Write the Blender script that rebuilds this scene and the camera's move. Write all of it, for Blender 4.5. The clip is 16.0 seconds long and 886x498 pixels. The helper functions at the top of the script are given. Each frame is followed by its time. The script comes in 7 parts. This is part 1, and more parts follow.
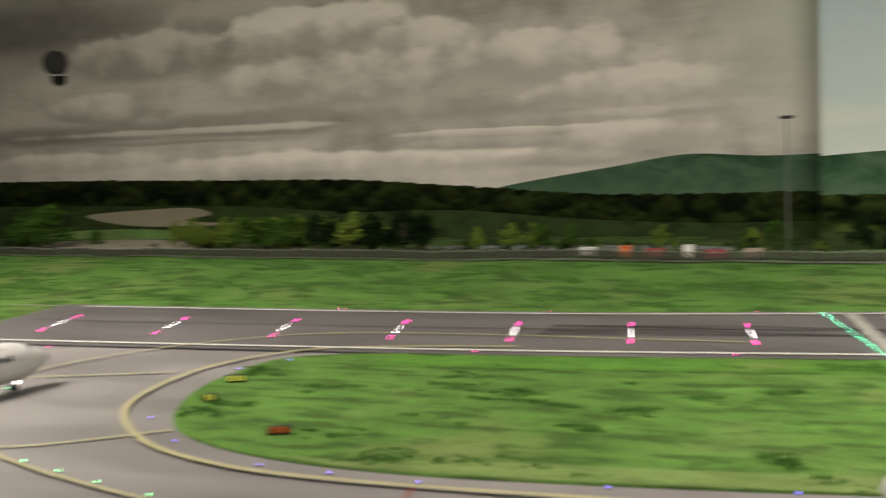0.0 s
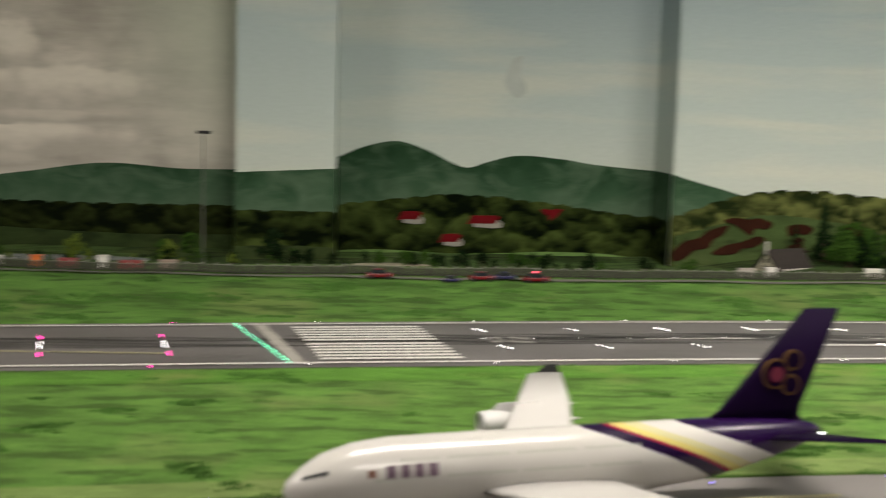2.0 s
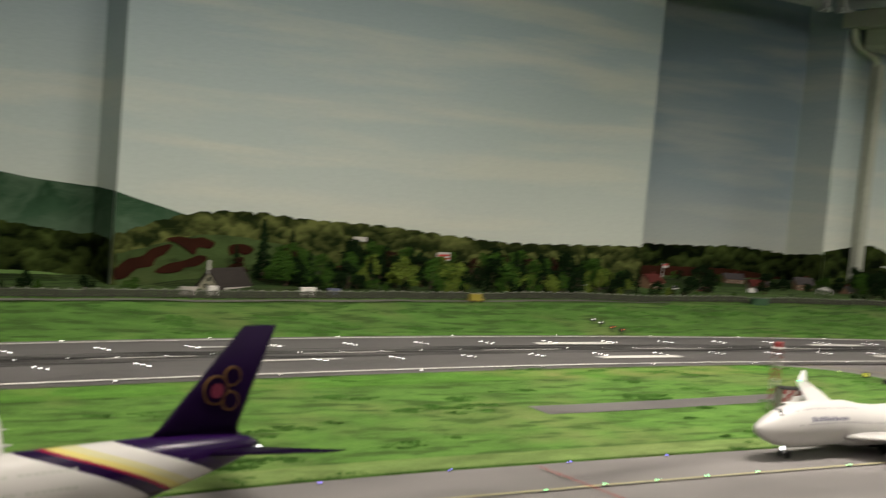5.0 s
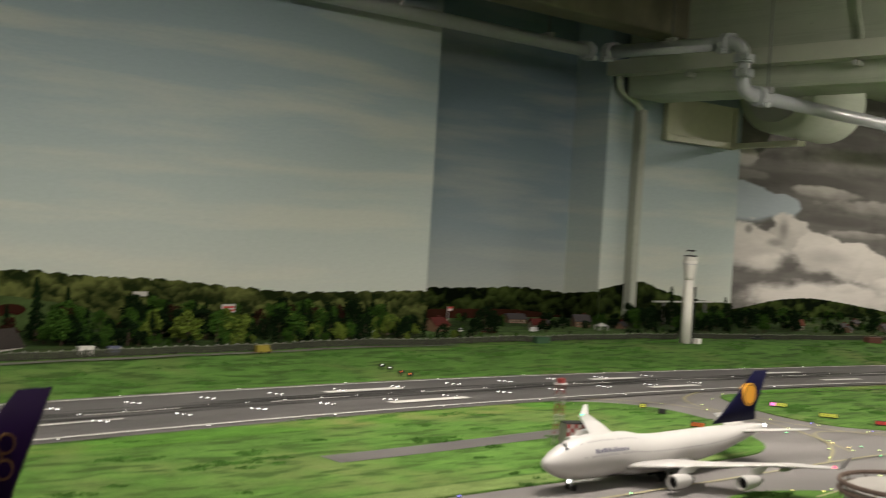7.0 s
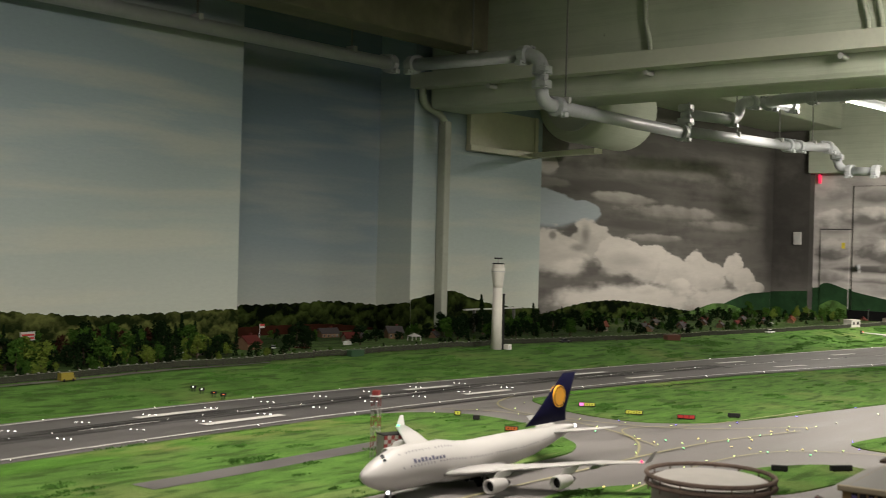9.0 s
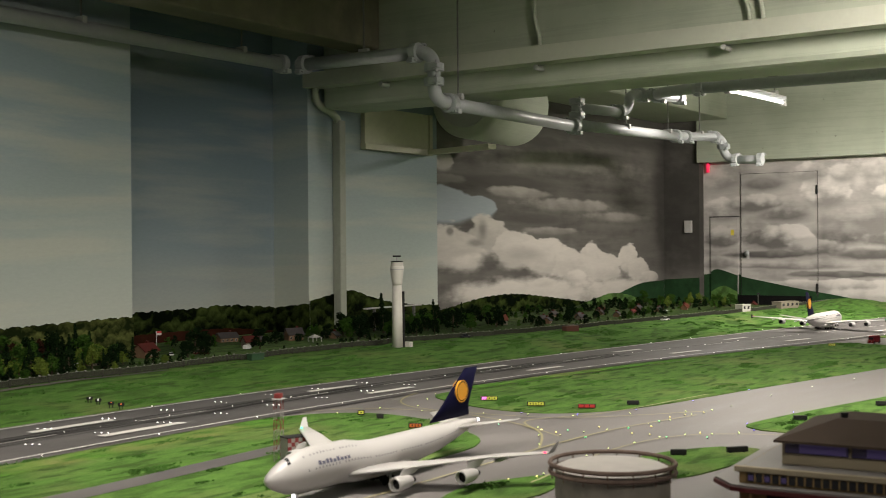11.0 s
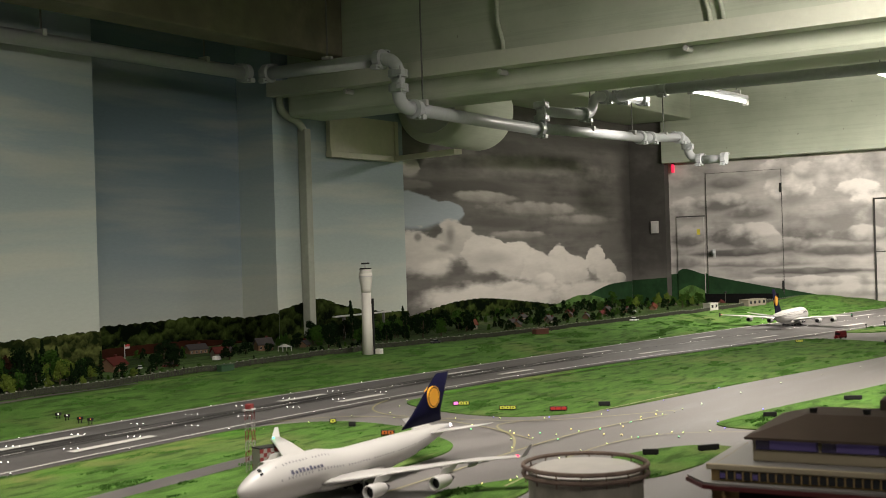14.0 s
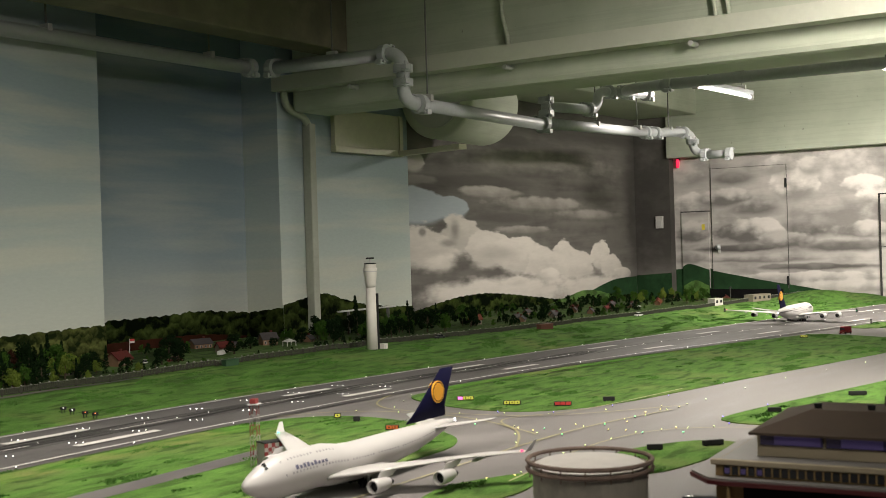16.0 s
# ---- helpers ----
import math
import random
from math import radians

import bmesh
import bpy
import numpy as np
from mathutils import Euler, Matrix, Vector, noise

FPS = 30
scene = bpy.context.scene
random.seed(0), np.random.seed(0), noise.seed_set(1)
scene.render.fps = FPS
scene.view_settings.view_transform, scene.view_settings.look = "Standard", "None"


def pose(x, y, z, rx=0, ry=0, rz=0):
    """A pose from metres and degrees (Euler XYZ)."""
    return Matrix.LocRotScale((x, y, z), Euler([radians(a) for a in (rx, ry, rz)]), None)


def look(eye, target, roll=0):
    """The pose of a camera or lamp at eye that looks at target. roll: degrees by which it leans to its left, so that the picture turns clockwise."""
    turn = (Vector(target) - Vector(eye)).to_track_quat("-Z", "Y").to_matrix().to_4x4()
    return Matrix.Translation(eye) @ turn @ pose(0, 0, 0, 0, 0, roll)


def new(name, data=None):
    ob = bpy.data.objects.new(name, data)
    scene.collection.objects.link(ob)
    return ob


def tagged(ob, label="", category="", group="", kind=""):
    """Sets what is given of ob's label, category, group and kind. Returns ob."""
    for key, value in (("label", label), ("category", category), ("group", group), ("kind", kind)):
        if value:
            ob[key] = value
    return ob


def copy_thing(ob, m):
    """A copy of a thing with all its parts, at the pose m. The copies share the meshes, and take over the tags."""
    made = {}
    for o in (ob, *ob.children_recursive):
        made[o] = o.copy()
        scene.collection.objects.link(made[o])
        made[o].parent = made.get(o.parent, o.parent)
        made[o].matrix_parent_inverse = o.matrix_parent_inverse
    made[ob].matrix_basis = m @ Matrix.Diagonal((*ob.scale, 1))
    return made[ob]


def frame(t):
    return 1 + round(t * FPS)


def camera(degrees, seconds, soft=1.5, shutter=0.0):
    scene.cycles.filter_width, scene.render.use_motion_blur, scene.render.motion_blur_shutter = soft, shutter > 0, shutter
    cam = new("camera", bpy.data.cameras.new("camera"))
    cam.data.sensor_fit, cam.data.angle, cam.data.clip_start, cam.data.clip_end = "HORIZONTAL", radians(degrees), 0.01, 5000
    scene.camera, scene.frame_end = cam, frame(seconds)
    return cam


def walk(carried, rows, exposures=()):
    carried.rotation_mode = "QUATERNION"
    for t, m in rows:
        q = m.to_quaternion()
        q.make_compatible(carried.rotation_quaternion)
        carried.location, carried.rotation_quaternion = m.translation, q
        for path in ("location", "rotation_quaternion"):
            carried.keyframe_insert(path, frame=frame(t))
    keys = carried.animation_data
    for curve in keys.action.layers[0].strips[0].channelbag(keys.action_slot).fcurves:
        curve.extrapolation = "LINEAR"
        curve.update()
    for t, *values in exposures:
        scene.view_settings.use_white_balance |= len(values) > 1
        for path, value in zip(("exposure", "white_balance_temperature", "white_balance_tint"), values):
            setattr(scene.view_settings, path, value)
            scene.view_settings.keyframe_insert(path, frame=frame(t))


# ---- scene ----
# The eye stands still and turns to its right after the airport has been seen from end to end.
EYE = (0.0, 0.0, 0.54)
cam = camera(41.3, 16.0, soft=0.7, shutter=0.85)
cam.data.dof.use_dof, cam.data.dof.focus_distance, cam.data.dof.aperture_fstop = True, 6.5, 8.0


def aim(yaw, pitch, roll):
    y, p = radians(yaw), radians(pitch)
    return look(EYE, (EYE[0] - math.sin(y) * math.cos(p), EYE[1] + math.cos(y) * math.cos(p), EYE[2] + math.sin(p)), roll)


ROWS = [(0.0, 24.0, -6.88, -3.07), (0.5, 16.54, -7.11, -2.16), (1.0, 8.68, -7.2, -0.71), (1.5, 2.37, -7.1, 0.45), (2.0, -4.13, -6.68, 1.67), (2.5, -9.72, -6.3, 2.35), (3.0, -14.51, -5.9, 3.13), (3.5, -18.05, -5.58, 3.1), (4.0, -22.16, -5.29, 3.82), (4.5, -26.06, -4.85, 4.52), (5.0, -30.81, -4.21, 5.0), (5.2, -32.27, -3.74, 5.47), (7.3, -43.22, -0.61, 3.09), (7.5, -44.91, -0.42, 3.03), (8.0, -47.03, -0.08, 2.29), (8.5, -48.74, -0.02, 1.76), (9.0, -50.23, -0.08, 1.49), (9.5, -51.33, -0.08, 0.95), (10.0, -52.92, -0.15, 0.67), (10.2, -53.52, -0.17, 0.49), (12.3, -56.38, -0.05, -1.36), (12.5, -56.37, -0.01, -1.46), (13.0, -56.31, 0.15, -1.62), (13.5, -56.47, 0.13, -1.48), (14.0, -56.75, 0.12, -1.76), (14.5, -56.83, 0.11, -1.83), (15.0, -56.54, 0.05, -1.74), (15.5, -56.52, -0.05, -1.61), (16.0, -56.52, -0.12, -1.7)]
walk(cam, [(t, aim(a, b, c)) for t, a, b, c in ROWS], exposures=[(0.0, 0.34), (1.0, 0.26), (2.5, 0.0), (5.2, -0.27), (7.3, -0.48), (10.2, -0.68), (13.2, -0.70), (14.0, -0.68), (14.5, -0.42), (15.0, -0.46), (16.0, -0.52)])

# ---- world and lamps ----
world = bpy.data.worlds.new("hall_air")
world.use_nodes = True
world.node_tree.nodes["Background"].inputs[0].default_value = (0.5, 0.55, 0.5, 1)
world.node_tree.nodes["Background"].inputs[1].default_value = 0.004
scene.world = world


def area(name, x, y, z, sx, sy, watts, colour=(1.0, 0.97, 0.86), target=None, spread=180):
    data = bpy.data.lights.new(name, "AREA")
    data.shape, data.size, data.size_y, data.energy, data.color = "RECTANGLE", sx, sy, watts, colour
    data.spread = radians(spread)
    ob = new(name, data)
    ob.matrix_world = look((x, y, z), target or (x, y, z - 1))
    return ob


# rows of fluorescent tubes under the ceiling over the layout, and an unseen one over the public side
WARM = (1.0, 0.91, 0.815)
area("tube_light", 2.2, 1.4, 1.72, 1.2, 0.12, 52, WARM, (2.45, 2.35, 0.0), 118)
area("tube_light", 0.4, 1.4, 1.72, 1.2, 0.12, 38, WARM, (0.4, 2.65, 0.0), 134)
area("tube_light", -2.6, 1.3, 1.72, 1.2, 0.12, 74, WARM, (-2.6, 1.8, 0.0), 150)
area("tube_light", 3.7, 0.25, 1.70, 0.12, 0.9, 94, WARM, (4.65, 1.1, 0.1), 118)
# unseen lamp added to brighten the foreground and the terminal's near face
area("tube_light", 1.0, -0.8, 1.72, 1.2, 0.12, 20, WARM, (1.3, 0.3, 0.0), 130)
area("tube_light", 7.6, 1.4, 1.54, 0.9, 0.12, 140, WARM, (8.6, 2.15, 0.30), 146)
area("tube_light", 7.6, 2.82, 1.53, 0.7, 0.05, 34, WARM, (7.0, 2.7, 0.95))

# ---- materials ----
MATS = {}


def nodes_of(name):
    m = bpy.data.materials.new(name)
    m.use_nodes = True
    t = m.node_tree
    return m, t, t.nodes["Principled BSDF"]


def link(t, a, b):
    t.links.new(a, b)


def noise_tex(t, scale, detail=4.0, rough=0.6, vec=None, stretch=None, swirl=0.0):
    n = t.nodes.new("ShaderNodeTexNoise")
    n.inputs["Scale"].default_value, n.inputs["Detail"].default_value, n.inputs["Roughness"].default_value = scale, detail, rough
    n.inputs["Distortion"].default_value = swirl
    if vec is None:
        vec = t.nodes.new("ShaderNodeTexCoord").outputs["Object"]
    if stretch:
        mp = t.nodes.new("ShaderNodeMapping")
        mp.inputs["Scale"].default_value = stretch
        link(t, vec, mp.inputs["Vector"])
        vec = mp.outputs["Vector"]
    link(t, vec, n.inputs["Vector"])
    return n.outputs["Fac"]


def ramp(t, fac, stops, mode="LINEAR"):
    r = t.nodes.new("ShaderNodeValToRGB")
    r.color_ramp.interpolation = mode
    el = r.color_ramp.elements
    while len(el) < len(stops):
        el.new(0.5)
    for e, (p, c) in zip(el, stops):
        e.position, e.color = p, (*c, 1) if len(c) == 3 else c
    link(t, fac, r.inputs["Fac"])
    return r.outputs["Color"]


def mixc(t, fac, a, b, mode="MIX"):
    m = t.nodes.new("ShaderNodeMix")
    m.data_type, m.blend_type = "RGBA", mode
    for key, v in ((0, fac), (6, a), (7, b)):
        if hasattr(v, "links"):
            link(t, v, m.inputs[key])
        elif key == 0:
            m.inputs[0].default_value = v
        else:
            m.inputs[key].default_value = (*v, 1)
    return m.outputs[2]


def math_node(t, op, a, b=0.0):
    m = t.nodes.new("ShaderNodeMath")
    m.operation = op
    for i, v in enumerate((a, b)):
        if hasattr(v, "links"):
            link(t, v, m.inputs[i])
        else:
            m.inputs[i].default_value = v
    return m.outputs[0]


def bump(t, p, height, strength=0.3, distance=0.005):
    b = t.nodes.new("ShaderNodeBump")
    b.inputs["Strength"].default_value, b.inputs["Distance"].default_value = strength, distance
    link(t, height, b.inputs["Height"])
    link(t, b.outputs["Normal"], p.inputs["Normal"])


def mat(name, colour, rough=0.6, metal=0.0, vary=0.15, scale=30.0, relief=0.0, big=3.0, spec=None):
    """A painted, cast or moulded surface with grain and faint stains."""
    if name in MATS:
        return MATS[name]
    m, t, p = nodes_of(name)
    dark = tuple(c * (1 - vary) for c in colour)
    light = tuple(min(1, c * (1 + vary)) for c in colour)
    fine, wide = noise_tex(t, scale), noise_tex(t, big, 3)
    c1 = ramp(t, fine, [(0.3, dark), (0.7, light)])
    c2 = mixc(t, ramp(t, wide, [(0.35, (0, 0, 0)), (0.7, (1, 1, 1))]), c1, tuple(c * (1 - 0.7 * vary) for c in colour))
    link(t, c2, p.inputs["Base Color"])
    r = ramp(t, fine, [(0.2, (rough * 0.85,) * 3), (0.8, (min(1, rough * 1.15),) * 3)])
    link(t, r, p.inputs["Roughness"])
    p.inputs["Metallic"].default_value = metal
    p.inputs["Specular IOR Level"].default_value = spec if spec is not None else 0.5 if rough < 0.7 else 0.15
    if relief:
        bump(t, p, fine, relief, 0.003)
    MATS[name] = m
    return m


def glow(name, colour, strength):
    if name in MATS:
        return MATS[name]
    m, t, p = nodes_of(name)
    p.inputs["Base Color"].default_value = (*colour, 1)
    p.inputs["Emission Color"].default_value = (*colour, 1)
    p.inputs["Emission Strength"].default_value = strength
    MATS[name] = m
    return m


def grass_mat(name, base, dry, tufty=0.42):
    m, t, p = nodes_of(name)
    fine = noise_tex(t, 160, 4, 0.7)
    mid = noise_tex(t, 9, 5, 0.65, stretch=(0.7, 1.6, 1))
    wide = noise_tex(t, 2.2, 3)
    tuft = noise_tex(t, 16, 3, 0.5, stretch=(0.5, 1.5, 1))
    c = ramp(t, mid, [(0.28, tuple(v * (0.35 + 0.5 * tufty) for v in base)), (0.5, base), (0.75, tuple(v * 1.4 for v in base))])
    c = mixc(t, ramp(t, wide, [(0.52, (0, 0, 0)), (0.72, (0.7, 0.7, 0.7))]), c, dry)
    c = mixc(t, ramp(t, tuft, [(0.50, (0, 0, 0)), (0.64, (0.85, 0.85, 0.85))]), c, tuple(v * tufty for v in base))
    c = mixc(t, 0.45, c, ramp(t, fine, [(0.3, (0.25, 0.25, 0.25)), (0.7, (1, 1, 1))]), "MULTIPLY")
    link(t, c, p.inputs["Base Color"])
    p.inputs["Roughness"].default_value = 0.95
    p.inputs["Specular IOR Level"].default_value = 0.15
    bump(t, p, fine, 0.8, 0.006)
    return m


def asphalt_mat(name, tone, warm=1.0):
    m, t, p = nodes_of(name)
    fine, mid = noise_tex(t, 240, 3), noise_tex(t, 5, 5, 0.6, stretch=(0.4, 1.6, 1))
    a = (tone * warm, tone, tone * 0.97)
    c = ramp(t, mid, [(0.3, tuple(v * 0.72 for v in a)), (0.7, tuple(v * 1.22 for v in a))])
    c = mixc(t, 0.35, c, ramp(t, fine, [(0.3, (0.6, 0.6, 0.6)), (0.7, (1, 1, 1))]), "MULTIPLY")
    link(t, c, p.inputs["Base Color"])
    link(t, ramp(t, mid, [(0.3, (0.45,) * 3), (0.7, (0.7,) * 3)]), p.inputs["Roughness"])
    bump(t, p, fine, 0.25, 0.001)
    return m


def mural_mat(name, low, mid_c, high, cloud, cloud_amt, scale=1.0, dark=None, edge=(0.48, 0.62), squash=(0.8, 0.8, 2.2), swirl=0.7):
    """A sky painted on plaster: a wash from the skyline up, with brushed clouds."""
    m, t, p = nodes_of(name)
    co = t.nodes.new("ShaderNodeTexCoord").outputs["Object"]
    sep = t.nodes.new("ShaderNodeSeparateXYZ")
    link(t, co, sep.inputs[0])
    wash = noise_tex(t, 1.2 * scale, 4, 0.5, co, (0.35, 0.35, 2.2))
    h = math_node(t, "ADD", math_node(t, "MULTIPLY", sep.outputs["Z"], 0.75), math_node(t, "MULTIPLY", wash, 0.18))
    c = ramp(t, h, [(0.12, low), (0.5, mid_c), (1.0, high)])
    big = noise_tex(t, 1.5 * scale, 7, 0.52, co, squash, swirl)
    c = mixc(t, ramp(t, big, [(edge[0], (0, 0, 0)), (edge[1], (cloud_amt,) * 3)]), c, cloud)
    if dark:
        low_n = noise_tex(t, 0.9 * scale, 8, 0.5, co, (0.7, 0.7, 2.6), 0.9)
        c = mixc(t, ramp(t, low_n, [(0.45, (0, 0, 0)), (0.62, (0.8,) * 3)]), c, dark)
        lit = noise_tex(t, 2.6 * scale, 6, 0.5, co, (0.7, 0.7, 1.9), 1.2)
        c = mixc(t, ramp(t, lit, [(0.55, (0, 0, 0)), (0.66, (0.55,) * 3)]), c, cloud)
    brush = noise_tex(t, 60, 3, 0.7, co, (0.5, 0.5, 1.5))
    c = mixc(t, 0.25, c, ramp(t, brush, [(0.3, (0.72,) * 3), (0.7, (1, 1, 1))]), "MULTIPLY")
    link(t, c, p.inputs["Base Color"])
    p.inputs["Roughness"].default_value = 0.85
    p.inputs["Specular IOR Level"].default_value = 0.2
    bump(t, p, brush, 0.12, 0.002)
    return m


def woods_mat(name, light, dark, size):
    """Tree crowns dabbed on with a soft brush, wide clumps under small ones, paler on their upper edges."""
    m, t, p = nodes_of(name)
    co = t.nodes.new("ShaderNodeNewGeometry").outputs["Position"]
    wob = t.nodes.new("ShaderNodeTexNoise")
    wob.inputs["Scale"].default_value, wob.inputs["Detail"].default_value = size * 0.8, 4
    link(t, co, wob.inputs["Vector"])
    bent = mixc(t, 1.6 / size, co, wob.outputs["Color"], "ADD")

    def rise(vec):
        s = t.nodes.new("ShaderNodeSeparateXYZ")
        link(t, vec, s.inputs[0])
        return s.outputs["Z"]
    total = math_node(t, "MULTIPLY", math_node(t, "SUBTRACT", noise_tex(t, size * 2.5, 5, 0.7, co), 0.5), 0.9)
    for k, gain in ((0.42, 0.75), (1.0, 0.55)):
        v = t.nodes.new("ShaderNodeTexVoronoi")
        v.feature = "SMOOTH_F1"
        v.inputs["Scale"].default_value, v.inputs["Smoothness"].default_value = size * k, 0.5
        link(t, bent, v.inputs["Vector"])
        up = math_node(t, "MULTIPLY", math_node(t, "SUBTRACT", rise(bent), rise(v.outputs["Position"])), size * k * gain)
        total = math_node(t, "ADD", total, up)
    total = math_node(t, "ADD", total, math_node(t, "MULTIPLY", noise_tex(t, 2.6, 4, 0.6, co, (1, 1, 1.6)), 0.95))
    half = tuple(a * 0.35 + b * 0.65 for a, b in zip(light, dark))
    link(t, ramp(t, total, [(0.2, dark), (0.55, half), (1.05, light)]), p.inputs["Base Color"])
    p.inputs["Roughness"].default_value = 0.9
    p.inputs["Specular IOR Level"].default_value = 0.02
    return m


def painted_puff():
    """One brushed cloud: an uneven oval with a crisp pale crest that sinks into a darker belly."""
    g = bpy.data.node_groups.new("painted_puff", "ShaderNodeTree")
    for nm, kind in (("Base", "Color"), ("U", "Float"), ("Z", "Float"), ("Wob", "Float"), ("CX", "Float"), ("CZ", "Float"), ("RX", "Float"), ("RZ", "Float"), ("Soft", "Float"), ("Ragged", "Float"), ("Light", "Color"), ("Dark", "Color")):
        g.interface.new_socket(nm, in_out="INPUT", socket_type="NodeSocket" + kind)
    g.interface.new_socket("Color", in_out="OUTPUT", socket_type="NodeSocketColor")
    i = g.nodes.new("NodeGroupInput").outputs
    o = g.nodes.new("NodeGroupOutput").inputs
    a = math_node(g, "DIVIDE", math_node(g, "SUBTRACT", i["U"], i["CX"]), i["RX"])
    b = math_node(g, "DIVIDE", math_node(g, "SUBTRACT", i["Z"], i["CZ"]), i["RZ"])
    r = math_node(g, "SQRT", math_node(g, "ADD", math_node(g, "MULTIPLY", a, a), math_node(g, "MULTIPLY", b, b)))
    wob = math_node(g, "MULTIPLY", i["Wob"], i["Ragged"])
    depth = math_node(g, "SUBTRACT", 1.0, math_node(g, "ADD", r, wob))
    # the lower edge melts away more than the crest
    low = math_node(g, "MULTIPLY", math_node(g, "MAXIMUM", math_node(g, "MULTIPLY", b, -1.0), 0.0), 0.7)
    edge = g.nodes.new("ShaderNodeMapRange")
    edge.interpolation_type = "SMOOTHSTEP"
    link(g, depth, edge.inputs["Value"])
    link(g, math_node(g, "ADD", i["Soft"], low), edge.inputs["From Max"])
    tone = g.nodes.new("ShaderNodeMapRange")
    tone.interpolation_type = "SMOOTHSTEP"
    tone.inputs["From Min"].default_value, tone.inputs["From Max"].default_value = -0.7, 0.75
    link(g, math_node(g, "SUBTRACT", b, math_node(g, "MULTIPLY", wob, 2.6)), tone.inputs["Value"])
    link(g, mixc(g, edge.outputs[0], i["Base"], mixc(g, tone.outputs[0], i["Dark"], i["Light"])), o["Color"])
    return g


PUFF = painted_puff()


class Mural:
    """A sky painted on plaster cloud by cloud; along is the wall's running axis."""

    def __init__(self, name, along, base, ragged=1.0, size=1.0, tint=(1.0, 0.945, 0.87), sweep=1.0):
        self.m, self.t, self.p = nodes_of(name)
        self.ragged, self.tint = ragged, tint
        t = self.t
        self.co = t.nodes.new("ShaderNodeNewGeometry").outputs["Position"]
        sep = t.nodes.new("ShaderNodeSeparateXYZ")
        link(t, self.co, sep.inputs[0])
        self.u, self.z = sep.outputs[along], sep.outputs["Z"]
        drawn = t.nodes.new("ShaderNodeVectorMath")
        drawn.operation = "MULTIPLY"
        drawn.inputs[1].default_value = (sweep, 1, 1)
        link(t, self.co, drawn.inputs[0])
        self.co = drawn.outputs[0]
        wob = math_node(t, "MULTIPLY", math_node(t, "SUBTRACT", noise_tex(t, 3.2 * size, 9, 0.6, self.co, (0.8, 0.8, 1.5)), 0.5), 1.3)
        for k, gain in ((5.5, 0.42), (13.0, 0.24), (30.0, 0.10)):
            v = t.nodes.new("ShaderNodeTexVoronoi")
            v.feature = "SMOOTH_F1"
            v.inputs["Scale"].default_value, v.inputs["Smoothness"].default_value = k * size, 0.25
            link(t, self.co, v.inputs["Vector"])
            wob = math_node(t, "ADD", wob, math_node(t, "MULTIPLY", math_node(t, "SUBTRACT", v.outputs["Distance"], 0.42), gain))
        self.wob = wob
        wide = noise_tex(t, 2.0 * size, 6, 0.6, self.co, (0.35, 0.35, 2.6))
        lie = math_node(t, "SUBTRACT", wide, math_node(t, "MULTIPLY", wob, 0.55 * ragged))
        self.c = ramp(t, lie, [(0.22, self.grey(base * 0.55)), (0.50, self.grey(base)), (0.80, self.grey(base * 1.4))])

    def grey(self, v):
        return tuple(v * k for k in self.tint) if not isinstance(v, tuple) else v

    def puff(self, cx, cz, rx, rz, light, dark, soft=0.3, ragged=None):
        n = self.t.nodes.new("ShaderNodeGroup")
        n.node_tree = PUFF
        for key, v in (("CX", cx), ("CZ", cz), ("RX", rx), ("RZ", rz), ("Soft", soft), ("Ragged", self.ragged if ragged is None else ragged)):
            n.inputs[key].default_value = v
        n.inputs["Light"].default_value, n.inputs["Dark"].default_value = (*self.grey(light), 1), (*self.grey(dark), 1)
        for key, v in (("Base", self.c), ("U", self.u), ("Z", self.z), ("Wob", self.wob)):
            link(self.t, v, n.inputs[key])
        self.c = n.outputs["Color"]

    def done(self):
        t = self.t
        brush = noise_tex(t, 42, 4, 0.7, self.co, (0.5, 0.5, 1.4))
        c = mixc(t, 0.22, self.c, ramp(t, brush, [(0.3, (0.68,) * 3), (0.7, (1, 1, 1))]), "MULTIPLY")
        link(t, c, self.p.inputs["Base Color"])
        self.p.inputs["Roughness"].default_value = 0.8
        self.p.inputs["Specular IOR Level"].default_value = 0.2
        bump(t, self.p, brush, 0.12, 0.002)
        return self.m


east = Mural("sky_storm_east", "Y", 0.50, 1.0, 0.7, (1.0, 0.95, 0.91))
EAST_HIGH = (
    (2.65, 1.075, 0.51, 0.277, 0.81, 0.42, 0.51), (3.96, 1.113, 0.27, 0.149, 0.61, 0.30, 0.31), (3.57, 1.058, 0.28, 0.094, 0.33, 0.18, 0.51), (3.03, 0.977, 0.22, 0.243, 0.88, 0.32, 0.16),
    (3.16, 1.147, 0.21, 0.122, 0.81, 0.36, 0.22), (2.88, 1.129, 0.14, 0.120, 0.85, 0.41, 0.26), (2.46, 0.946, 0.21, 0.098, 0.88, 0.36, 0.20), (2.31, 0.743, 0.30, 0.214, 0.85, 0.30, 0.22),
    (3.93, 0.834, 0.25, 0.127, 0.72, 0.26, 0.20), (3.64, 0.884, 0.32, 0.115, 0.64, 0.18, 0.20), (3.38, 0.790, 0.32, 0.103, 0.57, 0.18, 0.38))
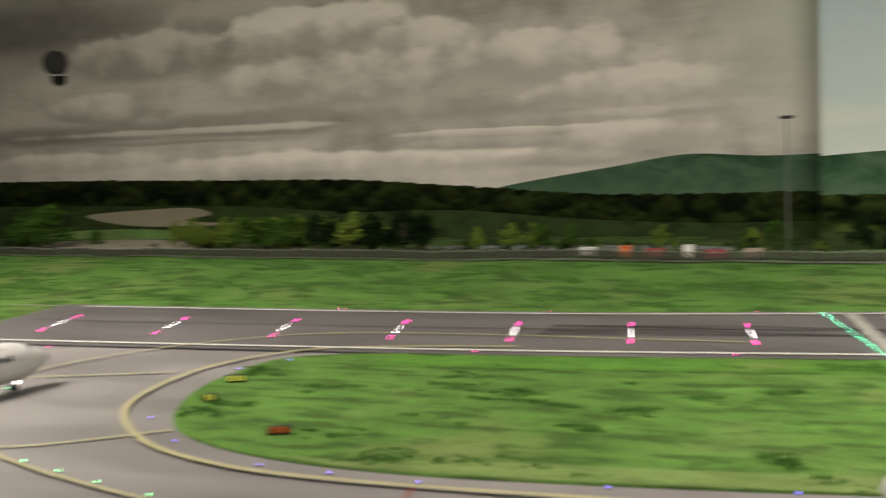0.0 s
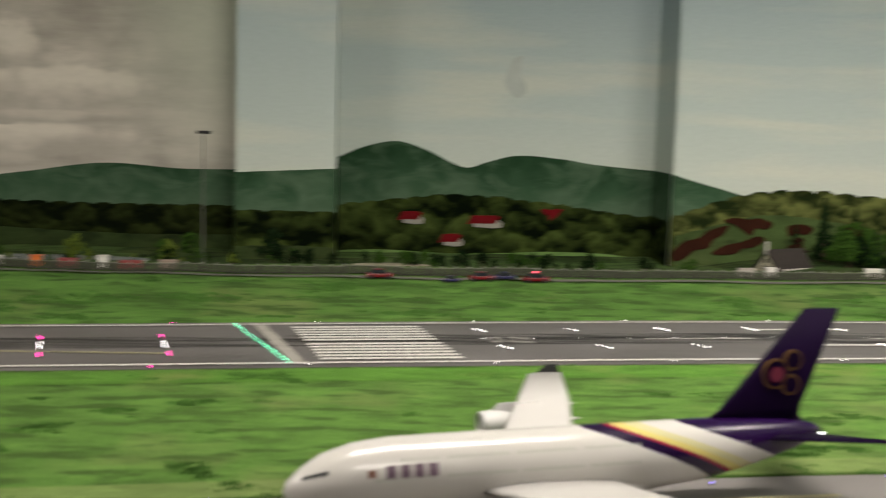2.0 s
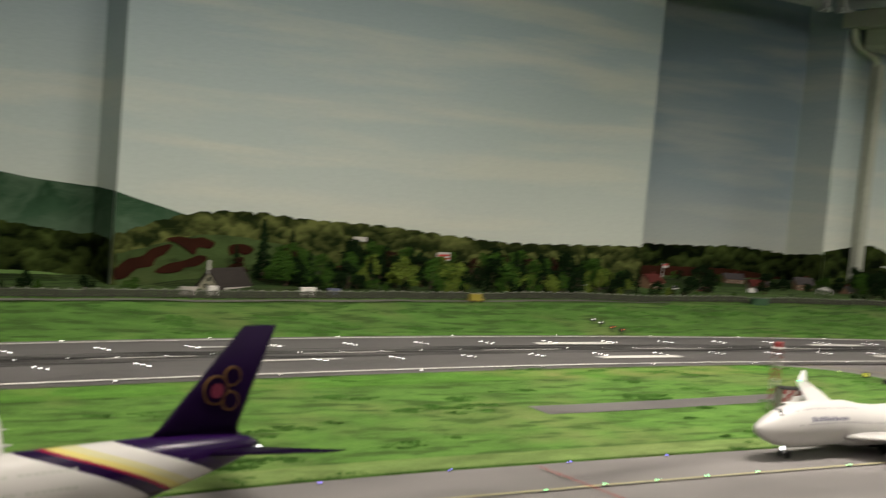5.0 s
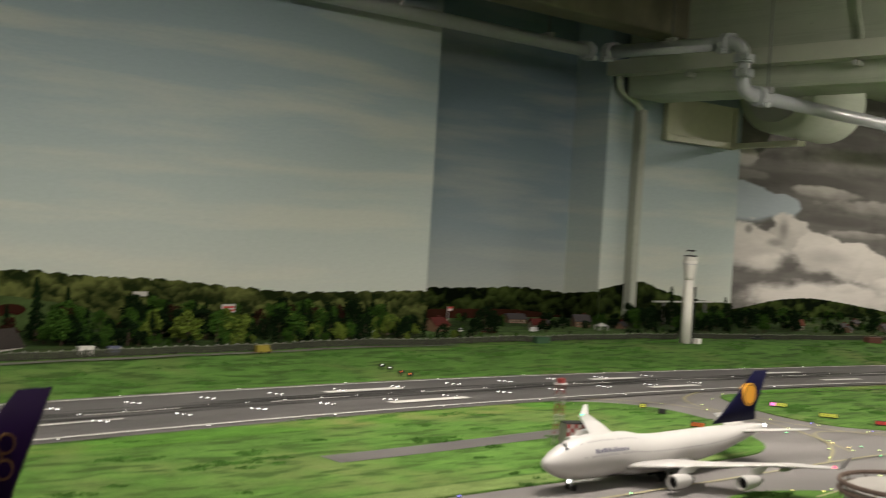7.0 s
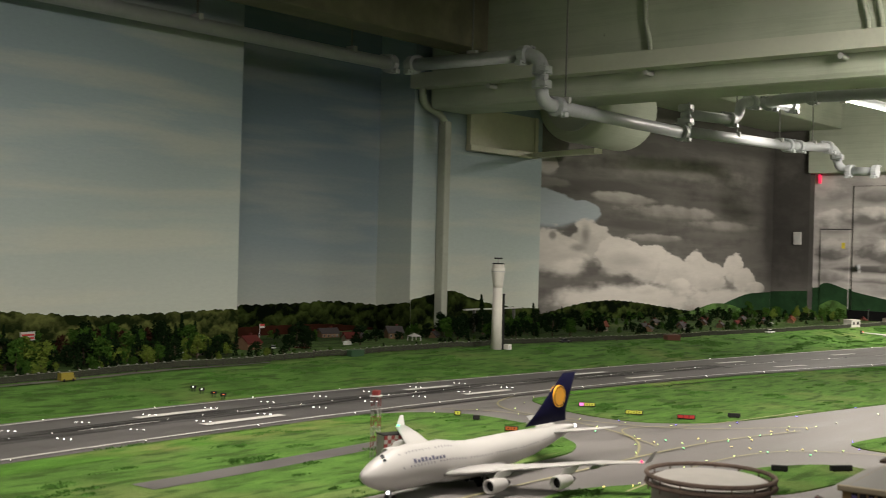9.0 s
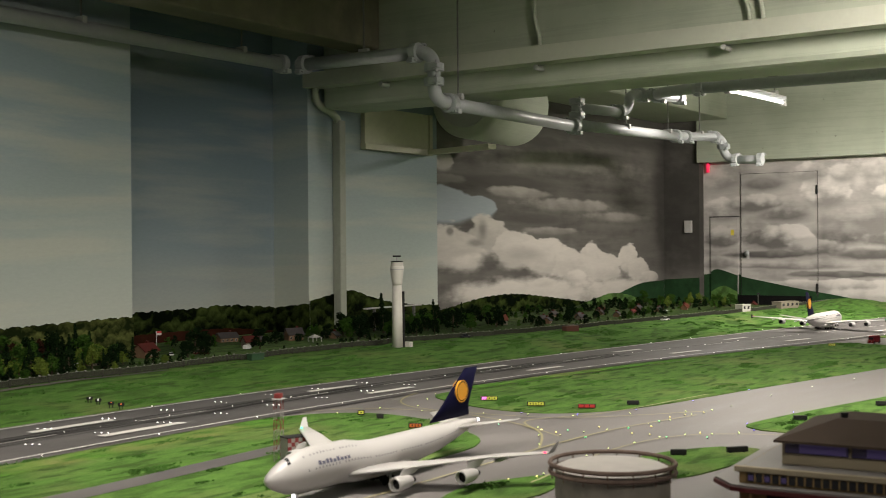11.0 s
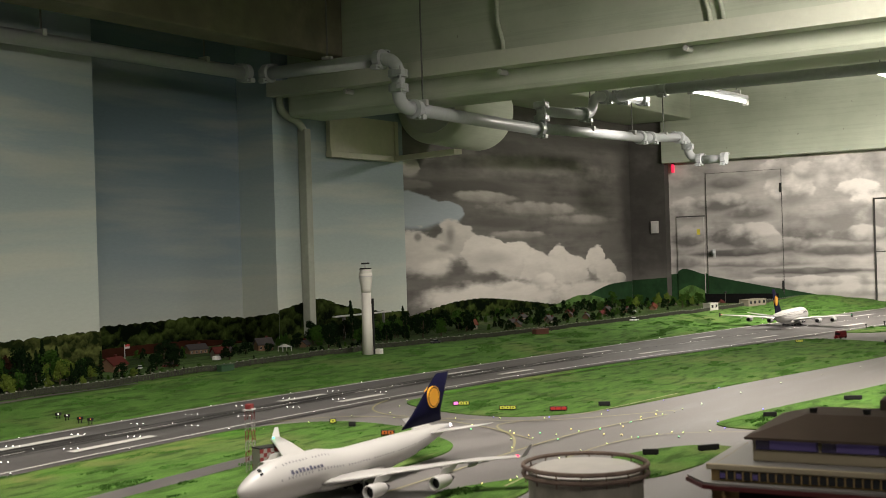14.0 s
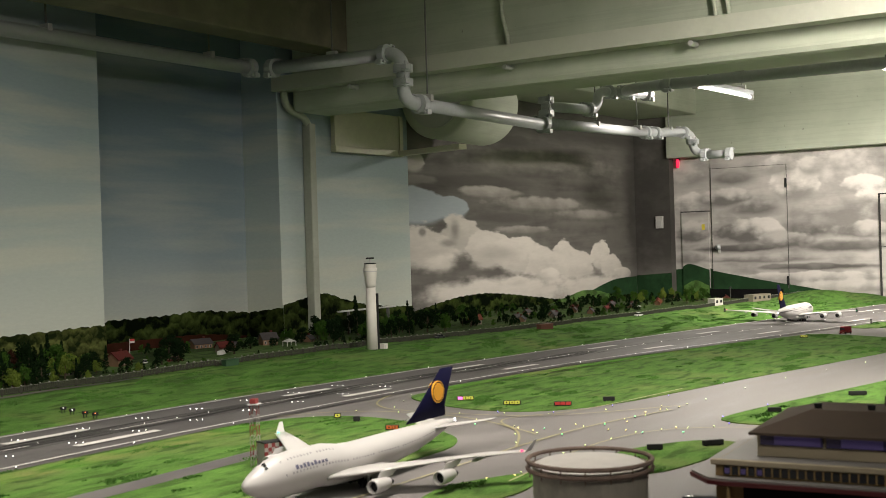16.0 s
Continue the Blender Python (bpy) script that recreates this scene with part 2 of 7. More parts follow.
EAST_LOW = (
    (2.94, 0.589, 0.40, 0.121, 0.38, 0.15, 0.44), (2.47, 0.573, 0.38, 0.098, 0.61, 0.20, 0.26), (3.48, 0.586, 0.38, 0.155, 0.65, 0.14, 0.16), (3.96, 0.580, 0.22, 0.128, 0.56, 0.15, 0.20),
    (3.10, 0.493, 0.31, 0.102, 0.47, 0.15, 0.26), (3.54, 0.443, 0.56, 0.058, 0.22, 0.10, 0.38), (2.63, 0.440, 0.50, 0.079, 0.29, 0.14, 0.38), (3.34, 0.345, 0.63, 0.045, 0.47, 0.20, 0.31),
    (2.83, 0.275, 0.66, 0.044, 0.22, 0.11, 0.38), (3.99, 0.368, 0.22, 0.085, 0.51, 0.21, 0.31), (2.93, 0.186, 0.84, 0.060, 0.61, 0.29, 0.26), (2.54, 0.102, 0.58, 0.079, 0.56, 0.28, 0.38))
for row in EAST_HIGH + EAST_LOW:
    east.puff(*row)
SKY_EAST = east.done()

storm = Mural("sky_storm", "X", 0.50, 1.0, 0.7, (1.0, 0.935, 0.82))
STORM_HIGH = (
    (-4.20, 1.006, 0.93, 0.191, 0.29, 0.20, 0.49), (-2.98, 0.993, 0.45, 0.113, 0.51, 0.29, 0.21), (-2.60, 0.890, 0.54, 0.134, 0.75, 0.38, 0.20), (-3.56, 0.828, 0.56, 0.158, 0.63, 0.32, 0.21),
    (-2.06, 0.803, 0.39, 0.141, 0.70, 0.40, 0.21), (-2.51, 0.662, 0.93, 0.184, 0.69, 0.36, 0.28), (-1.59, 0.702, 0.53, 0.171, 0.69, 0.40, 0.24), (-3.82, 0.600, 0.45, 0.103, 0.65, 0.32, 0.24),
    (-2.96, 0.503, 1.16, 0.097, 0.33, 0.23, 0.49), (-4.11, 0.488, 0.79, 0.078, 0.30, 0.22, 0.49), (-1.92, 0.535, 0.67, 0.094, 0.46, 0.32, 0.49))
STORM_LOW = (
    (-1.19, 0.566, 0.50, 0.111, 0.65, 0.40, 0.28), (-1.48, 0.456, 0.58, 0.057, 0.51, 0.36, 0.42), (-3.27, 0.490, 1.34, 0.024, 0.58, 0.50, 0.60), (-1.72, 0.427, 0.75, 0.023, 0.69, 0.50, 0.35),
    (-3.44, 0.443, 0.72, 0.021, 0.41, 0.30, 0.42), (-2.53, 0.320, 1.50, 0.065, 0.75, 0.50, 0.35), (-4.06, 0.354, 0.78, 0.073, 0.69, 0.46, 0.35), (-1.83, 0.377, 0.56, 0.038, 0.48, 0.35, 0.42),
    (-1.13, 0.374, 0.50, 0.089, 0.65, 0.41, 0.35), (-1.48, 0.295, 0.43, 0.046, 0.49, 0.36, 0.49), (-1.13, 0.474, 0.59, 0.031, 0.54, 0.38, 0.42))
for row in STORM_HIGH + STORM_LOW:
    storm.puff(*row)
storm.puff(-0.55, 0.9, 0.55, 1.1, (0.48, 0.50, 0.41), (0.44, 0.46, 0.38), 0.9, 0.2)
for cx in (-5.6, -6.6):
    storm.puff(cx, 0.75, 0.8, 0.25, 0.45, 0.25, 0.35)
SKY_STORM = storm.done()

cumulus = Mural("sky_cumulus", "X", 0.15, 0.75, 1.25, (1.0, 0.945, 0.87), 0.45)
for row in ((8.0, 1.17, 1.9, 0.13, .34, .25, .8), (8.5, 1.44, 2.2, 0.09, .11, .09, .8), (7.75, 1.32, 0.32, 0.06, .11, .10, .4), (7.2, 0.99, 1.0, 0.075, .115, .10, .5), (8.8, 0.93, 0.9, 0.06, .14, .12, .6), (7.45, 0.925, 0.6, 0.055, .42, .26, .3),
            (8.2, 0.85, 0.95, 0.075, .36, .22, .35), (9.0, 0.77, 0.8, 0.06, .32, .2, .5), (7.6, 0.735, 0.6, 0.06, .12, .10, .4), (8.7, 0.68, 1.0, 0.055, .16, .13, .6), (7.9, 0.65, 0.6, 0.045, .36, .22, .4), (9.5, 0.55, 0.5, 0.25, .14, .12, .8)):
    cumulus.puff(*row)
BLUE_GAP = (0.37, 0.42, 0.45)
cumulus.puff(6.45, 0.80, 0.42, 0.16, BLUE_GAP, BLUE_GAP, 0.12, 0.35)
cumulus.puff(6.85, 0.80, 0.27, 0.10, BLUE_GAP, BLUE_GAP, 0.12, 0.35)
cumulus.puff(6.42, 1.10, 0.14, 0.075, .55, .38, 0.2)
cumulus.puff(6.50, 0.99, 0.30, 0.045, .24, .20, 0.35)
for row in ((8.52, 0.40, 0.24, 0.19, .64, .44, .12), (9.20, 0.40, 0.20, 0.17, .64, .46, .12), (6.95, 0.60, 0.36, 0.17, .60, .44, .15), (6.50, 0.52, 0.45, 0.20, .62, .50, .15), (7.35, 0.50, 0.36, 0.17, .62, .46, .12), (7.80, 0.43, 0.42, 0.19, .64, .46, .12),
            (8.20, 0.36, 0.36, 0.15, .60, .48, .15), (8.75, 0.33, 0.34, 0.15, .60, .48, .15), (9.42, 0.31, 0.26, 0.13, .60, .48, .15), (9.62, 0.25, 0.22, 0.07, .58, .42, .15)):
    cumulus.puff(*row)
for row in ((6.90, 0.64, 0.10, 0.12, .30, .27, .7), (6.82, 0.56, 0.16, 0.05, .34, .30, .7), (6.50, 0.64, 0.07, 0.05, .28, .26, .6), (7.48, 0.47, 0.42, 0.085, .44, .40, .8), (7.30, 0.40, 0.30, 0.06, .47, .43, .8), (8.95, 0.28, 0.20, 0.05, .48, .44, .8), (6.70, 0.42, 0.30, 0.10, .66, .52, .5),
            (7.6, 0.18, 1.7, 0.17, .58, .50, .5), (9.0, 0.15, 0.9, 0.13, .55, .46, .5), (8.25, 0.29, 0.20, 0.07, .64, .46, .3), (7.75, 0.26, 0.20, 0.06, .64, .48, .3)):
    cumulus.puff(*row)
# dark wash that puts the end pier's and corner's shade into the colour
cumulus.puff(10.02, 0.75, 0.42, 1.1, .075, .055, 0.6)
SKY_CUMULUS = cumulus.done()


GRASS = grass_mat("model_grass", (0.088, 0.185, 0.034), (0.19, 0.215, 0.08), 0.46)
BANK = grass_mat("bank_grass", (0.084, 0.185, 0.034), (0.17, 0.21, 0.07), 0.46)
VERGE = grass_mat("verge_grass", (0.15, 0.225, 0.065), (0.19, 0.225, 0.085), 0.7)
TURF = grass_mat("runway_side_turf", (0.085, 0.205, 0.028), (0.27, 0.24, 0.10), 0.75)
RUNWAY = asphalt_mat("runway_asphalt", 0.092, 1.06)
APRON = asphalt_mat("apron_concrete", 0.155, 1.07)
LINE_WHITE = mat("line_white", (0.63, 0.62, 0.58), 0.6, vary=0.12, scale=80)
LINE_YELLOW = mat("line_yellow", (0.32, 0.295, 0.16), 0.6, vary=0.2, scale=80)
SKY_BRIGHT = mural_mat("sky_bright", (0.545, 0.57, 0.49), (0.425, 0.49, 0.47), (0.31, 0.39, 0.43), (0.60, 0.595, 0.49), 0.42, squash=(0.45, 0.45, 4.2), swirl=0.2)
# bluer sky paint, its tones also lowered for shade on the set-back wall
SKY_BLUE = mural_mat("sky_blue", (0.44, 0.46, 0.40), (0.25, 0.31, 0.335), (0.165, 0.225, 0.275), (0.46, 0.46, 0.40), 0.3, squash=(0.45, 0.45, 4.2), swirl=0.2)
CONCRETE, t_, p_ = nodes_of("painted_concrete")
co_ = t_.nodes.new("ShaderNodeTexCoord").outputs["Object"]
c_ = ramp(t_, noise_tex(t_, 2.2, 5, 0.6, co_), [(0.3, (0.39, 0.425, 0.335)), (0.7, (0.50, 0.54, 0.44))])
board_ = noise_tex(t_, 1.6, 6, 0.65, co_, (0.35, 0.35, 14))
c_ = mixc(t_, 0.22, c_, ramp(t_, board_, [(0.40, (1, 1, 1)), (0.475, (0.62, 0.62, 0.60)), (0.50, (1, 1, 1))]), "MULTIPLY")
pit_ = noise_tex(t_, 22, 3, 0.5, co_)
c_ = mixc(t_, ramp(t_, pit_, [(0.72, (0, 0, 0)), (0.76, (0.7,) * 3)]), c_, (0.10, 0.10, 0.08))
link(t_, c_, p_.inputs["Base Color"])
p_.inputs["Roughness"].default_value = 0.62
bump(t_, p_, board_, 0.25, 0.004)
BLACKWALL = mat("bounce_cut_wall", (0.06, 0.06, 0.06), 0.8)
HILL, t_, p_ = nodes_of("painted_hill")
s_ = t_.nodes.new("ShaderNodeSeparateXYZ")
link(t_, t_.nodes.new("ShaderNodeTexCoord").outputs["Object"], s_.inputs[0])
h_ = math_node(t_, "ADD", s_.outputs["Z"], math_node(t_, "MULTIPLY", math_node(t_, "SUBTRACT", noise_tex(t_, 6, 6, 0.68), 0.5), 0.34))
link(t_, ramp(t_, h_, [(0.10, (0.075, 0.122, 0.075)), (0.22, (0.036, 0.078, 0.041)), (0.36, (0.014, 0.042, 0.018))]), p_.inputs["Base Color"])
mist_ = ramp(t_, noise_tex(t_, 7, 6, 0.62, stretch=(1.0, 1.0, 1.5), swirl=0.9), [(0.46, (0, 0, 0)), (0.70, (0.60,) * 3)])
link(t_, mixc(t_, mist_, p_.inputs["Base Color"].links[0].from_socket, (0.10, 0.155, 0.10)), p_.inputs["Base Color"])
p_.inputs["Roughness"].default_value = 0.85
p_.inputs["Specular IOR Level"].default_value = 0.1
HILL_DARK = mat("painted_dark_hill", (0.020, 0.055, 0.022), 0.85, vary=0.45, scale=8, spec=0.1)
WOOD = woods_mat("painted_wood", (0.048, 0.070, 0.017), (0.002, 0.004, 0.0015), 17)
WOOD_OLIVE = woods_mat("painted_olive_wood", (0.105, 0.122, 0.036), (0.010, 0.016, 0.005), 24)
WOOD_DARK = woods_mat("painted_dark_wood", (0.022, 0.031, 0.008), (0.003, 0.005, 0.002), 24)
WHITE = mat("white_gloss_paint", (0.46, 0.45, 0.435), 0.35, vary=0.03, scale=12)
GREY = mat("grey_paint", (0.45, 0.45, 0.44), 0.4, vary=0.06)
NAVY = mat("navy_paint", (0.006, 0.006, 0.022), 0.6, vary=0.1, spec=0.03)
DARK = mat("dark_rubber", (0.02, 0.02, 0.02), 0.7)
GOLD = mat("amber_paint", (0.75, 0.36, 0.03), 0.4, vary=0.05)
PURPLE = mat("purple_paint", (0.0045, 0.0006, 0.012), 0.5, vary=0.15, spec=0.05)
MAGENTA = mat("magenta_paint", (0.12, 0.010, 0.030), 0.3, vary=0.08)
GALV = mat("grey_pipe_paint", (0.44, 0.46, 0.475), 0.4, vary=0.1)
BLACKGLASS = mat("dark_glass", (0.015, 0.017, 0.02), 0.1)

# ---- mesh helpers ----


def mesh_from(bm, name):
    me = bpy.data.meshes.new(name)
    bm.normal_update()
    bm.to_mesh(me)
    bm.free()
    return me


def part(name, bm, material, parent=None, label="", smooth=False):
    """Links a bmesh as one object under a thing, a part or nothing."""
    if smooth:
        for f in bm.faces:
            f.smooth = True
    ob = new(name, mesh_from(bm, name))
    for m in material if isinstance(material, (list, tuple)) else (material,):
        ob.data.materials.append(m)
    if parent is not None:
        ob.parent = parent
    if label:
        ob["label"] = label
    return ob


def structure(name, bm, material, label, category, smooth=False):
    return tagged(part(name, bm, material, smooth=smooth), label, category, kind="structure")


def thing(name, x, y, z, turn=0.0, label="", category="", group=""):
    ob = new(name)
    ob.empty_display_size = 0.05
    ob.matrix_world = pose(x, y, z, 0, 0, turn)
    return tagged(ob, label, category, group)


def box(bm, x0, x1, y0, y1, z0, z1, bevel=0.0):
    m = Matrix.Translation(((x0 + x1) / 2, (y0 + y1) / 2, (z0 + z1) / 2)) @ Matrix.Diagonal((abs(x1 - x0), abs(y1 - y0), abs(z1 - z0), 1))
    made = bmesh.ops.create_cube(bm, size=1, matrix=m)["verts"]
    if bevel:
        edges = {e for v in made for e in v.link_edges}
        bmesh.ops.bevel(bm, geom=list(edges), offset=bevel, segments=2, affect="EDGES", profile=0.5)
    return bm


def boxed(*a, **k):
    return box(bmesh.new(), *a, **k)


def tube(bm, points, radius, sides=12, cap=True):
    """A round bar along a bent line; radius may be one number or one for each point."""
    pts = [Vector(p) for p in points]
    rad = radius if isinstance(radius, (list, tuple)) else [radius] * len(pts)
    rings, up = [], None
    for i, p in enumerate(pts):
        d = (pts[min(i + 1, len(pts) - 1)] - pts[max(i - 1, 0)]).normalized()
        if up is None:
            up = d.orthogonal().normalized()
        side = d.cross(up).normalized()
        up = side.cross(d).normalized()
        rings.append([bm.verts.new(p + rad[i] * (math.cos(a) * up + math.sin(a) * side)) for a in [2 * math.pi * k / sides for k in range(sides)]])
    skin(bm, rings, cap)
    return bm


def skin(bm, rings, cap=True):
    n = len(rings[0])
    for a, b in zip(rings, rings[1:]):
        for k in range(n):
            bm.faces.new((a[k], a[(k + 1) % n], b[(k + 1) % n], b[k]))
    if cap:
        bm.faces.new(rings[0][::-1])
        bm.faces.new(rings[-1])
    bmesh.ops.recalc_face_normals(bm, faces=bm.faces[:])


def slab(bm, outline, z0, z1):
    """A flat plate with the given outline in plan."""
    top = [bm.verts.new((x, y, z1)) for x, y in outline]
    low = [bm.verts.new((x, y, z0)) for x, y in outline]
    bm.faces.new(top)
    bm.faces.new(low[::-1])
    n = len(top)
    for k in range(n):
        bm.faces.new((low[k], low[(k + 1) % n], top[(k + 1) % n], top[k]))
    bmesh.ops.recalc_face_normals(bm, faces=bm.faces[:])
    return bm


def rounded(points, steps=8):
    """A closed smooth outline through the given corners."""
    out, n = [], len(points)
    for i in range(n):
        p0, p1, p2, p3 = (Vector(points[(i + k - 1) % n]) for k in range(4))
        for s in range(steps):
            u = s / steps
            q = 0.5 * (2 * p1 + (p2 - p0) * u + (2 * p0 - 5 * p1 + 4 * p2 - p3) * u * u + (3 * p1 - p0 - 3 * p2 + p3) * u ** 3)
            out.append((q.x, q.y))
    return out


def bend(xs, ys, x):
    """A smooth curve through a few heights."""
    x = min(max(x, xs[0]), xs[-1])
    i = max(k for k in range(len(xs) - 1) if xs[k] <= x + 1e-9)
    g = lambda k: (ys[min(k + 1, len(ys) - 1)] - ys[max(k - 1, 0)]) / (xs[min(k + 1, len(xs) - 1)] - xs[max(k - 1, 0)])
    w = xs[i + 1] - xs[i]
    u = (x - xs[i]) / w
    return (2 * u ** 3 - 3 * u * u + 1) * ys[i] + (u ** 3 - 2 * u * u + u) * w * g(i) + (3 * u * u - 2 * u ** 3) * ys[i + 1] + (u ** 3 - u * u) * w * g(i + 1)


RX = (-2.6, -1.0, 0.0, 1.0, 2.0, 3.0, 4.0, 5.0, 6.5, 9.6)
RFAR = (2.73, 2.785, 2.905, 3.015, 3.065, 3.045, 2.95, 2.83, 2.60, 2.05)
RNEAR = (2.24, 2.343, 2.453, 2.553, 2.61, 2.60, 2.52, 2.35, 1.97, 1.25)


def far_y(x):
    return bend(RX, RFAR, x)


def near_y(x):
    return bend(RX, RNEAR, x)


def on_runway(x, w):
    """A place on the runway: w is 0 at the near line and 1 at the far one."""
    return near_y(x) * (1 - w) + far_y(x) * w


def strip(bm, x0, x1, low, high, z, step=0.12):
    """A ribbon between two curves over x."""
    n = max(2, int((x1 - x0) / step))
    last = None
    for k in range(n + 1):
        x = x0 + (x1 - x0) * k / n
        pair = bm.verts.new((x, low(x), z)), bm.verts.new((x, high(x), z))
        if last:
            bm.faces.new((last[0], pair[0], pair[1], last[1]))
        last = pair
    return bm


# ---- the layout's board, runway and grass ----
structure("ground", boxed(-7, 10.2, -0.2, 3.3, -0.10, 0.0), APRON, "grey concrete taxiways and apron of a model airport", "ground")
structure("runway", strip(bmesh.new(), -2.5, 9.6, lambda x: near_y(x) - 0.035, lambda x: far_y(x) + 0.04, 0.004), RUNWAY, "dark grey asphalt model runway with rubber marks", "runway")


def bank_height(x, y):
    u = min(max((y - far_y(x) - 0.06) / 0.5, 0), 1)
    d = min(max((y - 3.60) / 0.9, 0), 1) * min(max((1.7 - x) / 0.5, 0), 1)
    e = min(max((x - 9.0) / 0.6, 0), 1) * min(max((y - 3.02) / 0.12, 0), 1)
    return 0.008 - 0.085 * e - 0.078 * d * (2 - d) + 0.05 * u * u * (3 - 2 * u) + 0.006 * noise.noise((x * 6, y * 6, 3)) * min(1, u * 4)


bm = bmesh.new()
grid = []
for i in range(141):
    x = -7 + 17.2 * i / 140
    y0 = far_y(x) + 0.035
    grid.append([bm.verts.new((x, y0 + (4.68 - y0) * (j / 26) ** 1.3, bank_height(x, y0 + (4.68 - y0) * (j / 26) ** 1.3) if j else -0.005)) for j in range(27)])
for a, b in zip(grid, grid[1:]):
    for j in range(26):
        bm.faces.new((a[j], b[j], b[j + 1], a[j + 1]))
structure("grass_bank", bm, BANK, "green static grass bank rising from the runway to the fence", "grass", True)
west = [(-7, 2.0), (-2.62, 2.0), (-2.45, 2.25), (-2.5, 2.75), (-7, 2.8)]
structure("grass_west", slab(bmesh.new(), west, -0.004, 0.003), GRASS, "green static grass beyond the runway's end", "grass")

ISLANDS = (
    ("grass_island_1", [(-1.30, 2.26), (-0.6, 2.36), (0.4, 2.46), (1.4, 2.555), (2.3, 2.585), (2.75, 2.56), (2.97, 2.40), (2.97, 2.14), (2.84, 1.90), (2.70, 1.76), (2.45, 1.72), (1.62, 1.73), (0.69, 1.71), (-0.32, 1.56), (-0.85, 1.52), (-1.19, 1.60), (-1.36, 1.78), (-1.42, 2.05)]),
    ("grass_island_2", [(3.36, 2.32), (3.5, 2.46), (3.75, 2.41), (4.42, 2.31), (5.4, 2.13), (6.25, 1.95), (6.45, 1.80), (6.35, 1.48), (6.15, 1.22), (5.57, 1.27), (4.34, 1.53), (3.60, 1.68), (3.32, 1.84), (3.27, 2.05)]),
    ("grass_island_3", [(3.33, 1.22), (3.55, 1.24), (4.49, 1.03), (6.0, 0.72), (6.0, 0.45), (4.6, 0.62), (3.75, 0.88), (3.36, 1.02)]),
    ("grass_island_4", [(2.62, 1.28), (2.80, 1.28), (2.98, 1.18), (2.98, 1.06), (2.73, 1.06), (2.52, 1.12)]),
    ("grass_island_5", [(2.15, 1.46), (2.34, 1.41), (2.40, 1.34), (2.2, 1.28), (1.9, 1.36)]),
    ("grass_island_6", [(7.0, 1.86), (7.4, 1.84), (9.5, 1.22), (9.5, 0.9), (7.8, 1.2), (7.0, 1.6)]),
)
for name, pts in ISLANDS:
    structure(name, slab(bmesh.new(), rounded(pts), -0.004, 0.003), GRASS, "green static grass island with darker tufts between the taxiways", "grass")

verge = [(-1.05, 1.555), (-0.85, 1.52), (-0.32, 1.56), (0.69, 1.71), (1.62, 1.73), (2.45, 1.72), (2.66, 1.75)]
vx, vy = [p[0] for p in verge], [p[1] for p in verge]
structure("grass_verge", strip(bmesh.new(), -1.0, 2.62, lambda x: bend(vx, vy, x) + 0.004, lambda x: bend(vx, vy, x) + 0.075 * min(1, (x + 1.0) * 2.5 + 0.1, (2.62 - x) * 3 + 0.1), 0.0040), VERGE, "pale olive mown grass verge along the taxiway", "grass")
structure("runway_turf", strip(bmesh.new(), -1.15, 2.7, lambda x: near_y(x) - 0.16, lambda x: near_y(x) - 0.055, 0.0040), TURF, "smooth bright green turf beside the runway with tan patches", "grass")
structure("runway_turf_east", strip(bmesh.new(), 3.7, 6.1, lambda x: near_y(x) - 0.14, lambda x: near_y(x) - 0.06, 0.0040), TURF, "smooth bright green turf beside the runway with tan patches", "grass")

# painted lines
structure("runway_line", strip(strip(bmesh.new(), -2.4, 9.5, lambda x: near_y(x) - 0.006, lambda x: near_y(x) + 0.004, 0.007), -2.4, 9.5, lambda x: far_y(x) - 0.004, lambda x: far_y(x) + 0.006, 0.007), LINE_WHITE, "white painted edge lines of the runway", "marking")

# ---- walls ----
WALLS = (
    ("wall_north_1", (-7.0, -0.45, 4.60, 4.75), SKY_STORM, "wall painted with brown storm clouds"),
    ("wall_north_2", (-0.45, -0.09, 4.30, 4.75), SKY_BRIGHT, "pale painted wall pier with hills"),
    ("wall_north_3", (-0.09, 1.16, 4.60, 4.75), SKY_BRIGHT, "recessed wall painted as a pale sky over green hills"),
    ("wall_north_4", (1.16, 3.655, 4.30, 4.75), SKY_BRIGHT, "wide wall painted as a pale grey-blue sky"),
    ("wall_north_5", (3.655, 4.935, 4.60, 4.75), SKY_BLUE, "recessed wall painted as a blue sky, partly darkened for shade"),
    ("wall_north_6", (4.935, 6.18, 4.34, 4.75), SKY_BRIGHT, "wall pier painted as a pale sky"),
    ("wall_north_7", (6.18, 9.95, 4.46, 4.75), SKY_CUMULUS, "recessed wall painted with white cumulus under dark clouds"),
    ("wall_north_8", (9.95, 10.15, 4.12, 4.75), SKY_CUMULUS, "wall pier beside the end wall, its shade painted into the clouds"),
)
for name, (x0, x1, y0, y1), material, label in WALLS:
    structure(name, boxed(x0, x1, y0, y1, -0.1, 2.0), material, label, "wall")
structure("wall_east", boxed(10.05, 10.25, -5, 4.12, -0.9, 1.27), SKY_EAST, "end wall painted with grey storm clouds", "wall")
structure("wall_east_beam", boxed(9.9, 10.25, -5, 4.12, 1.27, 2.0), CONCRETE, "pale green painted concrete beam above the end wall", "beam")
# unseen walls that close the hall, made dark to cut bounced light
structure("wall_south", boxed(-7, 10.25, -5.2, -5.0, -0.9, 2.0), BLACKWALL, "unseen plain wall closing the visitors' side, dark to cut bounce", "wall")
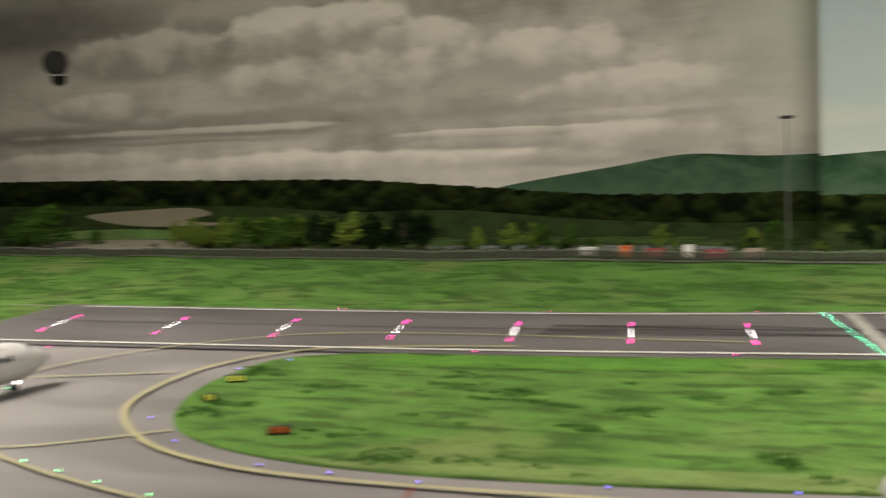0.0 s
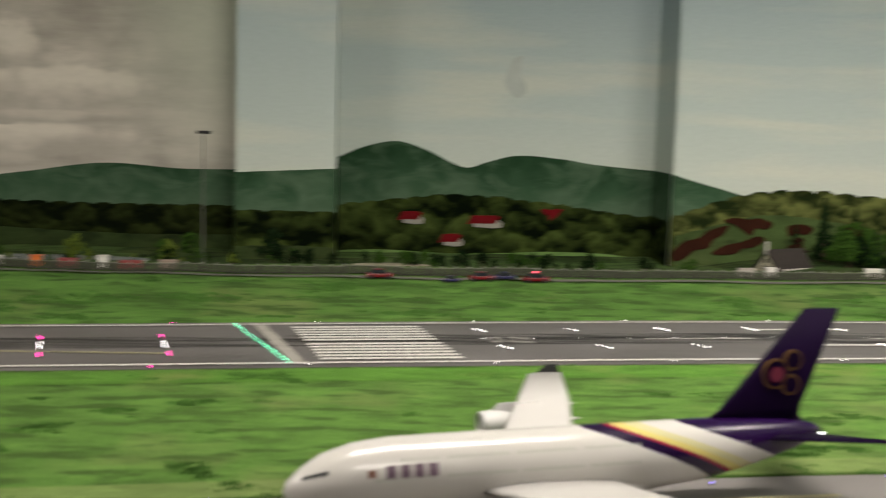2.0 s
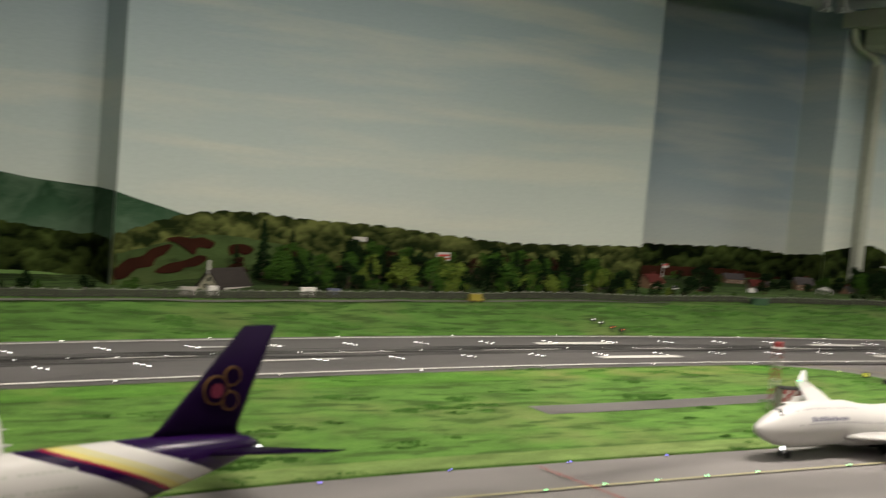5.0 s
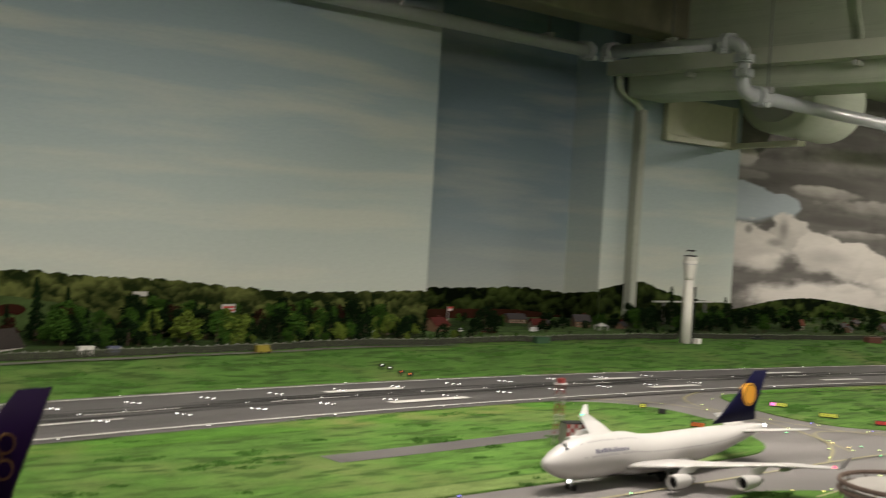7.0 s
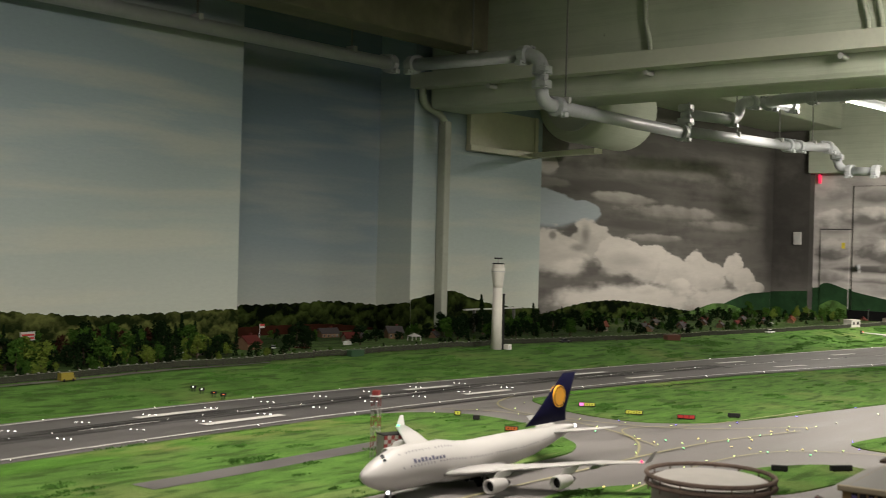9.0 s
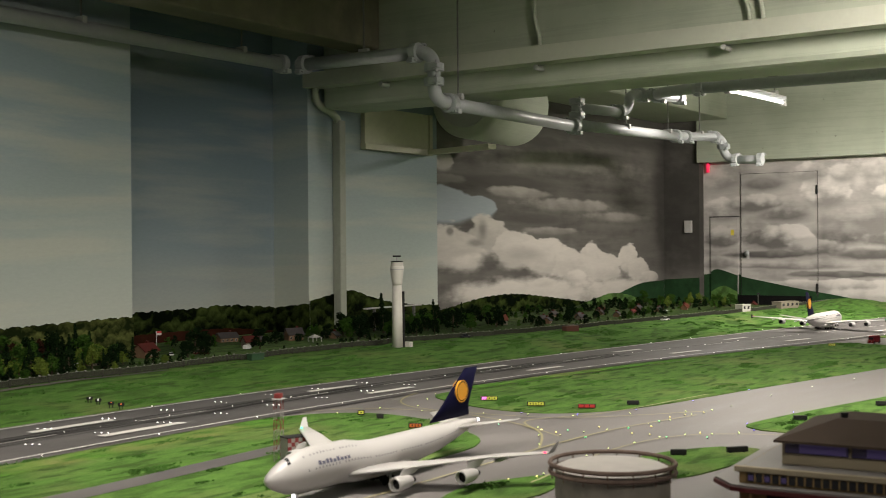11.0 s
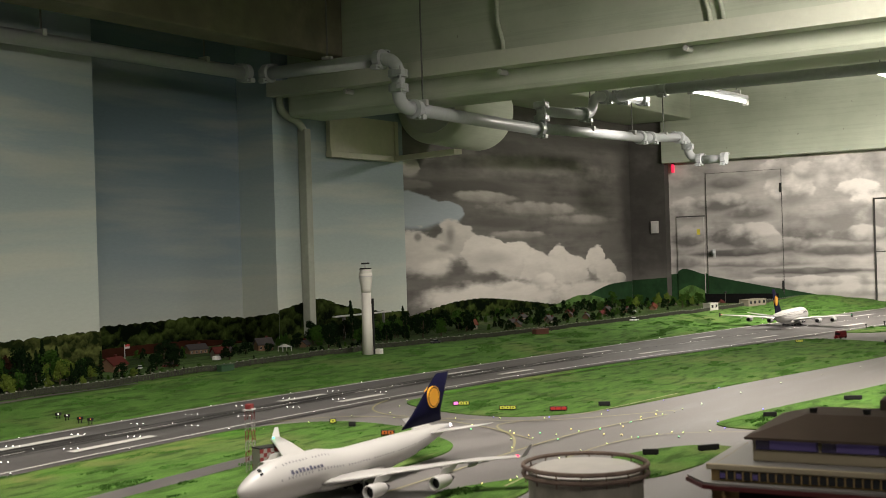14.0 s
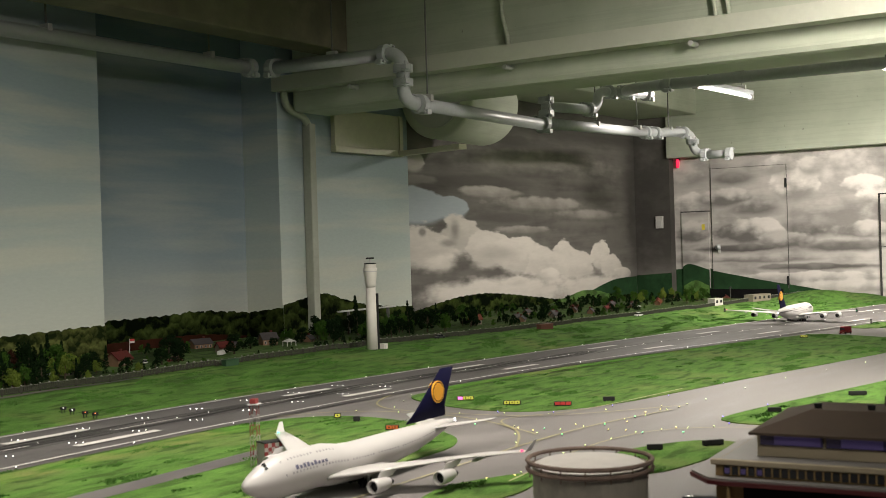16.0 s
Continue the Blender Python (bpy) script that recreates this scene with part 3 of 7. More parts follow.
structure("wall_west", boxed(-7.2, -7.0, -5.2, 4.75, -0.9, 2.0), BLACKWALL, "unseen plain wall closing the visitors' side, dark to cut bounce", "wall")
structure("floor", boxed(-7, 10.2, -5, 4.7, -1.0, -0.9), mat("hall_floor", (0.05, 0.05, 0.05), 0.6), "dark hall floor", "floor")
structure("ceiling", boxed(-7.2, 10.25, -5.2, 4.75, 1.95, 2.1), CONCRETE, "pale green painted concrete ceiling", "ceiling")
structure("cross_beam", boxed(5.0, 5.32, -5, 4.29, 1.31, 1.95, bevel=0.03), CONCRETE, "pale green painted concrete beam across the hall", "beam")

# ---- markings and lamps on the runway ----
bm = bmesh.new()
for k in range(12):
    w = 0.07 + 0.86 * (k + (0.5 if k > 5 else 0)) / 12.2
    dx = 0.10 * (1 - w)
    strip(bm, -0.17 + dx, 0.14 + dx, lambda x: on_runway(x, w), lambda x: on_runway(x, w) + 0.016, 0.007, 0.1)
structure("threshold_bars", bm, LINE_WHITE, "white painted threshold stripes at the runway's landing end", "marking")
bm = bmesh.new()
slab(bm, [(-0.255, far_y(-0.25)), (-0.225, far_y(-0.25)), (-0.105, near_y(-0.1)), (-0.135, near_y(-0.1))], 0.0045, 0.007)
structure("threshold_line", bm, mat("line_worn", (0.27, 0.26, 0.235), 0.7, vary=0.2, scale=60), "white painted line across the runway's landing end", "marking")
bm = bmesh.new()
for x0, x1, wf, wn, wide in ((1.02, 1.27, 0.77, 0.34, 0.012), (2.12, 2.42, 0.73, 0.22, 0.036), (3.28, 3.52, 0.70, 0.20, 0.034), (4.26, 4.48, 0.72, 0.22, 0.032), (5.3, 5.52, 0.72, 0.22, 0.032), (6.3, 6.52, 0.72, 0.22, 0.032), (7.3, 7.55, 0.72, 0.22, 0.032), (8.3, 8.6, 0.72, 0.22, 0.032)):
    strip(bm, x0, x1, lambda x: on_runway(x, wf) - wide / 2, lambda x: on_runway(x, wf) + wide / 2, 0.007)
    strip(bm, x0 + 0.07, x1 + 0.08, lambda x: on_runway(x, wn) - wide / 2, lambda x: on_runway(x, wn) + wide / 2, 0.007)
structure("touchdown_bars", bm, LINE_WHITE, "white painted aiming bars in pairs along the runway", "marking")
bm = bmesh.new()
for k in range(20):
    x = -2.2 + 0.58 * k
    if x > 0.4:
        strip(bm, x, x + 0.28, lambda x: on_runway(x, 0.52) - 0.003, lambda x: on_runway(x, 0.52) + 0.003, 0.0068)
structure("centre_line", bm, LINE_WHITE, "thin white dashed centre line of the runway", "marking")
structure("guide_slot", strip(bmesh.new(), -2.4, 9.5, lambda x: on_runway(x, 0.56) - 0.002, lambda x: on_runway(x, 0.56) + 0.002, 0.0064), DARK, "narrow black guide slot along the runway", "slot")
rub, t_, p_ = nodes_of("rubber_streaks")
n_ = noise_tex(t_, 7, 5, 0.6, stretch=(0.25, 6, 1))
p_.inputs["Base Color"].default_value = (0.018, 0.017, 0.017, 1)
p_.inputs["Roughness"].default_value = 0.6
link(t_, ramp(t_, n_, [(0.40, (0, 0, 0)), (0.66, (0.85,) * 3)]), p_.inputs["Alpha"])
structure("rubber_marks", strip(bmesh.new(), -0.9, 5.2, lambda x: on_runway(x, 0.40), lambda x: on_runway(x, 0.68), 0.0056), rub, "dark tyre rubber streaks along the runway's middle", "marking")
bm = bmesh.new()
for k, (dx, dw, lx, lw) in enumerate(((0, .46, .06, .03), (0, .56, .06, .03), (.0, .46, .012, .13), (.05, .46, .012, .13), (.09, .46, .05, .03), (.09, .56, .05, .03), (.14, .44, .05, .03), (.14, .54, .05, .03))):
    x = 0.31 + 0.55 * dx
    lx *= 0.55
    slab(bm, [(x, on_runway(x, dw)), (x + lx, on_runway(x, dw)), (x + lx, on_runway(x, dw + lw)), (x, on_runway(x, dw + lw))], 0.0045, 0.0072)
structure("runway_sign_paint", bm, mat("line_faded", (0.22, 0.215, 0.20), 0.7, vary=0.35, scale=90), "white painted figures on the runway, worn to bars", "marking")


def ribbon(points, wide, z, steps=8):
    pts = []
    for i in range(len(points) - 1):
        p0, p1, p2, p3 = (Vector(points[min(max(i + k - 1, 0), len(points) - 1)]) for k in range(4))
        for s in range(steps + (i == len(points) - 2)):
            u = s / steps
            pts.append(0.5 * (2 * p1 + (p2 - p0) * u + (2 * p0 - 5 * p1 + 4 * p2 - p3) * u * u + (3 * p1 - p0 - 3 * p2 + p3) * u ** 3))
    bm = bmesh.new()
    last = None
    for i, p in enumerate(pts):
        d = (pts[min(i + 1, len(pts) - 1)] - pts[max(i - 1, 0)]).normalized()
        side = Vector((-d.y, d.x)) * wide / 2
        pair = bm.verts.new((*(p + side), z)), bm.verts.new((*(p - side), z))
        if last:
            bm.faces.new((last[0], last[1], pair[1], pair[0]))
        last = pair
    return bm


TAXI = (
    ([(-1.95, 1.90), (-1.60, 2.02), (-1.56, 2.03)], 0.008), ([(-1.75, 1.47), (-1.50, 1.48), (-1.27, 1.64)], 0.008),
    ([(-0.4, 2.52), (-1.25, 2.50), (-1.60, 2.38), (-1.85, 2.10), (-1.88, 1.8), (-1.6, 1.5), (-1.15, 1.33), (-0.6, 1.24)], 0.008),
    ([(-0.9, 2.40), (-1.33, 2.31), (-1.50, 2.10), (-1.48, 1.80), (-1.32, 1.60), (-1.10, 1.49), (-0.80, 1.46), (-0.2, 1.50), (0.7, 1.60)], 0.012),
    ([(-0.1, 1.40), (0.7, 1.55), (1.2, 1.575), (2.2, 1.57), (3.0, 1.56), (3.5, 1.46)], 0.007),
    ([(2.7, 2.66), (3.05, 2.45), (3.12, 2.1), (2.98, 1.75), (2.7, 1.57)], 0.007), ([(3.9, 2.60), (3.4, 2.52), (3.18, 2.35), (3.16, 2.05), (3.25, 1.75), (3.6, 1.46)], 0.007),
    ([(2.3, 1.36), (2.75, 1.4), (3.05, 1.36), (3.2, 1.22), (3.3, 0.95)], 0.006), ([(2.9, 1.62), (3.1, 1.85), (3.4, 1.72), (4.0, 1.63)], 0.006),
)
for pts, wide in TAXI:
    structure("taxi_line", ribbon(pts, wide, 0.0035 if pts[0][1] < 2.4 or pts[0][0] > 2 else 0.0062), LINE_YELLOW, "faded yellow taxiway guide line", "marking")
for pts in ([(1.26, 1.71), (1.28, 1.55), (1.30, 1.42)], [(-0.72, 1.47), (-0.70, 1.38)]):
    structure("stop_line", ribbon(pts, 0.0045, 0.0042), mat("line_red", (0.28, 0.07, 0.06), 0.7, vary=0.4, scale=120), "dull red stop line across the taxiway", "marking")
structure("service_track", strip(bmesh.new(), 1.55, 2.45, lambda x: 2.10 + 0.02 * math.sin(3 * x), lambda x: 2.18 + 0.02 * math.sin(3 * x), 0.0040), RUNWAY, "narrow grey track across the grass island", "track")

# lamps: a low collar and a small bright lens
STUDS = {}


def stud(kind, colour, power, x, y, z, label, group, size=0.0022):
    if kind not in STUDS:
        top = thing("runway_lamp", x, y, z, 0, label, "lamp", group)
        bm = bmesh.new()
        bmesh.ops.create_cone(bm, cap_ends=True, segments=8, radius1=size * 1.5, radius2=size * 1.1, depth=0.0024, matrix=Matrix.Translation((0, 0, 0.0012)))
        part("collar", bm, DARK, top)
        bm = bmesh.new()
        bmesh.ops.create_icosphere(bm, subdivisions=1, radius=size, matrix=Matrix.Translation((0, 0, 0.0035)))
        part("lens", bm, glow("glow_" + kind, colour, power), top)
        STUDS[kind] = top
        return top
    return copy_thing(STUDS[kind], pose(x, y, z))


Z_R = 0.004
for k in range(15):
    x = 0.34 + 0.236 * k
    for w, dx in ((0.32, 0.0), (0.78, -0.04)):
        for j in (-1, 0, 1):
            xx = x + dx + 0.0105 * j
            stud("white", (1, 0.98, 0.95), 8, xx, on_runway(xx, w) - 0.017 * j, Z_R, "small white runway lamp, lit", "touchdown lamps", 0.0017)
for k in range(62):
    x = 0.30 + 0.118 * k * (1 + 0.004 * k)
    if x < 9.2:
        stud("white_small", (1, 0.98, 0.95), 6, x, on_runway(x, 0.545), Z_R, "tiny white centre line lamp, lit", "centre line lamps", 0.0010)
for k in range(24):
    x = -0.1 + 0.40 * k
    for w in (-0.04, 1.05):
        stud("white_edge", (1, 0.98, 0.95), 7, x, on_runway(x, w), Z_R, "small white runway edge lamp, lit", "edge lamps", 0.0012)
for x, c in ((-2.27, 0.47), (-1.91, 0.47), (-1.57, 0.47), (-1.26, 0.48), (-0.965, 0.47), (-0.69, 0.46), (-0.425, 0.45)):
    for j, v in enumerate((-0.110, -0.094, -0.078, -0.036, -0.012, 0.012, 0.036, 0.078, 0.094, 0.110)):
        red = abs(v) > 0.04
        xx = x - 0.25 * v
        stud("red" if red else "white_row", (1, 0.03, 0.36) if red else (1, 0.98, 0.95), 11, xx, on_runway(x, c) + v, Z_R, "small pink-red approach lamp, lit" if red else "small white runway lamp, lit", "approach lamps", 0.0014)
for x, w in ((-2.05, -0.15), (-1.55, 1.06), (-0.97, 1.06), (-0.97, -0.05), (-0.45, 1.06), (-0.42, -0.05)):
    stud("red", (1, 0.03, 0.36), 7, x, on_runway(x, w), Z_R, "small pink-red approach lamp, lit", "approach lamps")
for k in range(17):
    u = k / 16
    stud("green", (0.15, 1.0, 0.55), 9, -0.30 + 0.16 * u, 2.87 - 0.43 * u, Z_R, "small green threshold lamp, lit", "threshold lamps", 0.0014)
for x, y in ((-1.36, 2.19), (-1.43, 2.09), (-1.36, 1.70), (-1.22, 1.58), (-1.0, 1.50), (-0.87, 1.49), (-0.72, 1.485), (-0.45, 1.53), (-0.2, 1.57), (0.2, 1.62), (0.53, 1.66), (0.82, 1.70), (1.08, 1.72), (1.34, 1.72), (1.58, 1.72), (3.0, 2.1), (2.88, 1.92), (3.30, 1.78), (3.5, 1.67), (3.24, 1.95), (3.8, 1.6), (3.29, 1.2), (3.4, 1.26), (3.7, 1.22), (3.24, 2.2), (4.2, 1.55)):
    stud("blue", (0.22, 0.18, 1.0), 4, x, y, 0.001, "small blue taxiway edge lamp, lit", "taxiway edge lamps", 0.0016)
for x, y in ((-1.83, 1.83), (-1.78, 1.72), (-1.72, 1.63), (-1.66, 1.56), (-1.59, 1.50), (-1.50, 1.46), (-1.40, 1.42), (-1.30, 1.39), (-1.2, 1.36), (-1.08, 1.33), (1.18, 1.57), (1.31, 1.575), (1.43, 1.575), (1.55, 1.575), (1.68, 1.575), (1.93, 1.57), (2.92, 1.55), (3.04, 1.36), (3.09, 1.26), (2.99, 1.88), (3.0, 1.65), (3.13, 1.52), (3.3, 1.5)):
    stud("taxi_green", (0.25, 1.0, 0.40), 4, x, y, 0.0015, "small green taxiway lamp, lit", "taxiway lamps", 0.0018)
for x, y in ((3.40, 1.51), (3.47, 1.49), (3.55, 1.46), (3.2, 1.48), (3.05, 1.47), (2.95, 1.66), (3.1, 1.60), (2.97, 1.72), (3.06, 1.42), (3.16, 1.31), (2.36, 1.38), (2.30, 1.42)):
    stud("yellow", (1.0, 0.82, 0.25), 4, x, y, 0.0015, "small amber taxiway lamp, lit", "taxiway lamps", 0.0018)
for pts, n in (([(2.76, 2.5), (3.08, 2.4), (3.14, 2.1), (3.0, 1.75), (2.75, 1.6)], 9), ([(3.5, 2.47), (3.2, 2.33), (3.17, 2.05), (3.27, 1.78), (3.55, 1.52)], 9), ([(2.4, 1.385), (2.75, 1.42), (3.07, 1.37), (3.22, 1.22)], 9), ([(2.92, 1.63), (3.1, 1.55), (3.3, 1.49), (3.62, 1.46)], 8)):
    for k in range(n):
        u = k / (n - 1) * (len(pts) - 1)
        i = min(int(u), len(pts) - 2)
        x, y = (pts[i][c] * (1 - u + i) + pts[i + 1][c] * (u - i) for c in (0, 1))
        stud("lime", (0.75, 1.0, 0.30), 4, x, y, 0.0015, "tiny lime taxiway centre lamp, lit", "taxiway lamps", 0.0013)
for k in range(12):
    x = 3.75 + 0.33 * k
    stud("pale", (0.8, 1.0, 0.6), 3, x, bend((3.5, 4.3, 5.6, 7.5), (1.46, 1.40, 1.15, 0.9), x), 0.0015, "tiny pale taxiway lamp, lit", "taxiway lamps", 0.0014)

# ---- what is painted on the walls: hills and woods, a brushed layer on the plaster ----


def skyline(name, pts, material, label, wall_y=None, wall_x=None, low=-0.09, face=1, rough=0.0, seed=0, step=0.01, puffs=((0.085, 1.0), (0.034, 0.5))):
    xs, zs = [p[0] for p in pts], [p[1] for p in pts]
    bm = bmesh.new()
    n = int((xs[-1] - xs[0]) / step)
    last = None
    for k in range(n + 1):
        x = xs[0] + (xs[-1] - xs[0]) * k / n
        z = bend(xs, zs, x)
        if rough:
            for wide, gain in puffs:
                q = x / wide + 0.35 * noise.noise((x * 9, seed, wide))
                u = 2 * (q - math.floor(q)) - 1
                z += gain * rough * (0.5 + 0.8 * abs(noise.noise((math.floor(q) * 3.7, seed, 0.3)))) * (1.5 * math.sqrt(max(0, 1 - u * u)) - 0.7)
        at = (lambda h, d: (x, wall_y - d, h)) if wall_y is not None else (lambda h, d: (wall_x - face * d, x, h))
        row = [bm.verts.new(at(low, 0.003)), bm.verts.new(at(z, 0.003)), bm.verts.new(at(z, 0.0))]
        if last:
            bm.faces.new((last[0], row[0], row[1], last[1]))
            bm.faces.new((last[1], row[1], row[2], last[2]))
        last = row
    bmesh.ops.recalc_face_normals(bm, faces=bm.faces[:])
    return structure(name, bm, material, label, "mural")


def nearer(pts):
    return [(x * 0.982, 0.54 + (z - 0.54) * 0.982) for x, z in pts]


HL, WL = "blue-green hills painted on the wall", "dark painted woods along the wall's foot"
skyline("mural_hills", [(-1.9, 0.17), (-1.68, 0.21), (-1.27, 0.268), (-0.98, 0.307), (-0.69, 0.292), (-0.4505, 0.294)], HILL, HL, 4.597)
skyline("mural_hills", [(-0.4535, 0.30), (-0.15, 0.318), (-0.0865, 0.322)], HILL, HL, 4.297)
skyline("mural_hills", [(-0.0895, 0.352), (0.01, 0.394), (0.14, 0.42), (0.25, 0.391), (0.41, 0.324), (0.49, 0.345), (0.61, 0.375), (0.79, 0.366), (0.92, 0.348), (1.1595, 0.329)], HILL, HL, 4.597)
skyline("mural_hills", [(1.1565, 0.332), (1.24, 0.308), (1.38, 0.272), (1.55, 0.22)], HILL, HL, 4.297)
skyline("mural_hills", nearer([(9.0, 0.07), (9.1, 0.104), (9.44, 0.172), (9.68, 0.203), (10.11, 0.212)]), HILL_DARK, HL, 4.457)
skyline("mural_hills", [(4.12, 0.243), (4.5, 0.222)], HILL_DARK, HL, wall_x=9.947)
END = [(2.40, -0.02), (2.776, 0.071), (3.267, 0.158), (3.54, 0.21), (3.78, 0.259), (3.985, 0.319), (4.06, 0.29), (4.118, 0.27)]
ENDX, ENDZ = [p[0] for p in END], [p[1] for p in END]
for y0, y1, wx in ((2.40, 4.118, 10.047), (3.097, 3.763, 10.0325), (3.797, 4.048, 10.0325)):
    n = 7
    skyline("mural_hills", [(y0 + (y1 - y0) * k / n, bend(ENDX, ENDZ, y0 + (y1 - y0) * k / n)) for k in range(n + 1)], HILL_DARK, HL, wall_x=wx)
for wx, z0, z1, face, y0 in ((1.157, 0.332, 0.15, 1, 4.302), (-0.453, 0.296, 0.155, 1, 4.302), (-0.087, 0.335, 0.16, -1, 4.302)):
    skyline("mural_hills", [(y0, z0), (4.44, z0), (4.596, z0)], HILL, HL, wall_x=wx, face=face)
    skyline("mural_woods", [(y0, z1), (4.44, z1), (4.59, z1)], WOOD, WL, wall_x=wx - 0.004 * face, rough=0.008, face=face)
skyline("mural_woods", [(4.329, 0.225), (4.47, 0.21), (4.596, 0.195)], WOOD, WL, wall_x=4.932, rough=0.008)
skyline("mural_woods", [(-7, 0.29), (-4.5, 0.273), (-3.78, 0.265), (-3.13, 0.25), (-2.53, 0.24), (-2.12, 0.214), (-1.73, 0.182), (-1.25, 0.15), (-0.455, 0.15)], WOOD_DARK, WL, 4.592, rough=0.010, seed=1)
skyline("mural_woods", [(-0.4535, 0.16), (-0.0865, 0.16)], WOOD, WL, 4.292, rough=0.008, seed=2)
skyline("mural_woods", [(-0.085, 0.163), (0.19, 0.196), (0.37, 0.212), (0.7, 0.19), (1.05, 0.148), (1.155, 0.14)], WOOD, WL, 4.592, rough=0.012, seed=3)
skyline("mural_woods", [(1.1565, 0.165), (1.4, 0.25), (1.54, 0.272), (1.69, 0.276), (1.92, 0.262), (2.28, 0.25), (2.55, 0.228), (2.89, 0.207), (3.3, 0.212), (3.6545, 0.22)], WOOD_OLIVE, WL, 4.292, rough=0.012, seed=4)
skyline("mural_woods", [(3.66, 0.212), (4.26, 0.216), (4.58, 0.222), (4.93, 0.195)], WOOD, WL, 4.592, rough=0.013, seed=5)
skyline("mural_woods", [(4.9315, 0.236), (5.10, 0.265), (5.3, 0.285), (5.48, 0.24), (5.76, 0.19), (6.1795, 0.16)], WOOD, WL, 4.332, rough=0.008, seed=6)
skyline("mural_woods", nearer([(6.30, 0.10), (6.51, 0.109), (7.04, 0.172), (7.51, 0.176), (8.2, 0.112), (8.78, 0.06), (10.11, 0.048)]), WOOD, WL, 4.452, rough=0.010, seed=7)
FIELD = grass_mat("painted_field", (0.10, 0.20, 0.05), (0.16, 0.20, 0.08))
FIELD_DIM = grass_mat("painted_pasture", (0.030, 0.050, 0.014), (0.05, 0.066, 0.022), 0.5)
EARTH = mat("painted_earth", (0.030, 0.0105, 0.006), 0.9, vary=0.35, scale=14, spec=0.04)
PALE_FIELD = grass_mat("painted_meadow", (0.15, 0.26, 0.075), (0.20, 0.26, 0.10), 0.7)
skyline("mural_field", [(-0.085, -0.012), (0.1, -0.006), (0.35, -0.016), (0.55, -0.012), (0.75, -0.002), (1.0, -0.008), (1.155, -0.03)], PALE_FIELD, "pale green painted meadow before the woods", 4.585, rough=0.002, seed=9)
skyline("mural_field", [(-2.6, 0.09), (-2.0, 0.10), (-1.4, 0.055), (-0.9, 0.035), (-0.455, 0.04)], FIELD_DIM, "olive painted pasture before the dark woods", 4.588, rough=0.003, seed=15)
skyline("mural_field", [(-0.4535, 0.03), (-0.25, 0.036), (-0.0865, 0.03)], FIELD_DIM, "olive painted pasture before the dark woods", 4.289, rough=0.003, seed=16)
skyline("mural_field", [(-6.9, 0.15), (-4.2, 0.15), (-3.6, 0.14), (-3.0, 0.13), (-2.55, 0.10)], FIELD_DIM, "olive painted meadow before the woods", 4.585, rough=0.003, seed=10)
skyline("mural_field", [(1.17, 0.10), (1.30, 0.135), (1.5, 0.185), (1.75, 0.17), (2.0, 0.12)], grass_mat("painted_hillside", (0.058, 0.095, 0.028), (0.09, 0.11, 0.04)), "olive painted hillside before the woods", 4.285, rough=0.006, seed=11)


def patch_on_wall(name, pts, y, material, label, thick=0.003):
    """A closed painted shape on a wall that faces the layout: pts are (x, z)."""
    bm = slab(bmesh.new(), rounded([(x, -z) for x, z in pts], 5), 0, thick)
    bmesh.ops.transform(bm, matrix=Matrix.Translation((0, y, 0)) @ pose(0, 0, 0, -90) @ Matrix.Diagonal((1, 1, -1, 1)), verts=bm.verts[:])
    bmesh.ops.recalc_face_normals(bm, faces=bm.faces[:])
    return structure(name, bm, material, label, "mural")


patch_on_wall("mural_path", [(-3.95, 0.10), (-3.6, 0.125), (-3.32, 0.13), (-3.22, 0.10), (-3.36, 0.07), (-3.1, 0.055), (-3.3, 0.045), (-3.7, 0.05)], 4.580, mat("painted_sand", (0.24, 0.215, 0.15), 0.9, vary=0.25, scale=12), "pale sandy path painted among the meadows")
skyline("mural_field", [(-4.6, -0.02), (-4.0, 0.025), (-3.6, 0.03), (-3.1, 0.01), (-2.8, -0.03)], PALE_FIELD, "pale green painted meadow before the woods", 4.577, rough=0.002, seed=17)
SWOOSH = "red-brown ploughed strip painted on the hillside"
patch_on_wall("mural_earth", [(1.165, 0.045), (1.21, 0.085), (1.26, 0.098), (1.30, 0.128), (1.372, 0.147), (1.352, 0.112), (1.318, 0.092), (1.30, 0.062), (1.25, 0.052), (1.21, 0.018), (1.168, 0.012)], 4.279, EARTH, SWOOSH)
patch_on_wall("mural_earth", [(1.352, 0.166), (1.40, 0.178), (1.452, 0.172), (1.49, 0.178), (1.54, 0.160), (1.520, 0.136), (1.478, 0.140), (1.462, 0.112), (1.425, 0.132), (1.39, 0.152)], 4.279, EARTH, SWOOSH)
patch_on_wall("mural_earth", [(1.315, 0.040), (1.36, 0.072), (1.42, 0.086), (1.485, 0.110), (1.515, 0.098), (1.478, 0.070), (1.43, 0.062), (1.40, 0.042)], 4.279, EARTH, SWOOSH)
patch_on_wall("mural_earth", [(1.60, 0.150), (1.66, 0.158), (1.70, 0.140), (1.67, 0.118), (1.63, 0.126), (1.605, 0.112)], 4.279, EARTH, SWOOSH)
patch_on_wall("mural_stain", [(0.555, 0.66), (0.585, 0.745), (0.62, 0.76), (0.615, 0.70), (0.64, 0.63), (0.60, 0.60)], 4.598, mat("damp_stain", (0.385, 0.415, 0.395), 0.85, vary=0.12, scale=14), "grey damp stain on the painted sky", 0.0015)
skyline("mural_earth", [(3.67, 0.105), (4.3, 0.108), (4.6, 0.10), (4.9, 0.07)], EARTH, "red-brown ploughed field painted before the woods", 4.585, rough=0.004, seed=13)
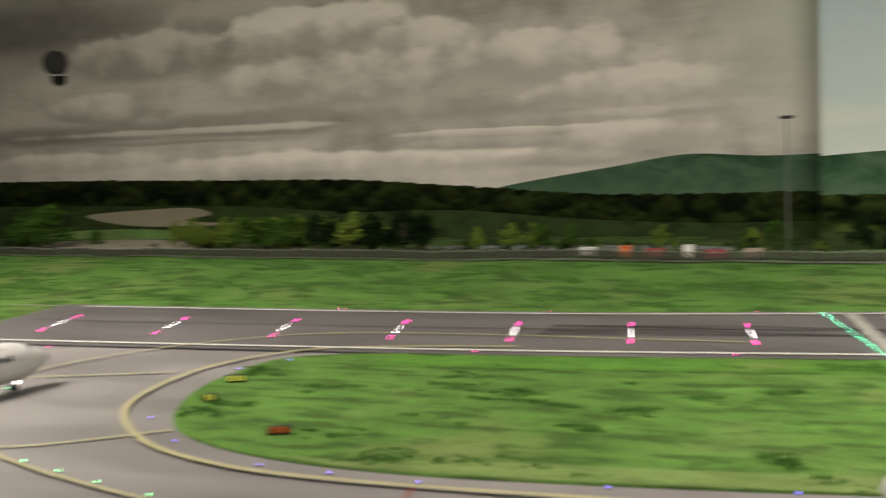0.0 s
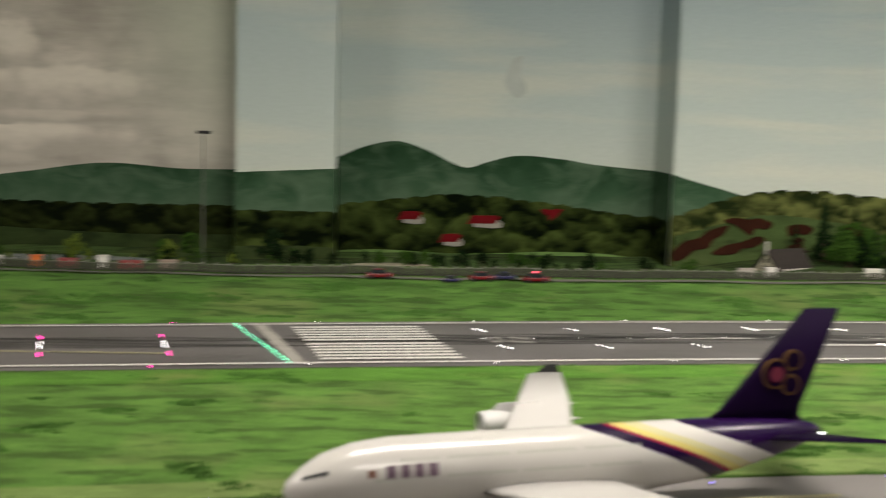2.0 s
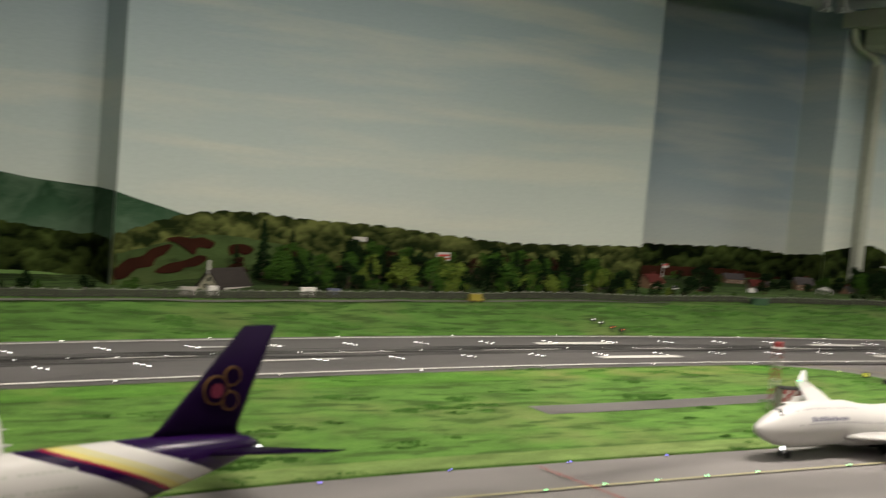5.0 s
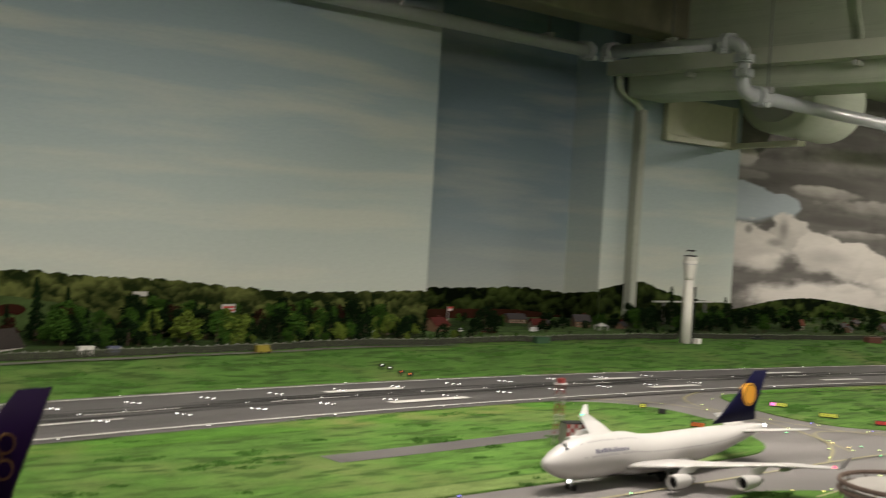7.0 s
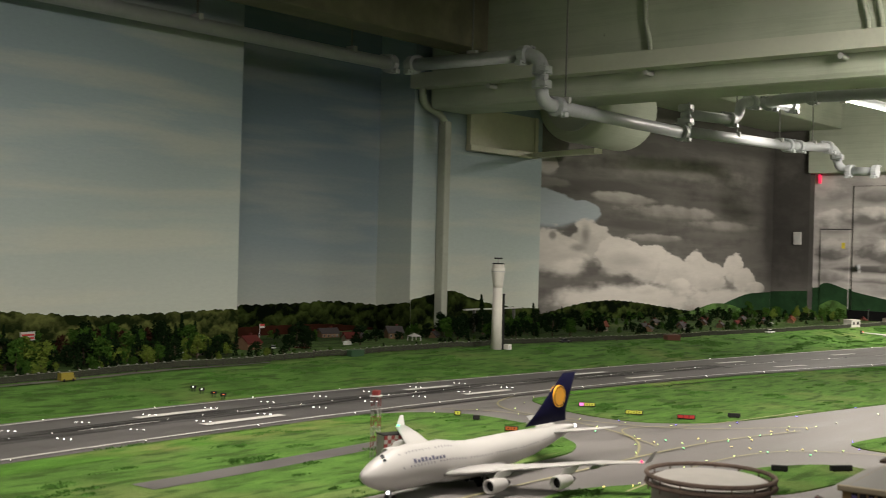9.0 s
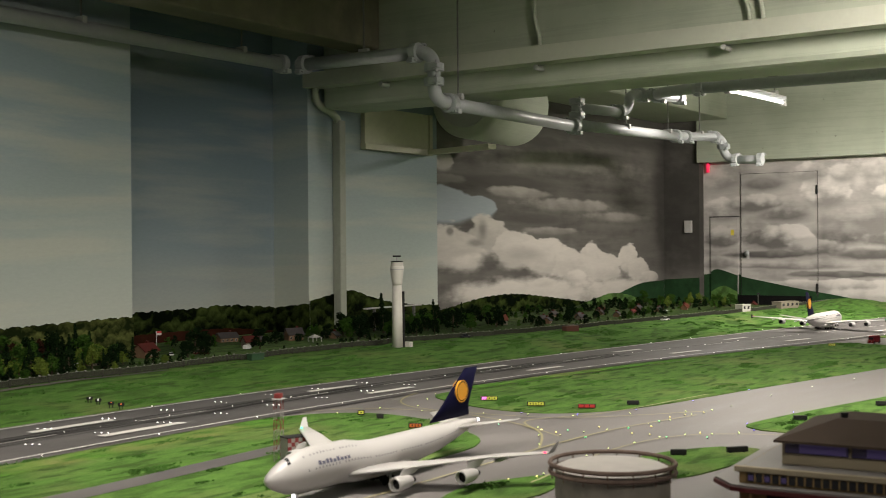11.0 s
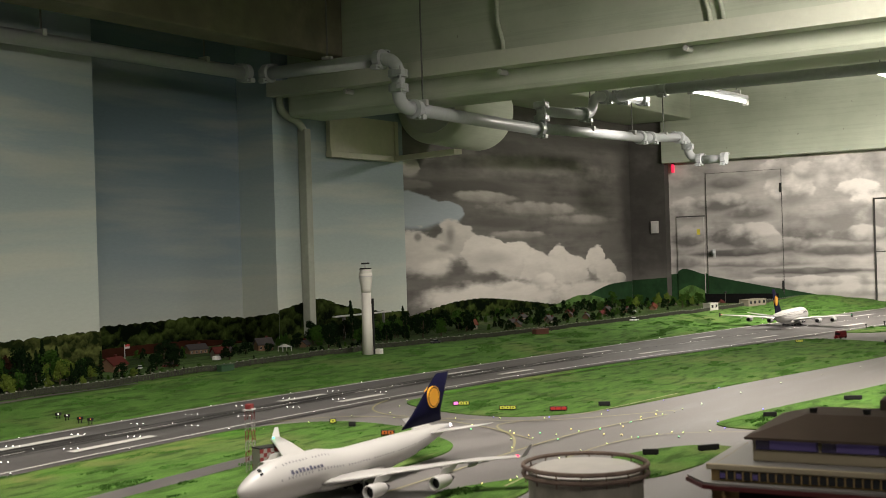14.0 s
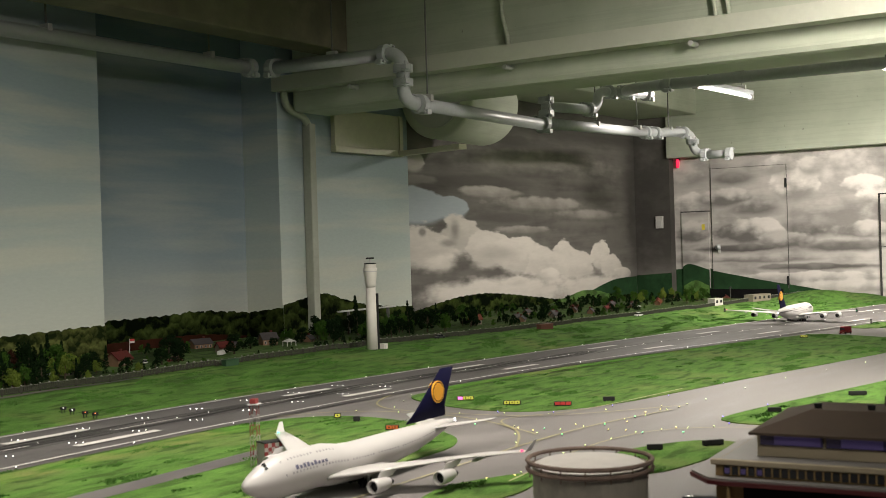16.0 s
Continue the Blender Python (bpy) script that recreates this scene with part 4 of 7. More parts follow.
skyline("mural_field", nearer([(8.4, 0.05), (8.75, 0.10), (9.0, 0.13), (9.3, 0.11), (9.6, 0.05)]), FIELD, "bright green painted knoll", 4.445, rough=0.004, seed=14)
skyline("mural_field", [(3.80, 0.12), (3.93, 0.17), (4.045, 0.12)], FIELD, "bright green painted hillside beside the door", wall_x=10.0295)

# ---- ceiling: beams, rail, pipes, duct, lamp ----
# browner than CONCRETE, and its colour darkened for the unlit corner
structure("edge_beam", boxed(-7, 5.0, 3.88, 4.07, 1.60, 1.95, bevel=0.01), mat("shade_brown_concrete", (0.19, 0.175, 0.125), 0.7, vary=0.3, scale=7), "brown-grey concrete beam along the wall, darkened for shade", "beam")
structure("north_beam", boxed(5.32, 9.9, 3.83, 4.46, 1.64, 1.95, bevel=0.012), CONCRETE, "painted concrete beam along the north wall", "beam")
rail = thing("steel_rail", 4.95, 4.325, 1.462, 0, "pale painted steel channel bolted along the concrete beam", "rail")
bm = slab(bmesh.new(), [(-0.05, -0.04), (0.05, -0.04), (0.05, -0.033), (-0.043, -0.033), (-0.043, 0.034), (0.11, 0.034), (0.11, 0.04), (-0.05, 0.04)], -0.02, 9.2)
bmesh.ops.transform(bm, matrix=pose(0, 0, 0, 90), verts=bm.verts[:])
part("channel", bm, mat("rail_paint", (0.52, 0.535, 0.45), 0.55, vary=0.06), rail)
for k in range(9):
    bm = bmesh.new()
    tube(bm, [(-0.02, -0.5 - 0.95 * k, -0.058), (0.055, -0.5 - 0.95 * k, -0.058)], 0.013, 12)
    part("bolt", bm, GREY, rail, "dark end of a rail fixing bolt")


def pipe_thing(label, runs, radius, clamps=()):
    top = thing("pipe", *runs[0][0], 0, label, "pipe")
    o = Vector(runs[0][0])
    for run in runs:
        bm = bmesh.new()
        tube(bm, [Vector(p) - o for p in run], radius, 16)
        part("pipe_run", bm, GALV, top, smooth=True)
    for p, d in clamps:
        p, d = Vector(p) - o, Vector(d).normalized()
        bm = bmesh.new()
        tube(bm, [p - d * 0.022, p - d * 0.018, p + d * 0.018, p + d * 0.022], [radius * 1.15, radius * 1.48, radius * 1.48, radius * 1.15], 16)
        side = d.orthogonal().normalized()
        for s in (-1, 1):
            q = p + side * s * radius * 1.75
            box(bm, q.x - 0.017, q.x + 0.017, q.y - 0.017, q.y + 0.017, q.z - 0.012, q.z + 0.012, 0.003)
            tube(bm, [q - d * 0.030, q + d * 0.030], 0.006, 6)
        part("coupling", bm, GALV, top, "bolted pipe coupling")
    return top


def arc(a, b, c, n=6):
    """A quarter bend from a to c that turns at b."""
    a, b, c = Vector(a), Vector(b), Vector(c)
    return [tuple((1 - u) ** 2 * a + 2 * u * (1 - u) * b + u * u * c) for u in [k / n for k in range(n + 1)]]


pipe_thing("long grey sprinkler pipe hung along the wall", [[(-7, 4.2, 1.50), (4.60, 4.2, 1.50)]], 0.034, [((4.57, 4.2, 1.50), (1, 0, 0))])
pipe_thing("grey pipe with a double bend and bolted couplings", [
    [(4.66, 4.16, 1.50), (4.715, 3.42, 1.50)] + arc((4.715, 3.42, 1.50), (4.72, 3.33, 1.50), (4.725, 3.33, 1.41)),
    [(4.725, 3.33, 1.43), (4.725, 3.33, 1.33)] + arc((4.725, 3.33, 1.33), (4.725, 3.33, 1.25), (4.80, 3.30, 1.25)),
    [(4.80, 3.30, 1.25), (6.23, 3.36, 1.25)], [(6.30, 3.37, 1.265), (7.98, 3.47, 1.325)]], 0.034,
    [((4.665, 4.12, 1.50), (0, 1, 0)), ((4.715, 3.43, 1.50), (0, 1, 0)), ((4.725, 3.33, 1.42), (0, 0, 1)), ((4.725, 3.33, 1.35), (0, 0, 1)), ((4.82, 3.30, 1.25), (1, 0, 0)), ((6.20, 3.36, 1.25), (1, 0, 0)), ((7.95, 3.47, 1.325), (1, 0, 0))])
pipe_thing("grey branch pipe with an upright and a bend under the beam", [
    [(6.25, 3.36, 1.25), (6.25, 3.36, 1.42)], [(6.25, 3.36, 1.365), (6.7, 3.30, 1.375)] + arc((6.7, 3.30, 1.375), (6.8, 3.29, 1.38), (6.8, 3.28, 1.46)) + arc((6.8, 3.28, 1.46), (6.8, 3.28, 1.50), (6.9, 3.25, 1.50)), [(6.9, 3.25, 1.50), (7.3, 3.135, 1.512)]], 0.032,
    [((6.25, 3.36, 1.32), (0, 0, 1)), ((6.25, 3.36, 1.40), (0, 0, 1)), ((6.70, 3.30, 1.375), (1, 0, 0)), ((6.9, 3.25, 1.50), (1, 0, 0)), ((7.05, 3.2, 1.505), (1, 0, 0)), ((7.25, 3.15, 1.51), (1, 0, 0))])
pipe_thing("grey pipe end with a drop bend at the end wall", [
    [(7.99, 3.468, 1.326), (8.06, 3.46, 1.33), (8.42, 3.36, 1.345)] + arc((8.42, 3.36, 1.345), (8.52, 3.33, 1.345), (8.52, 3.33, 1.26)) + arc((8.52, 3.33, 1.26), (8.53, 3.32, 1.18), (8.53, 3.22, 1.175)), [(8.53, 3.22, 1.175), (8.53, 3.03, 1.17)]], 0.032,
    [((8.10, 3.45, 1.33), (1, 0, 0)), ((8.42, 3.36, 1.345), (1, 0, 0)), ((8.52, 3.33, 1.28), (0, 0, 1)), ((8.53, 3.24, 1.175), (0, 1, 0)), ((8.53, 3.05, 1.17), (0, 1, 0))])
pipe_thing("thick pale pipe under the ceiling near the end wall", [arc((7.14, 3.18, 1.508), (6.84, 3.22, 1.50), (6.80, 2.85, 1.495)), [(6.80, 2.85, 1.495), (6.80, 1.48, 1.484), (6.82, -0.4, 1.475)]], 0.034, [((6.80, 2.80, 1.495), (0, 1, 0))])
for x, y, z0 in ((3.3, 4.2, 1.53), (4.28, 4.2, 1.53), (4.70, 3.75, 1.53), (4.86, 3.28, 1.28), (7.0, 3.40, 1.31), (7.75, 3.44, 1.34), (8.25, 3.41, 1.36), (6.80, 2.35, 1.525), (6.81, 0.3, 1.51), (7.55, 2.83, 1.595), (8.1, 2.79, 1.595), (7.5, 1.68, 1.595), (8.0, 1.64, 1.595), (7.3, 1.02, 1.595), (7.9, 0.98, 1.595), (3.7, 0.0, 1.795), (3.7, 0.5, 1.795), (1.9, 1.4, 1.795), (2.5, 1.4, 1.795), (0.7, -0.8, 1.795), (1.3, -0.8, 1.795), (0.1, 1.4, 1.795), (0.7, 1.4, 1.795), (-3.6, 1.2, 1.795), (-3.0, 1.2, 1.795)):
    h = thing("pipe_hanger", x, y, z0, 0, "thin threaded rod hanger holding a pipe", "hanger")
    part("rod", tube(bmesh.new(), [(0, 0, 0), (0, 0, 1.95 - z0)], 0.0045, 8), mat("hanger_steel", (0.15, 0.15, 0.14), 0.5), h)
    part("clip", box(bmesh.new(), -0.012, 0.012, -0.03, 0.03, -0.012, 0.02, 0.003), GREY, h)

conduit = thing("drain_pipe", 5.165, 4.30, 0.06, 0, "pale square drain pipe down the wall pier", "pipe")
part("duct_cover", box(bmesh.new(), -0.027, 0.027, -0.022, 0.035, 0.0, 1.20, 0.006), mat("drain_paint", (0.34, 0.36, 0.30), 0.6, vary=0.12), conduit)
part("bend", tube(bmesh.new(), [(-0.205, 0.005, 1.40), (-0.205, 0.005, 1.335)] + arc((-0.205, 0.005, 1.335), (-0.205, 0.005, 1.275), (-0.12, 0.005, 1.255)) + arc((-0.10, 0.005, 1.25), (0.0, 0.005, 1.23), (0.005, 0.005, 1.14)), 0.021, 12), CONCRETE, conduit, smooth=True)
for k in range(3):
    x = 4.985
    cable = thing("cable_pipe", x, (2.88, 1.825, 1.765)[k], 1.50, 0, "pale cable conduit up the side of the beam", "conduit")
    part("conduit", tube(bmesh.new(), [(0, 0, 0), (0, 0.004, 0.06), (0, 0.03, 0.16), (0, 0.035, 0.45)], 0.011, 10), CONCRETE, cable, smooth=True)
loop = thing("cable_pipe", 4.98, 3.90, 1.95, 0, "bent pale cable conduit in the corner of the beams", "conduit")
part("conduit", tube(bmesh.new(), [(0, 0, 0), (0, 0.005, -0.15)] + arc((0, 0.005, -0.15), (0, 0.02, -0.26), (-0.03, 0.14, -0.275)) + [(-0.25, 0.17, -0.285), (-0.55, 0.18, -0.29)], 0.016, 10), CONCRETE, loop, smooth=True)

vent = thing("ventilation_box", 5.73, 4.325, 1.118, 0, "pale metal ventilation box with a round duct on the wall pier", "duct")
CREAM = mat("cream_paint", (0.55, 0.54, 0.40), 0.5, vary=0.08)
part("housing", box(bmesh.new(), -0.33, 0.34, -0.02, 0.012, 0.02, 0.25, 0.002), CREAM, vent)
part("lip", box(bmesh.new(), -0.335, 0.345, -0.03, 0.012, -0.005, 0.032, 0.003), CREAM, vent)
part("edge_post", box(bmesh.new(), 0.31, 0.345, -0.03, -0.021, 0.033, 0.25, 0.002), CREAM, vent)
part("ledge", slab(bmesh.new(), [(0.345, -0.02), (0.29, -0.03), (0.15, -0.57), (0.22, -0.58)], 0.0, 0.03), CREAM, vent)
part("round_duct", tube(bmesh.new(), [(0.36, -0.27, 0.35), (0.39, -0.27, 0.35), (1.05, -0.20, 0.35)], [0.245, 0.256, 0.256], 40), CONCRETE, vent, "large round painted metal duct", smooth=True)
part("duct_ring", tube(bmesh.new(), [(0.345, -0.27, 0.35), (0.362, -0.27, 0.35)], 0.19, 32), GREY, vent)

lampf = thing("fluorescent_lamp", 7.8, 2.81, 1.56, -4, "bare white fluorescent batten lamp, lit", "lamp")
part("batten", box(bmesh.new(), -0.46, 0.46, -0.022, 0.022, 0.0, 0.03, 0.006), GALV, lampf)
part("tube", tube(bmesh.new(), [(-0.44, 0, -0.016), (0.44, 0, -0.016)], 0.010, 12), glow("tube_glow", (1, 0.98, 0.9), 6), lampf)
for s in (-1, 1):
    part("socket", box(bmesh.new(), s * 0.45 - 0.012, s * 0.45 + 0.012, -0.02, 0.02, -0.04, 0.0, 0.003), WHITE, lampf)
copy_thing(lampf, pose(7.75, 1.66, 1.56, 0, 0, -4))
copy_thing(lampf, pose(7.6, 1.0, 1.56, 0, 0, -4))
# battens out of view, added for the unseen tube lights
for x, y, turn in ((1.0, -0.8, 0), (3.7, 0.25, 90), (2.2, 1.4, 0), (0.4, 1.4, 0), (-3.3, 1.2, 0)):
    copy_thing(lampf, pose(x, y, 1.76, 0, 0, turn))

# ---- end wall: doors, signs ----
SEAM = mat("door_seam", (0.06, 0.058, 0.055), 0.8)
door = thing("door", 10.045, 3.43, 0.0, 0, "steel door painted over with the storm cloud mural, shut", "door")
part("door_leaf", box(bmesh.new(), -0.012, 0.003, -0.335, 0.335, 0.10, 1.155, 0.002), SKY_EAST, door)
bm = bmesh.new()
for y0, y1, z0, z1 in ((-0.3385, -0.3365, 0.08, 1.162), (0.337, 0.342, 0.0, 1.162), (-0.338, 0.342, 1.1585, 1.1605), (-0.338, 0.342, 0.092, 0.097)):
    box(bm, -0.006, 0.003, y0, y1, z0, z1)
part("door_gap", bm, SEAM, door)
part("door_knob", tube(bmesh.new(), [(-0.018, 0.27, 0.46), (-0.05, 0.27, 0.46), (-0.06, 0.27, 0.46)], [0.012, 0.014, 0.024], 12), GALV, door, smooth=True)
part("lock_plate", box(bmesh.new(), -0.023, -0.018, 0.258, 0.284, 0.41, 0.49, 0.002), GREY, door)
for z in (0.16, 1.0):
    part("hinge", tube(bmesh.new(), [(-0.02, -0.335, z - 0.04), (-0.02, -0.335, z + 0.04)], 0.010, 10), DARK, door)
panel = thing("access_panel", 10.045, 3.93, 0.10, 0, "narrow steel panel painted over with clouds, shut", "panel")
part("panel_leaf", box(bmesh.new(), -0.012, 0.003, -0.135, 0.12, 0.0, 0.68, 0.002), SKY_EAST, panel)
part("panel_gap", box(bmesh.new(), -0.008, 0.003, -0.145, 0.125, 0.68, 0.69), SEAM, panel)
part("warning_label", box(bmesh.new(), -0.0135, -0.011, -0.10, -0.07, 0.52, 0.57), mat("label_yellow", (0.6, 0.5, 0.05), 0.5), panel, "small yellow warning label")
frame2 = thing("wall_hatch", 10.045, 2.10, 0.0, 0, "large dark-edged hatch painted with clouds, shut", "hatch")
part("hatch_leaf", box(bmesh.new(), -0.02, 0.003, -0.22, 0.22, 0.02, 0.86, 0.003), SKY_EAST, frame2)
bm = bmesh.new()
for y0, y1, z0, z1 in ((-0.232, -0.223, 0.0, 0.872), (0.223, 0.234, 0.0, 0.872), (-0.232, 0.234, 0.863, 0.872), (-0.22, 0.22, 0.428, 0.434)):
    box(bm, -0.028, 0.003, y0, y1, z0, z1, 0.002)
part("hatch_frame", bm, SEAM, frame2)
sw = thing("switch_box", 9.945, 4.22, 0.70, 0, "small white switch box on the dark wall pier", "switch box")
part("case", box(bmesh.new(), -0.02, 0.004, -0.035, 0.035, -0.055, 0.055, 0.004), WHITE, sw)
part("cover", box(bmesh.new(), -0.025, -0.0205, -0.025, 0.025, -0.04, 0.02, 0.003), GREY, sw)
bell = thing("red_signal_lamp", 10.04, 4.06, 1.23, 0, "small red glowing signal lamp on the end wall", "lamp")
part("lens", tube(bmesh.new(), [(-0.03, 0, -0.045), (-0.03, 0, 0.02), (-0.03, 0, 0.035)], [0.013, 0.016, 0.009], 12), glow("signal_red", (1.0, 0.03, 0.10), 1.2), bell, smooth=True)
part("cap", tube(bmesh.new(), [(-0.03, 0, 0.035), (-0.03, 0, 0.06)], 0.015, 12), DARK, bell)
part("bracket", box(bmesh.new(), -0.03, 0.008, -0.008, 0.008, 0.03, 0.045), DARK, bell)
tun = thing("tunnel_mouth", 10.029, 3.465, 0.0, 0, "low black opening at the end wall's foot", "opening")
# no hollow is cut: a black box stands for the opening's dark depth
part("recess", box(bmesh.new(), -0.02, 0.003, -0.325, 0.325, -0.06, 0.092), mat("void_shade_black", (0.004, 0.004, 0.004), 0.9), tun)

# ---- aircraft ----
SC = 0.94 / 87


class Hull:
    """A fuselage's skin: stations from the nose aft as (distance, height, half width, half height, hump)."""

    def __init__(self, stations, length):
        self.s, self.half = stations, length / 2

    def at(self, x, a, out=0.0):
        xs = [q[0] for q in self.s]
        z, w, h, k = (float(np.interp(x, xs, [q[i] for q in self.s])) for i in (1, 2, 3, 4))
        c, s = math.cos(a), math.sin(a)
        w2 = w * (1 - k * max(0, s) ** 2)
        return Vector((self.half - x, (w2 + out) * c, z + (h + out) * s)) * SC

    def loft(self, sides=36):
        bm = bmesh.new()
        xs = [q[0] for q in self.s]
        xs = sorted({round(x, 2) for a, b in zip(xs, xs[1:]) for x in np.linspace(a, b, max(2, int((b - a) / 3) + 1))})
        skin(bm, [[bm.verts.new(self.at(x, 2 * math.pi * k / sides)) for k in range(sides)] for x in xs])
        return bm

    def patch(self, bm, x0, x1, a0, a1, out=0.05, nx=2, na=2):
        g = [[bm.verts.new(self.at(x0 + (x1 - x0) * i / nx, a0 + (a1 - a0) * j / na, out)) for j in range(na + 1)] for i in range(nx + 1)]
        for i in range(nx):
            for j in range(na):
                bm.faces.new((g[i][j], g[i + 1][j], g[i + 1][j + 1], g[i][j + 1]))
        bmesh.ops.recalc_face_normals(bm, faces=bm.faces[:])


def foil(bm, sections, half, upright=False, n=14):
    """A wing or fin through sections of (leading edge aft of the nose, chord, span place, height, thickness)."""
    rings = []
    for le, chord, y, z, th in sections:
        ring = []
        for k in range(n):
            a = 2 * math.pi * k / n
            u = (1 - math.cos(a)) / 2
            prof = math.sin(a) * (0.55 + 0.45 * (1 - u)) * th / 2
            p = (half - le - chord * u, y + (prof if upright else 0), z + (0 if upright else prof))
            ring.append(bm.verts.new(Vector(p) * SC))
        rings.append(ring)
    skin(bm, rings)
    return bm


def lathe(bm, axis_x, cy, cz, prof, half, sides=22, cap=True):
    """A round body along the flight line: prof is (distance aft of the nose, radius)."""
    rings = [[bm.verts.new(Vector((half - (axis_x + d), cy + r * math.cos(2 * math.pi * k / sides), cz + r * math.sin(2 * math.pi * k / sides))) * SC) for k in range(sides)] for d, r in prof]
    skin(bm, rings, cap)
    return bm


def wheel(bm, x, y, z, r, wide, half):
    rings = [[bm.verts.new(Vector((half - x + rr * math.cos(a), y + d, z + rr * math.sin(a))) * SC) for a in [2 * math.pi * k / 14 for k in range(14)]] for d, rr in ((-wide / 2, r * 0.55), (-wide / 2, r * 0.85), (-wide * 0.3, r), (wide * 0.3, r), (wide / 2, r * 0.85), (wide / 2, r * 0.55))]
    skin(bm, rings)


def gear(top, half, x, y, zt, rows, wide, r=0.65, track=0.75):
    bm = bmesh.new()
    tube(bm, [Vector((half - x, y, zt)) * SC, Vector((half - x, y, r)) * SC], 0.22 * SC, 8)
    leg = part("landing_gear", bm, GREY, top)
    for i in range(rows):
        for s in (-1, 1):
            bm = bmesh.new()
            wheel(bm, x + (i - (rows - 1) / 2) * 1.55, y + s * track, r, r, wide, half)
            part("wheel", bm, DARK, leg, smooth=False)


def airliner(name, x, y, turn, kind, skin_mat, fin_mat, label, group, titles, emblem, rear=None, lean=0.0, z=0.002, fin_gain=1.0, size=1.0):
    top = thing(name, x, y, z, turn, label, "aircraft", group)
    top.matrix_world = pose(x, y, z, 0, lean, turn) @ Matrix.Scale(size, 4)
    big = kind == "double_deck"
    L = 72.7 if big else 70.7
    if big:
        st = [(0, 4.9, .05, .05, 0), (.5, 4.95, 1.0, 1.05, 0), (2, 5.2, 2.0, 2.2, 0), (4.5, 5.7, 2.85, 3.25, 0), (8, 6.1, 3.4, 3.9, .05), (12, 6.3, 3.57, 4.15, .08), (16, 6.3, 3.57, 4.2, .08), (46, 6.3, 3.57, 4.2, .08), (54, 6.7, 3.3, 3.8, .05), (60, 7.2, 2.6, 3.0, 0), (66, 7.75, 1.6, 1.95, 0), (69, 7.95, .95, 1.2, 0), (70.4, 7.85, .4, .6, 0)]
    else:
        st = [(0, 5.5, .05, .05, 0), (.6, 5.45, 1.0, 1.0, 0), (2.5, 5.45, 1.95, 2.1, .1), (5, 5.6, 2.7, 3.2, .25), (8, 5.75, 3.1, 3.85, .32), (12, 5.85, 3.25, 4.1, .34), (22, 5.75, 3.25, 4.0, .32), (27, 5.4, 3.25, 3.45, .12), (31, 5.3, 3.25, 3.25, 0), (45, 5.3, 3.25, 3.25, 0), (53, 5.75, 2.85, 2.75, 0), (60, 6.4, 2.0, 2.0, 0), (66, 7.0, 1.1, 1.25, 0), (70.6, 7.4, .2, .3, 0)]
    hull = Hull(st, L)
    h = L / 2
    part("fuselage", hull.loft(), skin_mat, top, smooth=True)
    # glazing, doors and lettering lie on the skin
    for s in (0, 1):
        side = (lambda a: a) if s == 0 else (lambda a: math.pi - a)
        bm = bmesh.new()
        for i in range(3):
            a0 = 0.62 - 0.07 * i if big else 0.85 + 0.22 * i
            xw = 1.9 + 0.95 * i if big else 4.3 + 0.15 * i
            hull.patch(bm, xw, xw + (0.85 if big else 0.7), side(a0), side(a0 + (0.17 if big else 0.19)), 0.04)
        part("cockpit_window", bm, BLACKGLASS, top)
        pane_mat = mat("faded_window", (0.30, 0.32, 0.26), 0.5) if rear else BLACKGLASS if big else mat("dim_window", (0.20, 0.20, 0.21), 0.4)
        for deck, (a, x0, x1) in enumerate(((0.02, 9, 62), (0.52, 13, 58)) if big else ((0.12, 8, 60), (0.80, 8, 24))):
            xx = x0
            while xx < (min(x1, 43) if rear else x1):
                if int(xx * 10) % 87 > 9:
                    bm = bmesh.new()
                    hull.patch(bm, xx, xx + 0.34, side(a), side(a + 0.10), 0.03, 1, 1)
                    part("cabin_window", bm, pane_mat, top)
                xx += 0.95
        for xd in ((7, 17, 31, 44, 57) if big else (7.5, 17, 28, 45, 58)):
            bm = bmesh.new()
            for u0, u1, v0, v1 in ((0, 1.1, -.18, -.165), (0, 1.1, .29, .305), (0, .06, -.18, .3), (1.04, 1.1, -.18, .3)):
                hull.patch(bm, xd + u0, xd + u1, side(v0), side(v1), 0.03, 1, 1)
            part("cabin_door", bm, GREY, top, "thin grey outline of a cabin door")
        for x0, x1, a0, a1, n, m in titles:
            for i in range(n):
                bm = bmesh.new()
                u0 = x0 + (x1 - x0) * i / n
                tall = 1.0 if i in (0, 2, 3, 5) or n < 5 else 0.68
                hull.patch(bm, u0, u0 + (x1 - x0) / n * 0.72, side(a0), side(a0 + (a1 - a0) * tall), 0.04)
                part("title_bar", bm, m, top, "dark bar in place of airline lettering")
    # belly fairing
    bm = bmesh.new()
    wx = 22 if big else 19
    rings = []
    for d, w, lo in ((0, 1.5, 1.9), (4, 3.4, 1.45), (12, 3.9, 1.3), (18, 3.7, 1.35), (24, 1.8, 1.9)):
        rings.append([bm.verts.new(Vector((h - (wx + d), w * math.cos(a), (lo + 1.5) + 1.5 * math.sin(a))) * SC) for a in [2 * math.pi * k / 20 for k in range(20)]])
    skin(bm, rings)
    part("belly_fairing", bm, skin_mat, top, smooth=True)
    span, tip_le, tip_z = (39.9, 47.0, 7.6) if big else (31.0, 45.5, 6.2)
